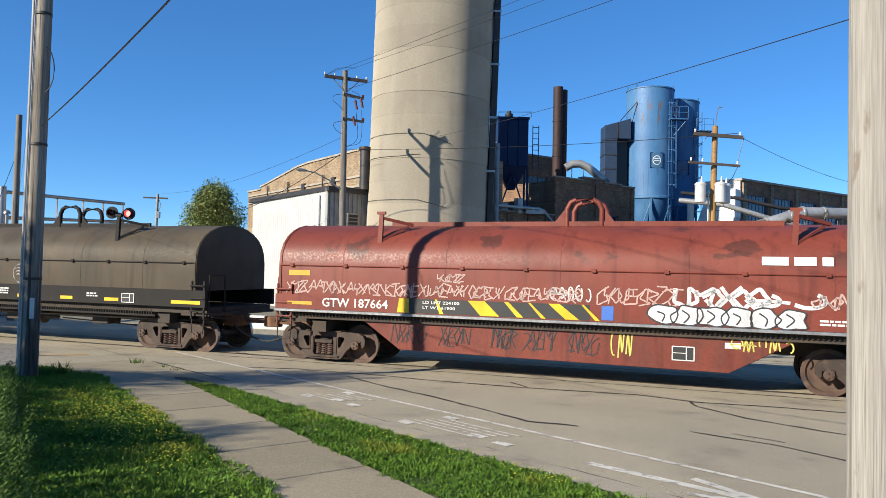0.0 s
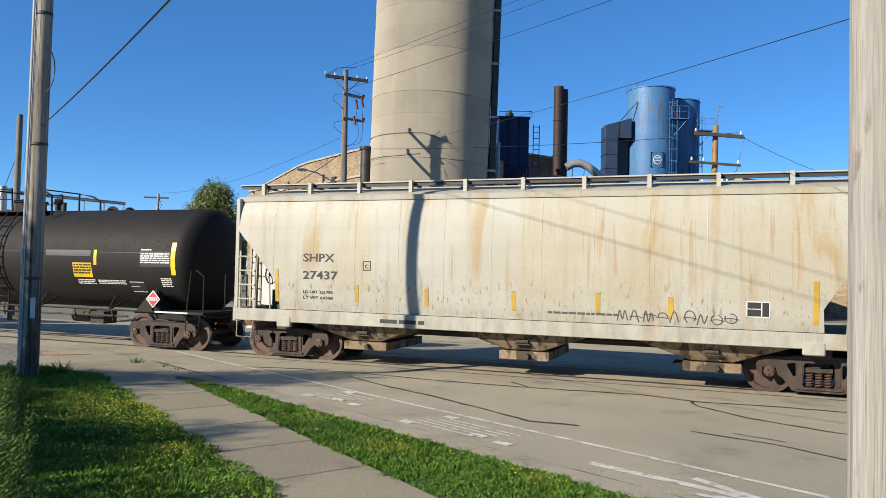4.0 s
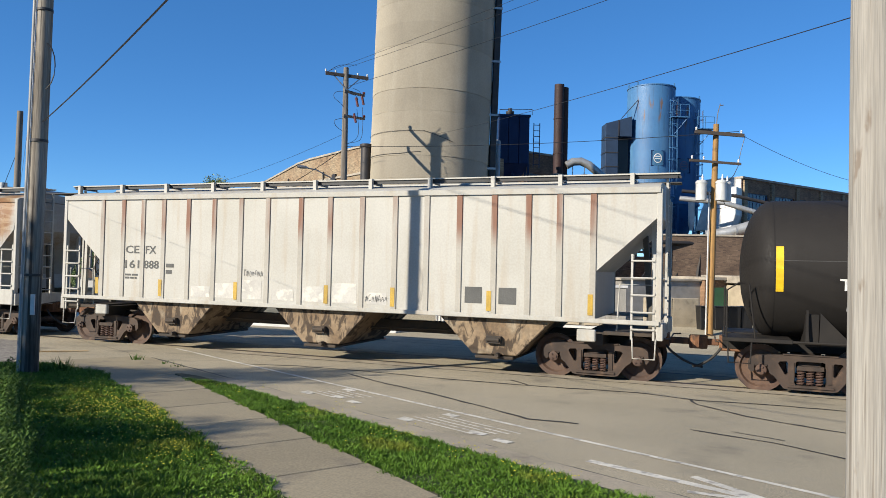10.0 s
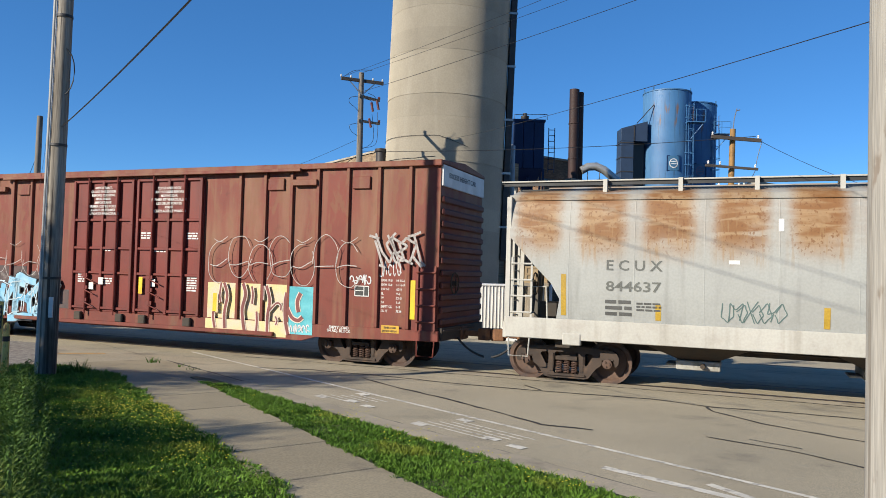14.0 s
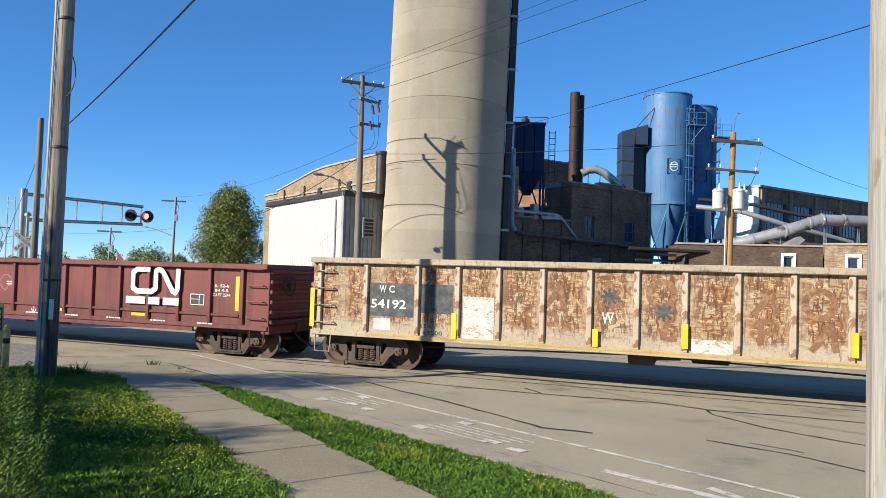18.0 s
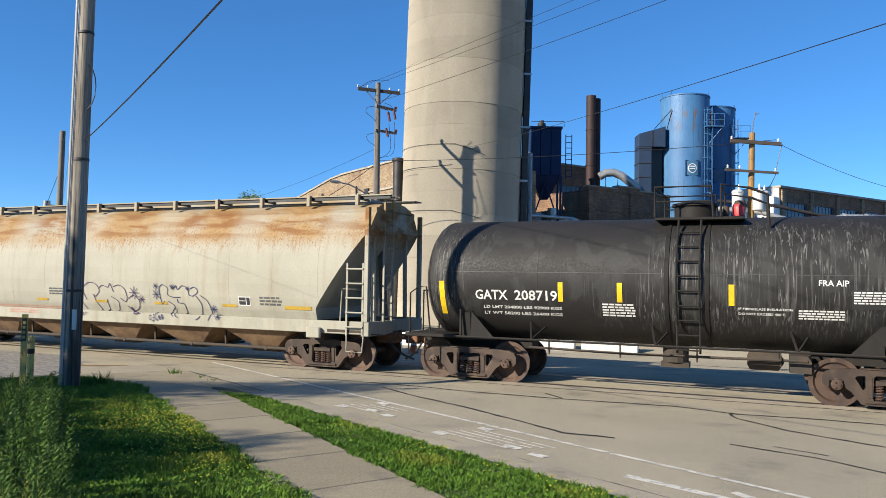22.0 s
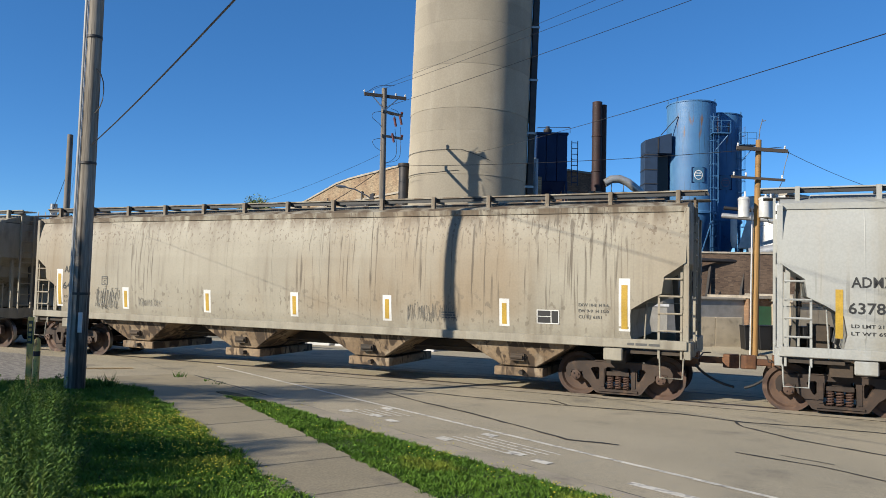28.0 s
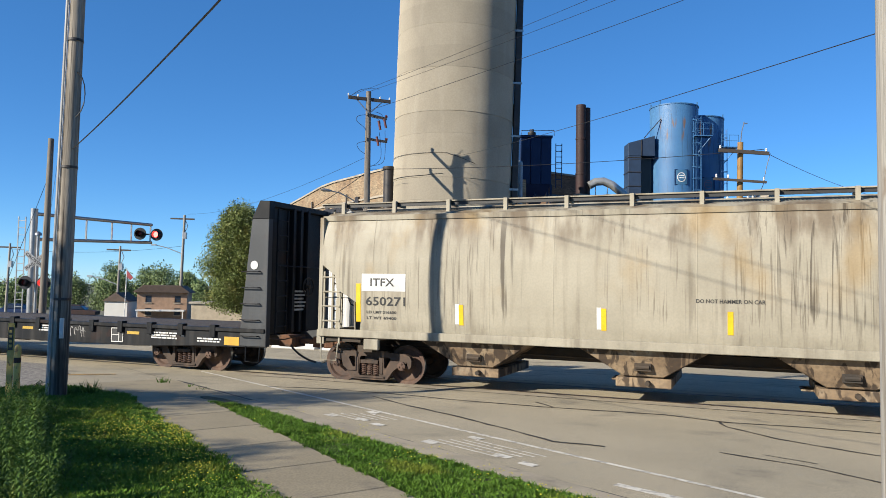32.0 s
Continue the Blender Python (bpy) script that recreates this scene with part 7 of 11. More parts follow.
MARKS = ("02 26 42,13 33", "06 00,06 44 03,03 40", "46 06 00 40,03 33", "00 26 40", "00 06 40 46", "06 03 23 46,23 20", "46 26 03 40 00", "03 26 43 20 03", "06 46 00 40", "00 06 24 46 40",
         "46 14 03 10 41 44", "06 02 20 42 46", "06 40,46 00", "26 20,06 46,10 30", "05 26 44 22 00,22 40")


def tag(parent, x0, x1, z0, z1, n, w, material, surf, seed, out=0.008, slant=0.12, back=None):
    """Angular spray marks that spell nothing."""
    rs = random.Random(seed)
    n = int(n * 1.7)
    cw, h = (x1 - x0) / n, z1 - z0
    for i in range(n):
        s, shade = Shape(), Shape()
        lift, tall = rs.uniform(-0.06, 0.06) * h, rs.uniform(0.86, 1.08)
        for line in rs.choice(MARKS).split(","):
            pts = []
            for q in line.split():
                u, v = int(q[0]) / 4, int(q[1]) / 6 * tall
                pts.append((x0 + cw * (i - 0.25 + 1.5 * u + rs.uniform(-0.15, 0.15)) + slant * v * h, z0 + lift + v * h * 0.94 + rs.uniform(-0.09, 0.09) * h))
            path = pts[:1]
            for p, q in zip(pts, pts[1:]):
                path += [((p[0] + q[0]) / 2 + rs.uniform(-0.03, 0.03) * cw, (p[1] + q[1]) / 2 + rs.uniform(-0.02, 0.02) * h), q]
            stroke(s, path, w, surf, out)
            if back:
                stroke(shade, path, w + 0.07, surf, out - 0.003)
        if back:
            part("graffiti_shade", shade, back, parent)
        part("graffiti", s, material, parent)


def throw_up(parent, x0, x1, z0, z1, n, w, material, surf, seed):
    """Wide overlapping bulges drawn as thin outlines."""
    rs = random.Random(seed)
    cw, cz, h = (x1 - x0) / n, (z0 + z1) / 2, (z1 - z0) / 2
    for i in range(n):
        s = Shape()
        cx = x0 + (i + 0.5) * cw
        a0 = rs.uniform(0, 6.28)
        up = h * (0.5 if i % 2 else -0.05)
        ring = [(cx + cw * 0.56 * math.cos(a0 + k * 0.63) * rs.uniform(0.92, 1.08), cz + up * 0.5 + h * rs.uniform(0.72, 0.85) * math.sin(a0 + k * 0.63)) for k in range(rs.randint(7, 10))]
        stroke(s, ring, w, surf)
        stroke(s, [(cx - cw * 0.45, cz - h * 0.1), (cx - cw * 0.1, cz + h * rs.uniform(-0.2, 0.2)), (cx + cw * 0.4, cz + h * rs.uniform(-0.1, 0.25))], w * 1.3, surf)
        if i % 2 == 0:
            stroke(s, [(cx - cw * 0.3, z1 - h * 0.1), (cx, z1 - h * 0.2), (cx + cw * 0.4, z1)], w, surf)
        part("graffiti", s, material, parent, "thin sprayed outline")


def blob_letters(parent, x0, x1, z0, z1, n, fill, line, surf, seed, lw=0.035):
    """Filled bulging shapes with outlines, like sprayed block forms."""
    rs = random.Random(seed)
    f, o = Shape(), Shape()
    cw = (x1 - x0) / n
    for i in range(n):
        cx, cz = x0 + (i + 0.5) * cw, (z0 + z1) / 2 + rs.uniform(-0.08, 0.08) * (z1 - z0)
        pts = []
        for k in range(10):
            a = 2 * math.pi * k / 10
            q = rs.uniform(0.72, 1.12)
            pts.append((cx + cw * 0.62 * q * math.cos(a), min(z1, max(z0, cz + (z1 - z0) * 0.5 * q * math.sin(a) * 1.15))))
        ring = smooth_line(pts + [pts[0]], 3)
        f.add([(x, surf(z) - 0.008 - 0.0006 * i, z) for x, z in ring], [tuple(range(len(ring)))])
        stroke(o, pts + [pts[0]], lw, surf, 0.013)
        stroke(o, [(cx - cw * 0.2, cz + (z1 - z0) * rs.uniform(0.1, 0.3)), (cx + cw * 0.1, cz), (cx + cw * rs.uniform(-0.2, 0.2), cz - (z1 - z0) * 0.35)], lw, surf, 0.013)
    a = part("graffiti_fill", f, fill, parent, "sprayed colour shapes")
    part("graffiti_outline", o, line, parent)
    return a


# ---- running gear, built once ----
BASE = 0.91


def wheelset_mesh():
    s = Shape()
    for side in (-1, 1):
        y = side * 0.75
        prof = [(0.08, -0.10), (0.14, -0.10), (0.15, -0.05), (0.2, -0.035), (0.36, -0.02), (0.40, -0.062), (0.425, -0.064), (0.455, -0.066), (0.458, 0.03), (0.462, 0.05), (0.487, 0.058), (0.487, 0.075), (0.40, 0.07), (0.36, 0.02), (0.2, 0.01), (0.14, 0.06), (0.08, 0.07)]
        s.lathe([(r, h * side * -1 * -1 if side < 0 else -h) for r, h in prof], 36, "y", (0, y, 0))
        # bearing end cap, turned to the outside, with three bolts
        o = side * 1.17
        s.lathe([(0.085, 0.85 * side), (0.085, 1.12 * side), (0.105, 1.12 * side), (0.105, 1.17 * side), (0.06, 1.18 * side)], 16, "y")
        for k in range(3):
            a = k * 2.094
            s.lathe([(0.02, 1.175 * side), (0.02, 1.205 * side)], 6, "y", (0.055 * math.cos(a), 0, 0.055 * math.sin(a)))
    s.tube([(0, -0.7, 0), (0, 0.7, 0)], 0.085, 14)
    me = mesh_of("wheelset", s, p_wheel, smooth=35)
    me.materials.append(p_tread)        # rims polished by the rail
    for f in me.polygons:
        if len(f.vertices) == 4 and min(math.hypot(me.vertices[k].co.x, me.vertices[k].co.z) for k in f.vertices) > 0.41:
            f.material_index = 1
    return me


def plate_with_holes(loops, y0, y1):
    """A flat casting: the first loop of (x, z) is its outline, the others its openings."""
    bm = bmesh.new()
    edges = []
    for loop in loops:
        vs = [bm.verts.new((x, y0, z)) for x, z in loop]
        edges += [bm.edges.new((vs[k], vs[(k + 1) % len(vs)])) for k in range(len(vs))]
    faces = [g for g in bmesh.ops.triangle_fill(bm, use_beauty=True, edges=edges)["geom"] if isinstance(g, bmesh.types.BMFace)]
    out = bmesh.ops.extrude_face_region(bm, geom=faces, use_keep_orig=True)
    for g in out["geom"]:
        if isinstance(g, bmesh.types.BMVert):
            g.co.y = y1
    bm.verts.index_update()
    s = Shape().add([v.co[:] for v in bm.verts], [tuple(v.index for v in f.verts) for f in bm.faces])
    bm.free()
    return s


def side_frame_mesh(side):
    """Cast side frame with triangular windows, spring pocket and pedestals."""
    y0, y1 = (side * 1.02 - 0.075, side * 1.02 + 0.075)
    b = BASE
    half = [(0.45, 0.745), (b - 0.2, 0.735), (b + 0.08, 0.715), (b + 0.19, 0.665), (b + 0.24, 0.57), (b + 0.235, 0.43), (b + 0.18, 0.36), (b + 0.13, 0.39), (b + 0.125, 0.53), (b - 0.125, 0.53), (b - 0.13, 0.40), (b - 0.17, 0.355), (0.66, 0.30), (0.49, 0.075), (0.4, 0.055)]
    outline = half + [(-x, z) for x, z in reversed(half)]
    eye = [(0.405, 0.585), (0.43, 0.62), (0.56, 0.61), (0.59, 0.57), (0.47, 0.36), (0.43, 0.345), (0.405, 0.375)]
    pocket = [(-0.27, 0.15), (0.27, 0.15), (0.29, 0.2), (0.27, 0.6), (0.23, 0.63), (-0.23, 0.63), (-0.27, 0.6), (-0.29, 0.2)]
    s = plate_with_holes([outline, eye, [(-x, z) for x, z in eye], pocket], y0, y1)
    s.box(-0.5, 0.5, y0 - 0.025, y1 + 0.025, 0.747, 0.765)
    s.box(-0.42, 0.42, y0 - 0.035, y1 + 0.035, 0.105, 0.147)
    s.box(-0.24, 0.24, side * 1.02 - 0.095, side * 1.02 + 0.095, 0.455, 0.535)
    for k in (-1, 1):
        s.box(*sorted((k * (b - 0.12), k * (b + 0.12))), y0 - 0.02, y1 + 0.02, 0.5, 0.527)
        s.box(*sorted((k * 0.3, k * 0.375)), y0 - 0.018, y1 + 0.018, 0.2, 0.6)
    return mesh_of("side_frame", s, p_truck)


def spring_mesh(side):
    pts = [(0.06 * math.cos(k * 0.8), side * 1.03 + 0.06 * math.sin(k * 0.8), 0.155 + 0.0066 * k) for k in range(47)]
    return mesh_of("spring", Shape().tube(pts, 0.019, 5), p_spring, smooth=60)


def bolster_mesh():
    s = Shape().prism([(-0.2, 0.42), (0.2, 0.42), (0.22, 0.66), (0.1, 0.74), (-0.1, 0.74), (-0.22, 0.66)], -0.95, 0.95)
    for k in (-1, 1):
        s.box(k * 0.5 - 0.06, k * 0.5 + 0.06, -0.7, 0.7, 0.30, 0.42)
        for y in (-0.75, 0.75):
            s.prism([(k * 0.40, 0.3), (k * 0.44, 0.3), (k * 0.46, 0.62), (k * 0.42, 0.62)], y - 0.08, y + 0.08)
    return mesh_of("truck", s, p_truck, bevel=0.02)


GEAR = dict(ws=wheelset_mesh(), bol=bolster_mesh(), f0=side_frame_mesh(-1), f1=side_frame_mesh(1), s0=spring_mesh(-1), s1=spring_mesh(1))
WHEELS = []     # (wagon key, wheelset, place along the wagon, place on its truck)


def truck(car, key, x):
    t = placed("truck", GEAR["bol"], car, pose(x, 0, 0.03))
    for k in (0, 1):
        placed("side_frame", GEAR["f%d" % k], t, pose(0, 0, 0))
        for dx in (-0.17, 0.0, 0.17):
            placed("spring", GEAR["s%d" % k], t, pose(dx, 0, 0))
    for b in (-BASE, BASE):
        w = placed("wheelset", GEAR["ws"], t, pose(b, 0, 0.432))
        WHEELS.append((key, w, x + b, b))
    return t


def coupler(car, x, reach, sgn):
    """Draft gear, shank and knuckle, with an air hose beside it."""
    s = Shape()
    s.box(*sorted((x - 0.5 * sgn, x + 0.06 * sgn)), -0.24, 0.24, 0.70, 1.02)
    s.box(*sorted((x + 0.06 * sgn, x + (reach - 0.16) * sgn)), -0.075, 0.075, 0.79, 0.93)
    e = x + reach * sgn
    s.prism([(e - 0.24 * sgn, -0.11), (e - 0.02 * sgn, -0.17), (e + 0.1 * sgn, -0.10), (e + 0.03 * sgn, 0.0), (e + 0.1 * sgn, 0.12), (e - 0.02 * sgn, 0.17), (e - 0.24 * sgn, 0.11)], 0.71, 1.0, "z")
    c = part("coupler", s, p_knuckle, car, "rusty knuckle coupler", bevel=0.02)
    part("uncoupling_lever", Shape().tube([(x + 0.05 * sgn, -1.45, 1.0), (x + 0.12 * sgn, -0.9, 0.95), (x + 0.16 * sgn, -0.2, 1.02), (x + 0.3 * sgn, -0.05, 1.02)], 0.016, 5), p_truck, c)
    part("air_hose", Shape().tube(smooth_hose(x, e, sgn), 0.028, 7), p_hose, c, "black rubber air hose", smooth=60)


def smooth_hose(x, e, sgn):
    p = [(x + 0.02 * sgn, -0.42, 0.78), (x + 0.12 * sgn, -0.42, 0.6), (x + (abs(e - x) * 0.6) * sgn, -0.36, 0.38), (e, -0.3, 0.33)]
    out = []
    for i in range(13):
        t = i / 12
        q = [(1 - t) ** 3, 3 * t * (1 - t) ** 2, 3 * t * t * (1 - t), t ** 3]
        out.append(tuple(sum(q[j] * p[j][k] for j in range(4)) for k in range(3)))
    return out


def ladder_part(car, x0, x1, y, z0, z1, n, material, name="ladder", r=0.022):
    s = Shape()
    s.beam((x0, y, z0), (x0, y, z1), 0.045, 0.03, (0, 1, 0)).beam((x1, y, z0), (x1, y, z1), 0.045, 0.03, (0, 1, 0))
    ld = part(name, s, material, car)
    for i in range(n):
        z = z0 + (z1 - z0) * (i + 0.6) / n
        part("rung", Shape().tube([(x0 - 0.02, y - 0.03, z), (x1 + 0.02, y - 0.03, z)], r, 6), material, ld)
    return ld


def grab(car, x0, x1, y, z, material):
    return part("grab_iron", Shape().tube([(x0, y + 0.04, z), (x0, y - 0.06, z), (x1, y - 0.06, z), (x1, y + 0.04, z)], 0.016, 6), material, car)


def stirrup(car, x0, x1, y, z, material):
    return part("stirrup", Shape().tube([(x0, y, z), (x0 + 0.02, y - 0.03, z - 0.42), (x1 - 0.02, y - 0.03, z - 0.42), (x1, y, z)], 0.018, 6), material, car)


def brake_wheel(car, x, y, z, material):
    s = Shape().tube([(x, y + 0.26 * math.cos(k * 0.524), z + 0.26 * math.sin(k * 0.524)) for k in range(13)], 0.018, 6)
    for k in range(5):
        a = k * 1.2566
        s.tube([(x, y, z), (x, y + 0.25 * math.cos(a), z + 0.25 * math.sin(a))], 0.012, 5)
    return part("brake_wheel", s.lathe([(0.06, x - 0.05), (0.06, x + 0.05)], 10, "x", (0, y, z)), material, car, smooth=50)


def underbody(car, a, b, trucks, rods=True):
    """Centre sill, brake gear and rods."""
    part("centre_sill", Shape().box(a + 0.3, b - 0.3, -0.2, 0.2, 0.72, 1.0), p_under, car)
    for x in trucks:
        part("bolster_beam", Shape().prism([(x - 0.2, 0.78), (x + 0.2, 0.78), (x + 0.2, 1.05), (x - 0.2, 1.05)], -1.35, 1.35), p_under, car)
    if rods:
        m = (trucks[0] + trucks[1]) / 2
        part("brake_cylinder", Shape().lathe([(0.16, m - 0.3), (0.2, m - 0.28), (0.2, m + 0.25), (0.08, m + 0.3), (0.05, m + 0.8)], 14, "x", (0, -0.75, 0.72)), p_under, car, smooth=50)
        part("air_reservoir", Shape().lathe([(0.05, m + 0.9), (0.2, m + 0.97), (0.2, m + 1.75), (0.05, m + 1.82)], 14, "x", (0, 0.55, 0.7)), p_under, car, smooth=50)
        part("brake_rod", Shape().tube([(trucks[0] + 0.9, -0.45, 0.55), (m - 0.3, -0.7, 0.72)], 0.02, 5).tube([(m + 0.8, -0.6, 0.7), (trucks[1] - 0.9, -0.45, 0.55)], 0.02, 5), p_under, car)
        part("train_pipe", Shape().tube([(a + 0.2, -0.95, 0.86), (trucks[0] + 1.3, -1.05, 0.84), (m, -1.05, 0.82), (trucks[1] - 1.3, -1.05, 0.84), (b - 0.2, -0.95, 0.86)], 0.025, 5), p_under, car)


# ---- wagons ----
SPOT = {}       # wagon key: (object, place of its middle along the train)
ENDS = {}


def wagon(key, name, label, centre, ends, trucks, reach):
    car = thing(name, label, "freight car")
    SPOT[key], ENDS[key] = (car, centre), ends
    for x in trucks:
        truck(car, key, x)
    coupler(car, ends[0], reach[0], -1)
    coupler(car, ends[1], reach[1], 1)
    return car


def curve_at(pairs, z):
    for (z0, a), (z1, b) in zip(pairs, pairs[1:]):
        if z <= z1:
            return a + (b - a) * max(0, (z - z0)) / (z1 - z0)
    return pairs[-1][1]


def hopper(key, label, centre, ends, trucks, reach, skin, cut, bays, bay_half, gate_h, brackets, ribs=(), bulge=True, bay_mat=None, sill=(1.08, 1.32), foot=1.30, top=4.08, gate_mat=None, sill_mat=None, long_gate=True, bay_y=0.75, foot_half=0.42, gate_t=0.2, flank=None, sill_y=1.5):
    """A covered hopper. cut: (z, how far the end is cut back), from the foot to the eaves."""
    car = wagon(key, "covered_hopper", label, centre, ends, trucks, reach)
    x0, x1 = ends[0] + 0.06, ends[1] - 0.06
    if bulge:
        prof = [(foot, 1.50), (foot + 0.25, 1.545), (2.0, 1.585), (2.5, 1.60), (3.0, 1.59), (3.4, 1.56), (3.7, 1.52), (3.9, 1.475), (top, 1.42)]
    else:
        prof = [(foot, 1.54), (2.5, 1.54), (top, 1.54)]
    prof = flank or prof
    zs = sorted(set([foot + (top - foot) * i / 16 for i in range(17)] + [z for z, _ in cut if foot < z < top] + [p[0] for p in prof]))
    nx = 26
    rings = []
    for z in zs:
        w, c = curve_at(prof, z), curve_at(cut, z)
        a, b = x0 + c, x1 - c
        xs = [a + (b - a) * i / nx for i in range(nx + 1)]
        rings.append([(x, -w, z) for x in xs] + [(x, w, z) for x in reversed(xs)])
    part("body", Shape().rings(rings), skin, car, smooth=28)
    surf = lambda z: -curve_at(prof, z)
    # eave fascia and arched roof
    for sd in (-1, 1):
        ev = Shape().prism([(sd * (curve_at(prof, top) + 0.05), top - 0.06), (sd * (curve_at(prof, top) + 0.06), top + 0.06), (sd * (curve_at(prof, top) - 0.1), top + 0.08), (sd * (curve_at(prof, top) - 0.1), top - 0.06)], x0, x1, "x")
        part("eave", ev, skin, car)
    wt = (curve_at(prof, top) - 0.02) / 1.4
    rf = [(y * wt, top + z) for y, z in ((-1.40, 0.02), (-1.2, 0.13), (-0.8, 0.22), (-0.3, 0.26), (0.3, 0.26), (0.8, 0.22), (1.2, 0.13), (1.40, 0.02))]
    part("roof", Shape().prism(rf, x0 + 0.02, x1 - 0.02, "x"), skin, car, smooth=40)
    # weld seams or outside ribs
    if ribs:
        for x in ribs:
            zb = foot
            while zb < top - 0.3 and not (x0 + curve_at(cut, zb) + 0.03 < x < x1 - curve_at(cut, zb) - 0.03):
                zb += 0.05
            for sd in (-1, 1):
                s = Shape().prism([(x - 0.07, zb), (x + 0.07, zb), (x + 0.07, top - 0.05), (x - 0.07, top - 0.05)], *sorted((sd * 1.538, sd * 1.566)))
                part("side_post", s, p_rib, car, bevel=0.01)
    else:
        n = 13
        for i in range(1, n):
            x = x0 + (x1 - x0) * i / n
            s = Shape()
            zz = [z for z in zs if x0 + curve_at(cut, z) + 0.05 < x < x1 - curve_at(cut, z) - 0.05]
            for a, b in zip(zz, zz[1:]):
                s.add([(x - 0.012, surf(a) - 0.0012, a), (x, surf(a) - 0.004, a), (x + 0.012, surf(a) - 0.0012, a), (x - 0.012, surf(b) - 0.0012, b), (x, surf(b) - 0.004, b), (x + 0.012, surf(b) - 0.0012, b)], [(0, 1, 4, 3), (1, 2, 5, 4)])
            part("weld_seam", s, skin, car)
    # side sills, end platforms, corner posts
    sm = sill_mat or skin
    for sd in (-1, 1):
        part("side_sill", Shape().box(ends[0] + 0.05, ends[1] - 0.05, *sorted((sd * sill_y, sd * (sill_y + 0.1))), sill[0], sill[1]), sm, car, bevel=0.012)
    for e, sg in ((ends[0], 1), (ends[1], -1)):
        part("end_platform", Shape().box(*sorted((e, e + sg * 1.2)), -1.49, 1.49, 1.02, 1.09), p_under, car)
        part("end_sill", Shape().box(*sorted((e - 0.02 * sg, e + sg * 0.12)), -1.55, 1.55, 0.95, 1.3), sm, car, bevel=0.01)
        for sd in (-1, 1):
            part("corner_post", Shape().box(*sorted((e + 0.02 * sg, e + sg * 0.13)), *sorted((sd * 1.44, sd * 1.56)), 1.3, top + 0.02), sm, car, bevel=0.008)
        for y in (-0.9, 0.9):
            part("end_brace", Shape().beam((e + sg * 0.2, y, 1.1), (e + sg * 0.25, y, top - 0.3), 0.09), sm, car)
        ladder_part(car, *sorted((e + sg * 0.17, e + sg * 0.62)), -1.53, 0.95, 2.75, 5, sm)
        s = Shape().beam((e - sg * 0.02, -0.35, 1.1), (e - sg * 0.02, -0.35, top + 0.3), 0.05).beam((e - sg * 0.02, -0.8, 1.1), (e - sg * 0.02, -0.8, top + 0.3), 0.05)
        lad = part("end_ladder", s, sm, car)
        for i in range(9):
            part("rung", Shape().tube([(e - sg * 0.03, -0.8, 1.4 + 0.35 * i), (e - sg * 0.03, -0.35, 1.4 + 0.35 * i)], 0.018, 5), sm, lad)
        stirrup(car, *sorted((e + sg * 0.12, e + sg * 0.6)), -1.55, 0.98, sm)
        part("handrail", Shape().tube([(e + sg * 0.05, -1.3, 1.1), (e + sg * 0.05, -1.3, 2.1), (e + sg * 0.9, -1.3, 2.1), (e + sg * 0.95, -1.3, 1.1)], 0.02, 6), sm, car)
        part("jacking_pad", Shape().box(*sorted((e + sg * 1.35, e + sg * 1.75)), -1.62, -1.5, 0.86, 1.12), sm, car, bevel=0.02)
        part("slope_stiffener", Shape().beam((e + sg * 0.35, 0, 1.1), (e + sg * 0.5, 0, 3.2), 0.2, 0.12), p_dark_side, car)
    brake_wheel(car, ends[0] + 0.45, -0.55, 2.15, p_under)
    part("brake_valve", Shape().box(ends[0] + 0.6, ends[0] + 1.0, -0.7, -0.25, 1.2, 1.75).lathe([(0.15, ends[0] + 0.5), (0.15, ends[0] + 1.1)], 10, "x", (0, 0.4, 1.3)), p_under, car)
    # roof walk with its brackets, and the hatch trough
    gr = Shape()
    n = int((x1 - x0 + 0.7) / 0.075)
    for i in range(n):
        x = x0 - 0.35 + i * 0.075
        gr.add([(x, -0.96, 4.47), (x + 0.03, -0.96, 4.47), (x + 0.03, -0.5, 4.47), (x, -0.5, 4.47), (x, -0.96, 4.495), (x + 0.03, -0.96, 4.495), (x + 0.03, -0.5, 4.495), (x, -0.5, 4.495)],
               [(4, 5, 6, 7), (0, 1, 5, 4), (3, 2, 1, 0)])
    for y in (-0.95, -0.8, -0.65, -0.5):
        gr.box(x0 - 0.35, x1 + 0.35, y - 0.006, y + 0.006, 4.455, 4.497)
    wkw = part("roof_walk", gr, p_grate, car, "open steel grating walkway")
    part("far_roof_walk", Shape().box(x0 - 0.3, x1 + 0.3, 0.5, 0.95, 4.47, 4.495), p_grate, car)
    # dark strip added along the edge in place of the grating's shade
    part("grating_side", Shape().box(x0 - 0.3, x1 + 0.3, -0.962, -0.955, 4.405, 4.485), p_grate, wkw, "added dark strip for the grating's shaded underside")
    part("walk_rail", Shape().box(x0 - 0.35, x1 + 0.35, -1.0, -0.965, 4.49, 4.52), sm, wkw)
    br = mesh_of("walk_bracket", Shape().box(-0.045, 0.045, -1.1, -1.0, top + 0.13, 4.52).box(-0.03, 0.03, -1.0, -0.45, 4.40, 4.452), sm)
    for x in brackets:
        placed("walk_bracket", br, wkw, pose(x, 0, 0))
    part("hatch_trough", Shape().prism([(-0.38, top + 0.24), (-0.32, top + 0.36), (0.32, top + 0.36), (0.38, top + 0.24)], x0 + 0.6, x1 - 0.6, "x"), skin, car, bevel=0.02)
    # discharge bays
    bm_, gm = bay_mat or p_bay, gate_mat or bay_mat or p_bay
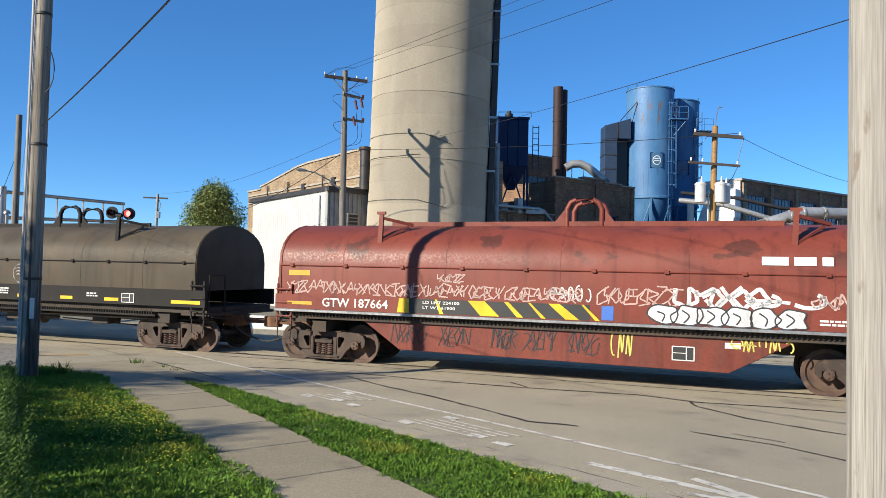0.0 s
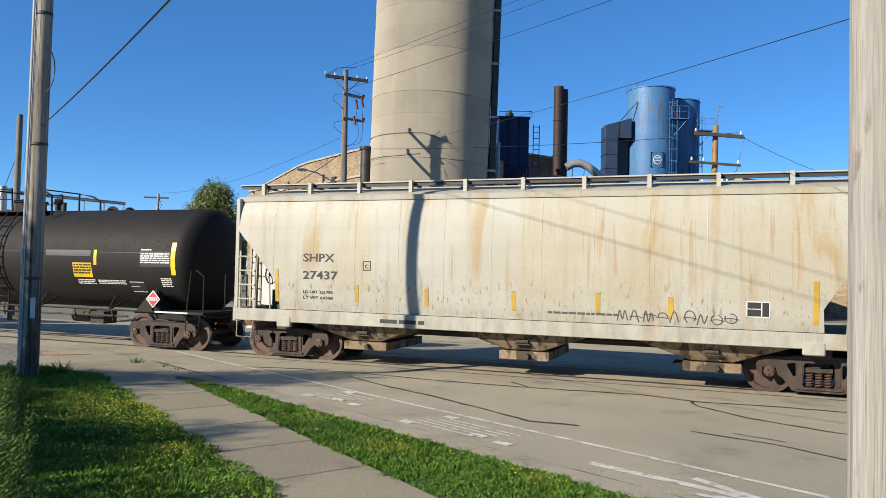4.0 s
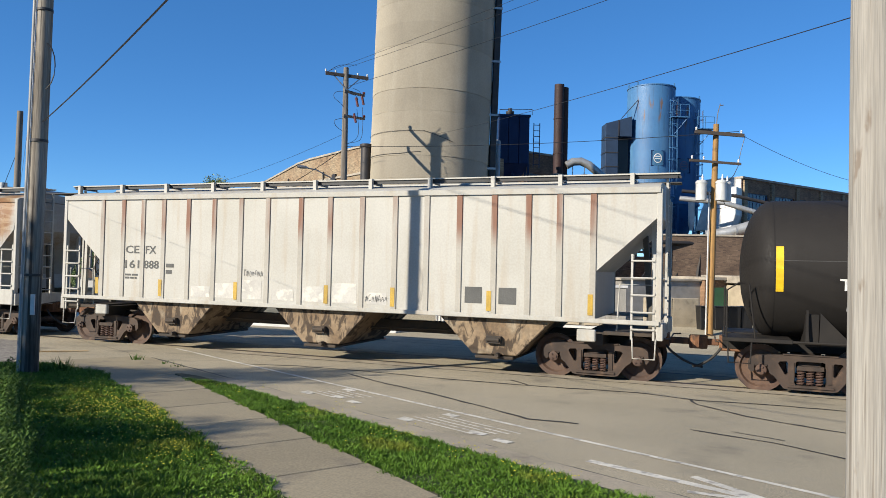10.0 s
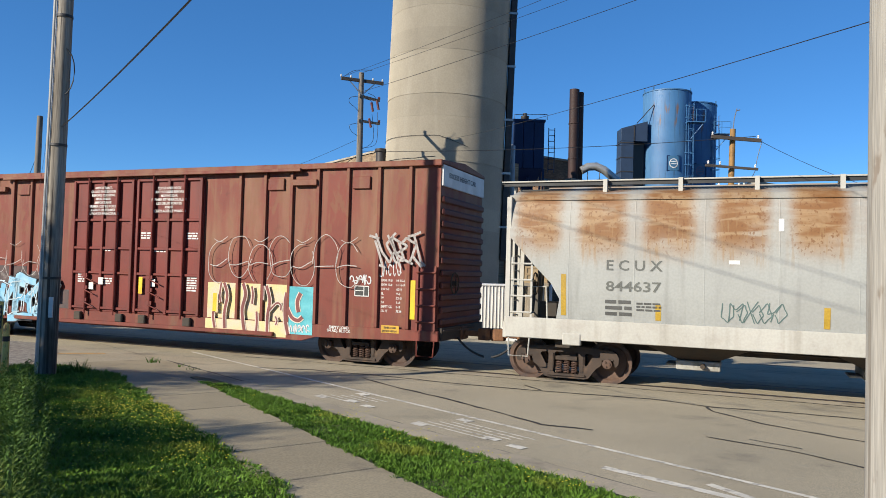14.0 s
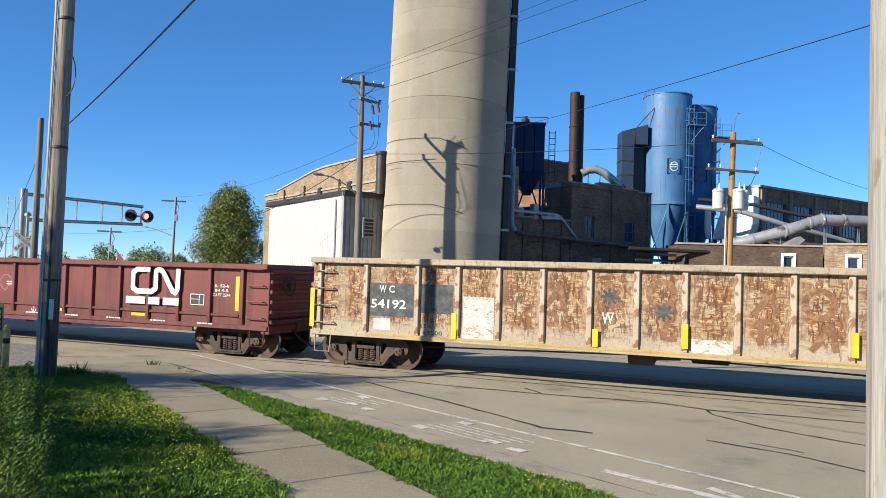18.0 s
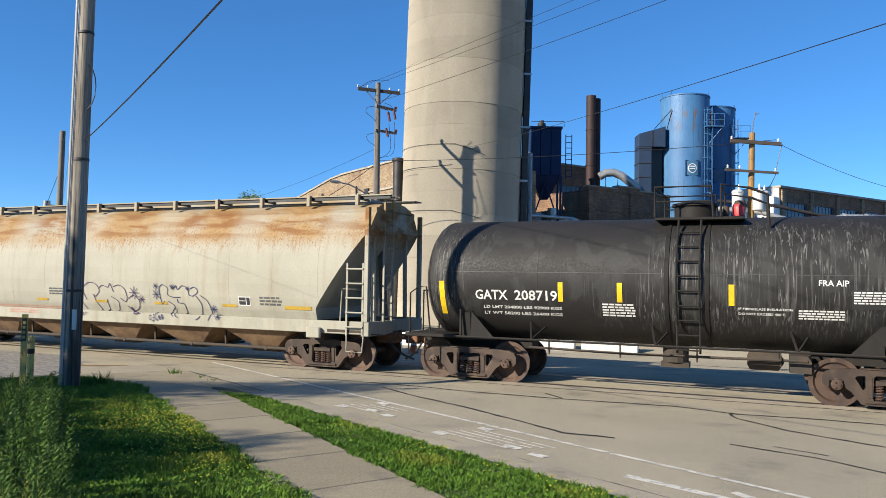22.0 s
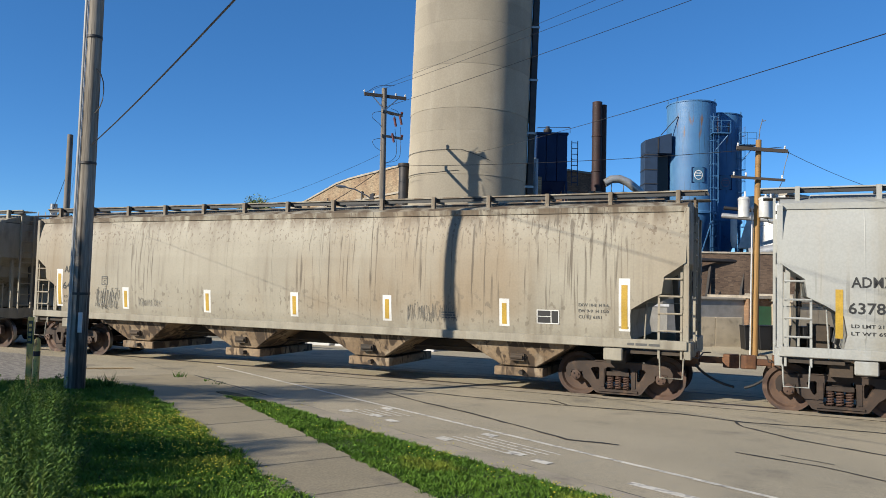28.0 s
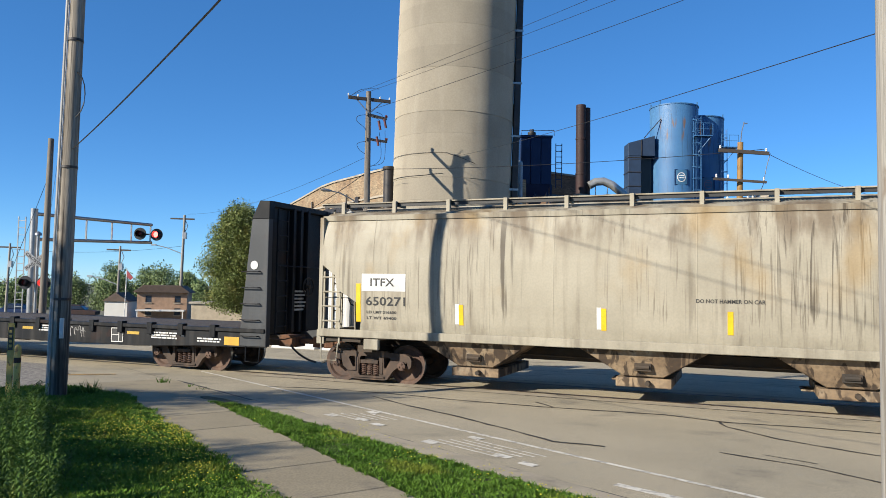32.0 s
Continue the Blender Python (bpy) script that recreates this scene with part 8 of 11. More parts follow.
    bw = min(1.42, curve_at(prof, foot) - 0.03)
    for bx in bays:
        bay = part("hopper_bay", Shape().rings([[(bx - bay_half, -bw, foot - 0.02), (bx + bay_half, -bw, foot - 0.02), (bx + bay_half, bw, foot - 0.02), (bx - bay_half, bw, foot - 0.02)],
                                                [(bx - bay_half + 0.03, -bw + 0.01, sill[0]), (bx + bay_half - 0.03, -bw + 0.01, sill[0]), (bx + bay_half - 0.03, bw - 0.01, sill[0]), (bx - bay_half + 0.03, bw - 0.01, sill[0])],
                                                [(bx - foot_half, -bay_y, gate_h + gate_t + 0.02), (bx + foot_half, -bay_y, gate_h + gate_t + 0.02), (bx + foot_half, bay_y, gate_h + gate_t + 0.02), (bx - foot_half, bay_y, gate_h + gate_t + 0.02)]]), bm_, car, bevel=0.02)
        gl = 0.58 if long_gate else 0.45
        part("outlet_gate", Shape().box(bx - gl, bx + gl, -bay_y - 0.05, bay_y + 0.05, gate_h, gate_h + gate_t).box(bx - gl - 0.25, bx - gl, -0.3, 0.3, gate_h + 0.02, gate_h + 0.07), gm, bay, bevel=0.015)
        part("gate_crank", Shape().lathe([(0.05, -bay_y - 0.2), (0.06, -bay_y - 0.05)], 10, "y", (bx + 0.1, 0, gate_h + 0.1)), p_under, bay)
        vy = bay_y + (1.4 - bay_y) * 0.25
        vb = Shape().box(bx - 0.17, bx + 0.17, -vy - 0.12, -vy + 0.04, gate_h + 0.36, gate_h + 0.52)
        part("vibrator_bracket", vb.tube([(bx - 0.14, -vy - 0.12, gate_h + 0.44), (bx + 0.14, -vy - 0.12, gate_h + 0.44)], 0.05, 8), p_under, bay)
    underbody(car, ends[0], ends[1], trucks, rods=False)
    part("brake_pipe", Shape().tube([(ends[0] + 0.3, -0.6, 0.92), (0, -0.35, 0.8), (ends[1] - 0.3, -0.6, 0.92)], 0.03, 5), p_under, car)
    return car, surf


p_rib = paint("rust_topped_rib_paint", (0.53, 0.50, 0.44), (0.48, 0.45, 0.39), 0.55, None, 0.0, None, 0.2,
              [((0.26, 0.10, 0.05), 0.3, 0.62, 1.4, (2.5, 1, 0.25), (3.05, 4.6, 0.35), 0.9)])
CUT_M = [(1.3, 1.12), (1.6, 1.18), (1.95, 1.12), (2.15, 0.8), (2.3, 0.5), (2.65, 0.45), (2.95, 0.02), (4.2, 0.0)]
CUT_G = [(1.3, 1.1), (1.85, 1.2), (2.2, 1.0), (2.6, 0.6), (3.2, 0.05), (4.2, 0.0)]
CUT_C = [(1.3, 1.3), (1.75, 1.32), (2.2, 1.05), (2.6, 0.7), (3.3, 0.03), (4.2, 0.0)]


def side_face(z):
    return -1.487


def plate_mark(car, x, z, size, material, surf):
    """A square outline with a letter in it."""
    w, t = size * 0.9, 0.02
    s = Shape()
    for a, b, c, d in ((x, x + w, z, z + t), (x, x + w, z + size - t, z + size), (x, x + t, z + t, z + size - t), (x + w - t, x + w, z + t, z + size - t)):
        patch(s, a, b, c, d, surf, 0.007, 1)
    m = part("plate_mark", s, material, car, "small square outline with a letter")
    put_text(m, "PLATE", x + w * 0.16, x + w * 0.84, z + size * 0.66, size * 0.17, material, surf)
    put_text(m, "C", x + w * 0.33, x + w * 0.67, z + size * 0.15, size * 0.42, material, surf)


def steps(a, b, n):
    return [a + (b - a) * i / (n - 1) for i in range(n)]


def build_hoppers():
    # cream wagon behind the coil cars
    c, f = hopper("C", "cream covered hopper wagon with rust-stained sides", 117.05, (-7.5, 7.5), (-6.1, 6.1), (0.6, 1.0), p_cream, CUT_C, (-3.9, 0.1, 4.1), 1.55, 0.36, steps(-7.0, 7.0, 11), sill=(0.98, 1.29), bay_y=1.1)
    put_text(c, "SHPX", -5.43, -4.55, 2.5, 0.21, d_black, f)
    put_text(c, "27437", -5.43, -4.46, 2.07, 0.21, d_black, f)
    put_text(c, "LD LMT 221700", -5.43, -4.6, 1.72, 0.075, d_black, f)
    put_text(c, "LT WT 64300", -5.43, -4.6, 1.58, 0.075, d_black, f)
    bars(c, -3.29, 1.08, 1.15, 1, 0.09, d_black, plane(-1.6), 2)
    bars(c, 0.72, 1.47, 1.5, 1, 0.045, d_grey, f, 3)
    part("plate_mark", patch(patch(patch(patch(Shape(), -3.78, -3.57, 2.31, 2.33, f), -3.78, -3.57, 2.52, 2.54, f), -3.78, -3.76, 2.33, 2.52, f), -3.59, -3.57, 2.33, 2.52, f), d_black, c)
    put_text(c, "C", -3.72, -3.63, 2.36, 0.1, d_black, f)
    for x, z0, z1 in ((-6.19, 1.49, 2.31), (-3.94, 1.54, 1.96), (-2.13, 1.5, 1.92), (-0.04, 1.49, 1.93), (1.81, 1.52, 1.95), (3.3, 1.5, 1.9), (5.99, 1.45, 2.29)):
        strip(c, x, z0, z1, 0.1, f, d_ochre)
    stencil_box(c, 4.74, 5.18, 1.55, 1.87, f)
    scrawl(c, 2.2, 4.6, 1.35, 1.62, 9, 0.02, d_grey, f, 5)
    # white ribbed wagon
    ribs = [-6.79, -6.05, -5.36, -4.66, -3.84, -3.01, -2.17, -1.36, -0.39, 0.44, 1.32, 2.19, 3.0, 3.81, 4.64, 5.43, 6.13, 6.86]
    w, f = hopper("F", "white outside-braced covered hopper wagon with rusty posts", 63.9, (-8.25, 8.3), (-7.0, 6.87), (0.75, 0.78), p_white, [(1.3, 1.33), (2.35, 1.33), (3.55, 0.02), (4.2, 0.0)], (-4.4, 0.15, 4.65), 1.36, 0.33,
                  steps(-8.2, 7.6, 11), ribs, False, p_bay, (1.26, 1.36), 1.34, 4.1, gate_mat=p_under, long_gate=False, bay_y=1.36, foot_half=0.52, gate_t=0.07)
    f2 = plane(-1.54)
    put_text(w, "CE", -5.95, -5.47, 2.56, 0.22, d_grey, f2)
    put_text(w, "FX", -5.25, -4.89, 2.56, 0.22, d_grey, f2)
    put_text(w, "161", -5.95, -5.46, 2.15, 0.23, d_grey, f2)
    put_text(w, "888", -5.3, -4.79, 2.15, 0.23, d_grey, f2)
    bars(w, -5.95, 1.95, 0.45, 2, 0.05, d_grey, f2, 6)
    bars(w, -4.55, 2.2, 0.3, 2, 0.1, d_grey, f2, 7)
    for x in (-6.92, -4.71, -2.28, 0.38, 2.17, 4.55, 6.82):
        strip(w, x, 1.42, 1.87, 0.11, plane(-1.568), d_ochre)
    for a in (3.97, 4.77):
        part("stencil_panel", patch(Shape(), a, a + 0.41, 1.58, 1.95, f2), d_grey, w, "worn grey stencil panel")
    for k, (a, b) in enumerate(((-3.7, -3.1), (-2.95, -2.3), (-2.1, -1.5), (-1.2, -0.55), (-0.3, 0.3), (0.55, 1.2), (1.5, 2.0))):
        part("paint_patch", patch(Shape(), a, b, 1.45, 1.45 + 0.28 + 0.1 * (k % 3), f2, 0.004), mat_patch, w, "pale grey overpainted patch")
    scrawl(w, -2.05, -1.45, 2.0, 2.2, 7, 0.009, d_grey, f2, 8)
    scrawl(w, 1.45, 2.05, 1.5, 1.68, 7, 0.01, d_grey, f2, 9)
    # grey wagon veiled in rust
    # its bays take the dark underframe colour, which paints in their shade
    g, f = hopper("G", "pale grey covered hopper wagon veiled in brown rust", 44.73, (-9.1, 9.1), (-7.76, 7.73), (0.67, 0.75), p_ecru, CUT_G, (-5.0, -1.4, 2.2, 5.8), 1.1, 0.42, [-6.98, -5.39, -3.89, -2.33, -0.7, 0.83, 1.9, 2.96, 4.44, 5.98, 7.55],
                  sill=(0.97, 1.42), foot=1.4, long_gate=False, sill_mat=p_ecru_sill, bay_mat=p_under, gate_mat=p_bay_pale)
    put_text(g, "E C U X", -6.83, -5.68, 2.5, 0.23, d_pale_print, f)
    put_text(g, "844637", -6.84, -5.7, 2.06, 0.22, d_pale_print, f)
    bars(g, -6.85, 1.8, 0.55, 3, 0.075, d_grey, f, 11)
    bars(g, -6.2, 1.8, 0.5, 3, 0.04, d_grey, f, 12)
    for x, z0, z1 in ((-5.76, 1.48, 1.8), (-2.63, 1.47, 1.88), (-0.49, 1.47, 1.9), (2.55, 1.49, 1.92), (4.77, 1.48, 1.92), (7.71, 1.49, 2.43), (-7.75, 1.5, 2.4)):
        strip(g, x, z0, z1, 0.11, f, d_ochre)
    stencil_box(g, 5.63, 6.21, 1.5, 1.82, f)
    part("label_plate", patch(Shape(), 3.66, 3.9, 2.85, 3.36, f), d_white, g, "pale paper label")
    part("label_plate", patch(Shape(), -3.5, -3.4, 3.35, 3.6, f), d_white, g)
    for k in range(4):
        part("label_plate", patch(Shape(), -4.4 + 2.9 * k, -4.2 + 2.9 * k, 2.68, 2.76, f), d_white, g)
    bars(g, 4.9, 1.72, 0.6, 3, 0.05, d_grey, f, 13)
    bars(g, 6.35, 1.85, 0.6, 3, 0.05, d_grey, f, 14)
    tag(g, -4.5, -3.4, 1.52, 1.92, 5, 0.02, g_slate, f, 15)
    # cream wagon with graffiti and five bays
    l, f = hopper("L", "cream covered hopper wagon with a band of orange rust", -42.23, (-9.05, 9.25), (-7.6, 7.67), (1.0, 0.68), p_tan, [(1.3, 1.5), (1.6, 1.48), (3.6, 0.02), (4.2, 0.0)], (-4.4, -1.9, 0.67, 3.2, 5.75), 1.15, 0.36,
                  [-6.33, -4.78, -3.24, -1.69, -0.43, 1.09, 2.57, 4.1, 5.62, 7.13, 8.6, -7.8, -8.8], sill=(0.98, 1.3), foot=1.3, top=4.12, long_gate=False, bay_y=0.85, bay_mat=p_bay_rust, gate_mat=p_under, foot_half=0.35, gate_t=0.06,
                  flank=[(1.3, 1.39), (1.5, 1.48), (1.8, 1.555), (2.2, 1.6), (2.6, 1.605), (3.0, 1.57), (3.4, 1.47), (3.7, 1.34), (3.95, 1.17), (4.12, 1.04)], sill_y=1.385)
    part("outlet_pipe", Shape().tube([(-6.0, -1.0, 0.47), (7.2, -1.0, 0.47)], 0.045, 8), p_under, l, "dark unloading pipe below the bays", smooth=50)
    for x in (-3.15, -0.6, 1.95, 4.5, 7.1):
        part("pipe_hanger", Shape().beam((x, -1.0, 0.45), (x, -1.05, 1.0), 0.05), p_under, l)
    part("brake_cylinder", Shape().lathe([(0.1, -8.5), (0.21, -8.42), (0.21, -7.95), (0.12, -7.85), (0.06, -7.6)], 16, "x", (0, -1.0, 1.95)), p_tan, l, "cream brake cylinder on the end platform", smooth=40)
    part("brake_bracket", Shape().prism([(-8.5, 1.3), (-7.7, 1.3), (-7.75, 1.75), (-8.4, 1.72)], -1.25, -1.0), p_tan, l, bevel=0.02)
    put_text(l, "CEFX", -6.75, -5.96, 2.72, 0.21, d_black, f)
    put_text(l, "76408", -6.73, -5.77, 2.26, 0.22, d_black, f)
    put_text(l, "LD LMT 219300", -6.72, -5.85, 1.93, 0.075, d_black, f)
    put_text(l, "LT WT 66700", -6.72, -5.85, 1.8, 0.075, d_black, f)
    plate_mark(l, -4.93, 2.42, 0.26, d_black, f)
    bars(l, -7.6, 1.23, 0.9, 1, 0.04, d_grey, side_face, 34)
    bars(l, -5.6, 1.2, 1.1, 2, 0.03, d_grey, side_face, 35)
    bars(l, -3.6, 1.22, 1.3, 2, 0.04, mat_faintred, side_face, 36)
    bars(l, -1.8, 1.9, 0.75, 3, 0.045, d_grey, f, 17)
    for x in (-7.2, -4.7, -2.14, 0.3, 2.6, 5.0):
        part("reflector", patch(Shape(), x - 0.24, x + 0.24, 1.555, 1.625, f, 0.012, 1), d_ochre, l)
    part("reflector", patch(Shape(), 6.77, 7.59, 1.54, 1.63, f, 0.014, 1), d_ochre, l)
    stencil_box(l, 5.31, 5.7, 1.6, 1.84, f)
    bars(l, 6.0, 1.8, 0.7, 3, 0.05, d_grey, f, 18)
    bars(l, -4.2, 1.36, 3.0, 2, 0.03, mat_faintred, f, 19)
    side = lambda z: min(f(z), -1.487) if z < 1.31 else f(z)
    # sprayed outlines in two lots, drawn on a sheet of hundredths
    lot_a = ("06 14 24 23 30 26 46 30 45 47 33 60 20 60", "33 60 46 63 54 42 64 20", "54 58 78 71 105 66 118 47 102 31 94 36", "94 36 102 16 121 -11", "118 56 131 63 153 58 161 69 174 45",
             "174 60 196 65 217 54 225 31 217 18 199 27", "164 31 190 16 185 -11", "147 23 150 -11", "40 20 58 -8", "229 27 250 36 269 23 266 2 242 -9 223 6")
    lot_b = ("17 62 29 71 48 62 48 44 65 37 93 37", "17 62 24 18 34 25", "57 69 67 60 79 69 84 58 100 69 119 62 124 44", "124 44 139 42 155 55 143 66 127 60", "148 42 165 18 158 -13 143 -24",
             "48 25 69 11 55 -6 62 -17", "81 33 84 22 105 18 110 -9", "162 44 186 29 196 0 186 -24", "74 5 69 -13 81 -20")
    for x0, z0, lot, ink in ((-0.9, 1.42, lot_a, g_purple), (2.4, 1.40, lot_b, g_navy)):
        for line in lot:
            v = [int(q) for q in line.split()]
            pts = [(x0 + v[k] / 100, z0 + v[k + 1] / 100) for k in range(0, len(v), 2)]
            part("graffiti", (lambda sh: (stroke(sh, pts, 0.021, side, 0.014), sh)[1])(Shape()), ink, l, "thin dark sprayed line")
    for pts, w, ink in (([(-0.88, 1.9), (-0.9, 1.6), (-0.96, 1.24)], 0.07, g_purple), ([(1.45, 1.44), (1.6, 1.27), (1.8, 1.3)], 0.05, g_purple)):
        part("graffiti", (lambda sh: (stroke(sh, pts, w, side, 0.016), sh)[1])(Shape()), ink, l)
    scrawl(l, -0.8, -0.25, 1.14, 1.27, 5, 0.016, g_purple, side, 20, 0.5, 0.02)
    scrawl(l, 2.15, 2.7, 1.08, 1.3, 5, 0.018, g_navy, side, 28, 0.5, 0.02)
    for cx, cz, r, ink in ((-1.02, 2.0, 0.12, g_purple), (-1.1, 1.76, 0.15, g_purple), (1.64, 1.86, 0.18, g_purple), (1.9, 1.68, 0.13, g_purple), (2.45, 2.07, 0.09, g_navy), (2.47, 1.84, 0.15, g_navy), (3.07, 2.05, 0.09, g_navy), (3.6, 2.02, 0.07, g_navy), (4.45, 1.47, 0.12, g_navy), (4.58, 1.27, 0.1, g_navy)):
        st = Shape()
        for k in range(4):
            a = k * 0.785
            stroke(st, [(cx - r * math.cos(a), cz - r * math.sin(a)), (cx + r * math.cos(a), cz + r * math.sin(a))], 0.018, side, 0.024)
        part("graffiti", st, ink, l)
    # three long wagons of one pattern
    spec = (("M", "clean white covered hopper wagon with four discharge bays", -62.35, (-9.6, 9.7), (-8.45, 8.23), (0.6, 0.65), p_pale, p_bay_pale, ("ADMX", "63780")),
            ("N", "dusty cream covered hopper wagon with brown streaks", -83.3, (-9.65, 9.75), (-8.55, 8.22), (0.6, 0.8), p_dusty, p_bay, ("ADMX", "64521")),
            ("O", "stained cream covered hopper wagon with dark streaks", -104.5, (-9.7, 9.8), (-8.45, 8.32), (0.62, 0.7), p_dusty2, p_bay, ("ITFX", "650271")))
    for key, label, c0, ends, trucks, reach, skin, bm_, words in spec:
        h, f = hopper(key, label, c0, ends, trucks, reach, skin, CUT_M, (-5.6, -1.8, 2.1, 6.0), 1.38, 0.34, steps(ends[0] + 0.4, ends[1] - 0.3, 14), bay_mat=bm_, gate_mat=p_bay_pale if key == "M" else p_bay, sill=(1.14, 1.33), bay_y=1.2)
        if key == "O":
            part("white_panel", patch(Shape(), -8.44, -7.26, 2.28, 2.7, f, 0.005), d_white, h, "white painted panel")
            put_text(h, words[0], -8.2, -7.55, 2.4, 0.2, d_black, f)
            put_text(h, words[1], -8.32, -7.26, 1.93, 0.22, d_black, f)
            put_text(h, "LD LMT 216600", -8.3, -7.5, 1.74, 0.07, d_black, f)
            put_text(h, "LT WT 69400", -8.3, -7.5, 1.6, 0.07, d_black, f)
            put_text(h, "DO NOT HAMMER ON CAR", -0.71, 0.59, 2.16, 0.085, d_black, f)
        else:
            put_text(h, words[0], -8.3, -7.58, 2.5, 0.21, d_black, f)
            put_text(h, words[1], -8.35, -7.58, 2.0, 0.22, d_black, f)
            put_text(h, "LD LMT 216600", -8.3, -7.5, 1.74, 0.07, d_black, f)
            put_text(h, "LT WT 69400", -8.3, -7.5, 1.6, 0.07, d_black, f)
            plate_mark(h, -6.75, 2.15, 0.26, d_grey, f)
        xs = (-8.53, -5.84, -2.58, -0.06, 2.6, 5.6, 8.47) if key == "O" else (-8.5, -5.8, -2.8, 0.05, 2.75, 5.75, 8.43)
        for i, x in enumerate(xs):
            tall = i in (0, 6)
            if key == "N":
                part("white_panel", patch(Shape(), x - 0.12, x + 0.12, 1.48, 2.6 if tall else 2.1, f, 0.004), d_white, h, "white backing strip")
            if key == "O" and i in (1, 2):
                part("white_panel", patch(Shape(), x - 0.15, x - 0.05, 1.55, 2.02, f, 0.004), d_white, h)
            strip(h, x, 1.53, 2.46 if tall else 2.0, 0.13 if tall else 0.11, f, d_yellow if key == "O" else d_ochre)
        stencil_box(h, 6.51, 7.02, 1.57, 1.88, f)
        put_text(h, "EXW 10-8  H 9-6", 7.45, 8.1, 1.98, 0.07, d_grey, f)
        put_text(h, "EW 9-9  H 15-0", 7.45, 8.1, 1.85, 0.07, d_grey, f)
        put_text(h, "CU FT 6351", 7.45, 7.95, 1.72, 0.07, d_grey, f)
        bars(h, 4.2, 1.72, 0.35, 3, 0.035, d_grey, f, 24)
        bars(h, 8.5, 1.2, 0.7, 1, 0.05, d_grey, plane(-1.6), 25)
        if key == "N":
            tag(h, -7.0, -6.1, 1.5, 2.05, 10, 0.01, d_grey, f, 26)
            scrawl(h, 3.3, 4.6, 1.5, 1.95, 22, 0.006, d_grey, f, 27)
            scrawl(h, -5.3, -4.4, 1.55, 1.8, 12, 0.006, d_grey, f, 29)


mat_patch = mat("overpaint_grey", (0.52, 0.50, 0.46), 0.6, fine=20, layers=[((0.68, 0.64, 0.56), 0.5, 0.62, 4.0, (1, 1, 1), None, 0.8)])
mat_faintred = mat("faint_red_print", (0.5, 0.28, 0.2), 0.6, bump=0)
g_navy = mat("spray_navy", (0.025, 0.03, 0.11), 0.7, bump=0)
p_ecru_sill = paint("pale_sill_paint", (0.64, 0.62, 0.56), (0.59, 0.57, 0.51), 0.55, ((0.36, 0.32, 0.26), 0.4), 0.1, None, 0.1)


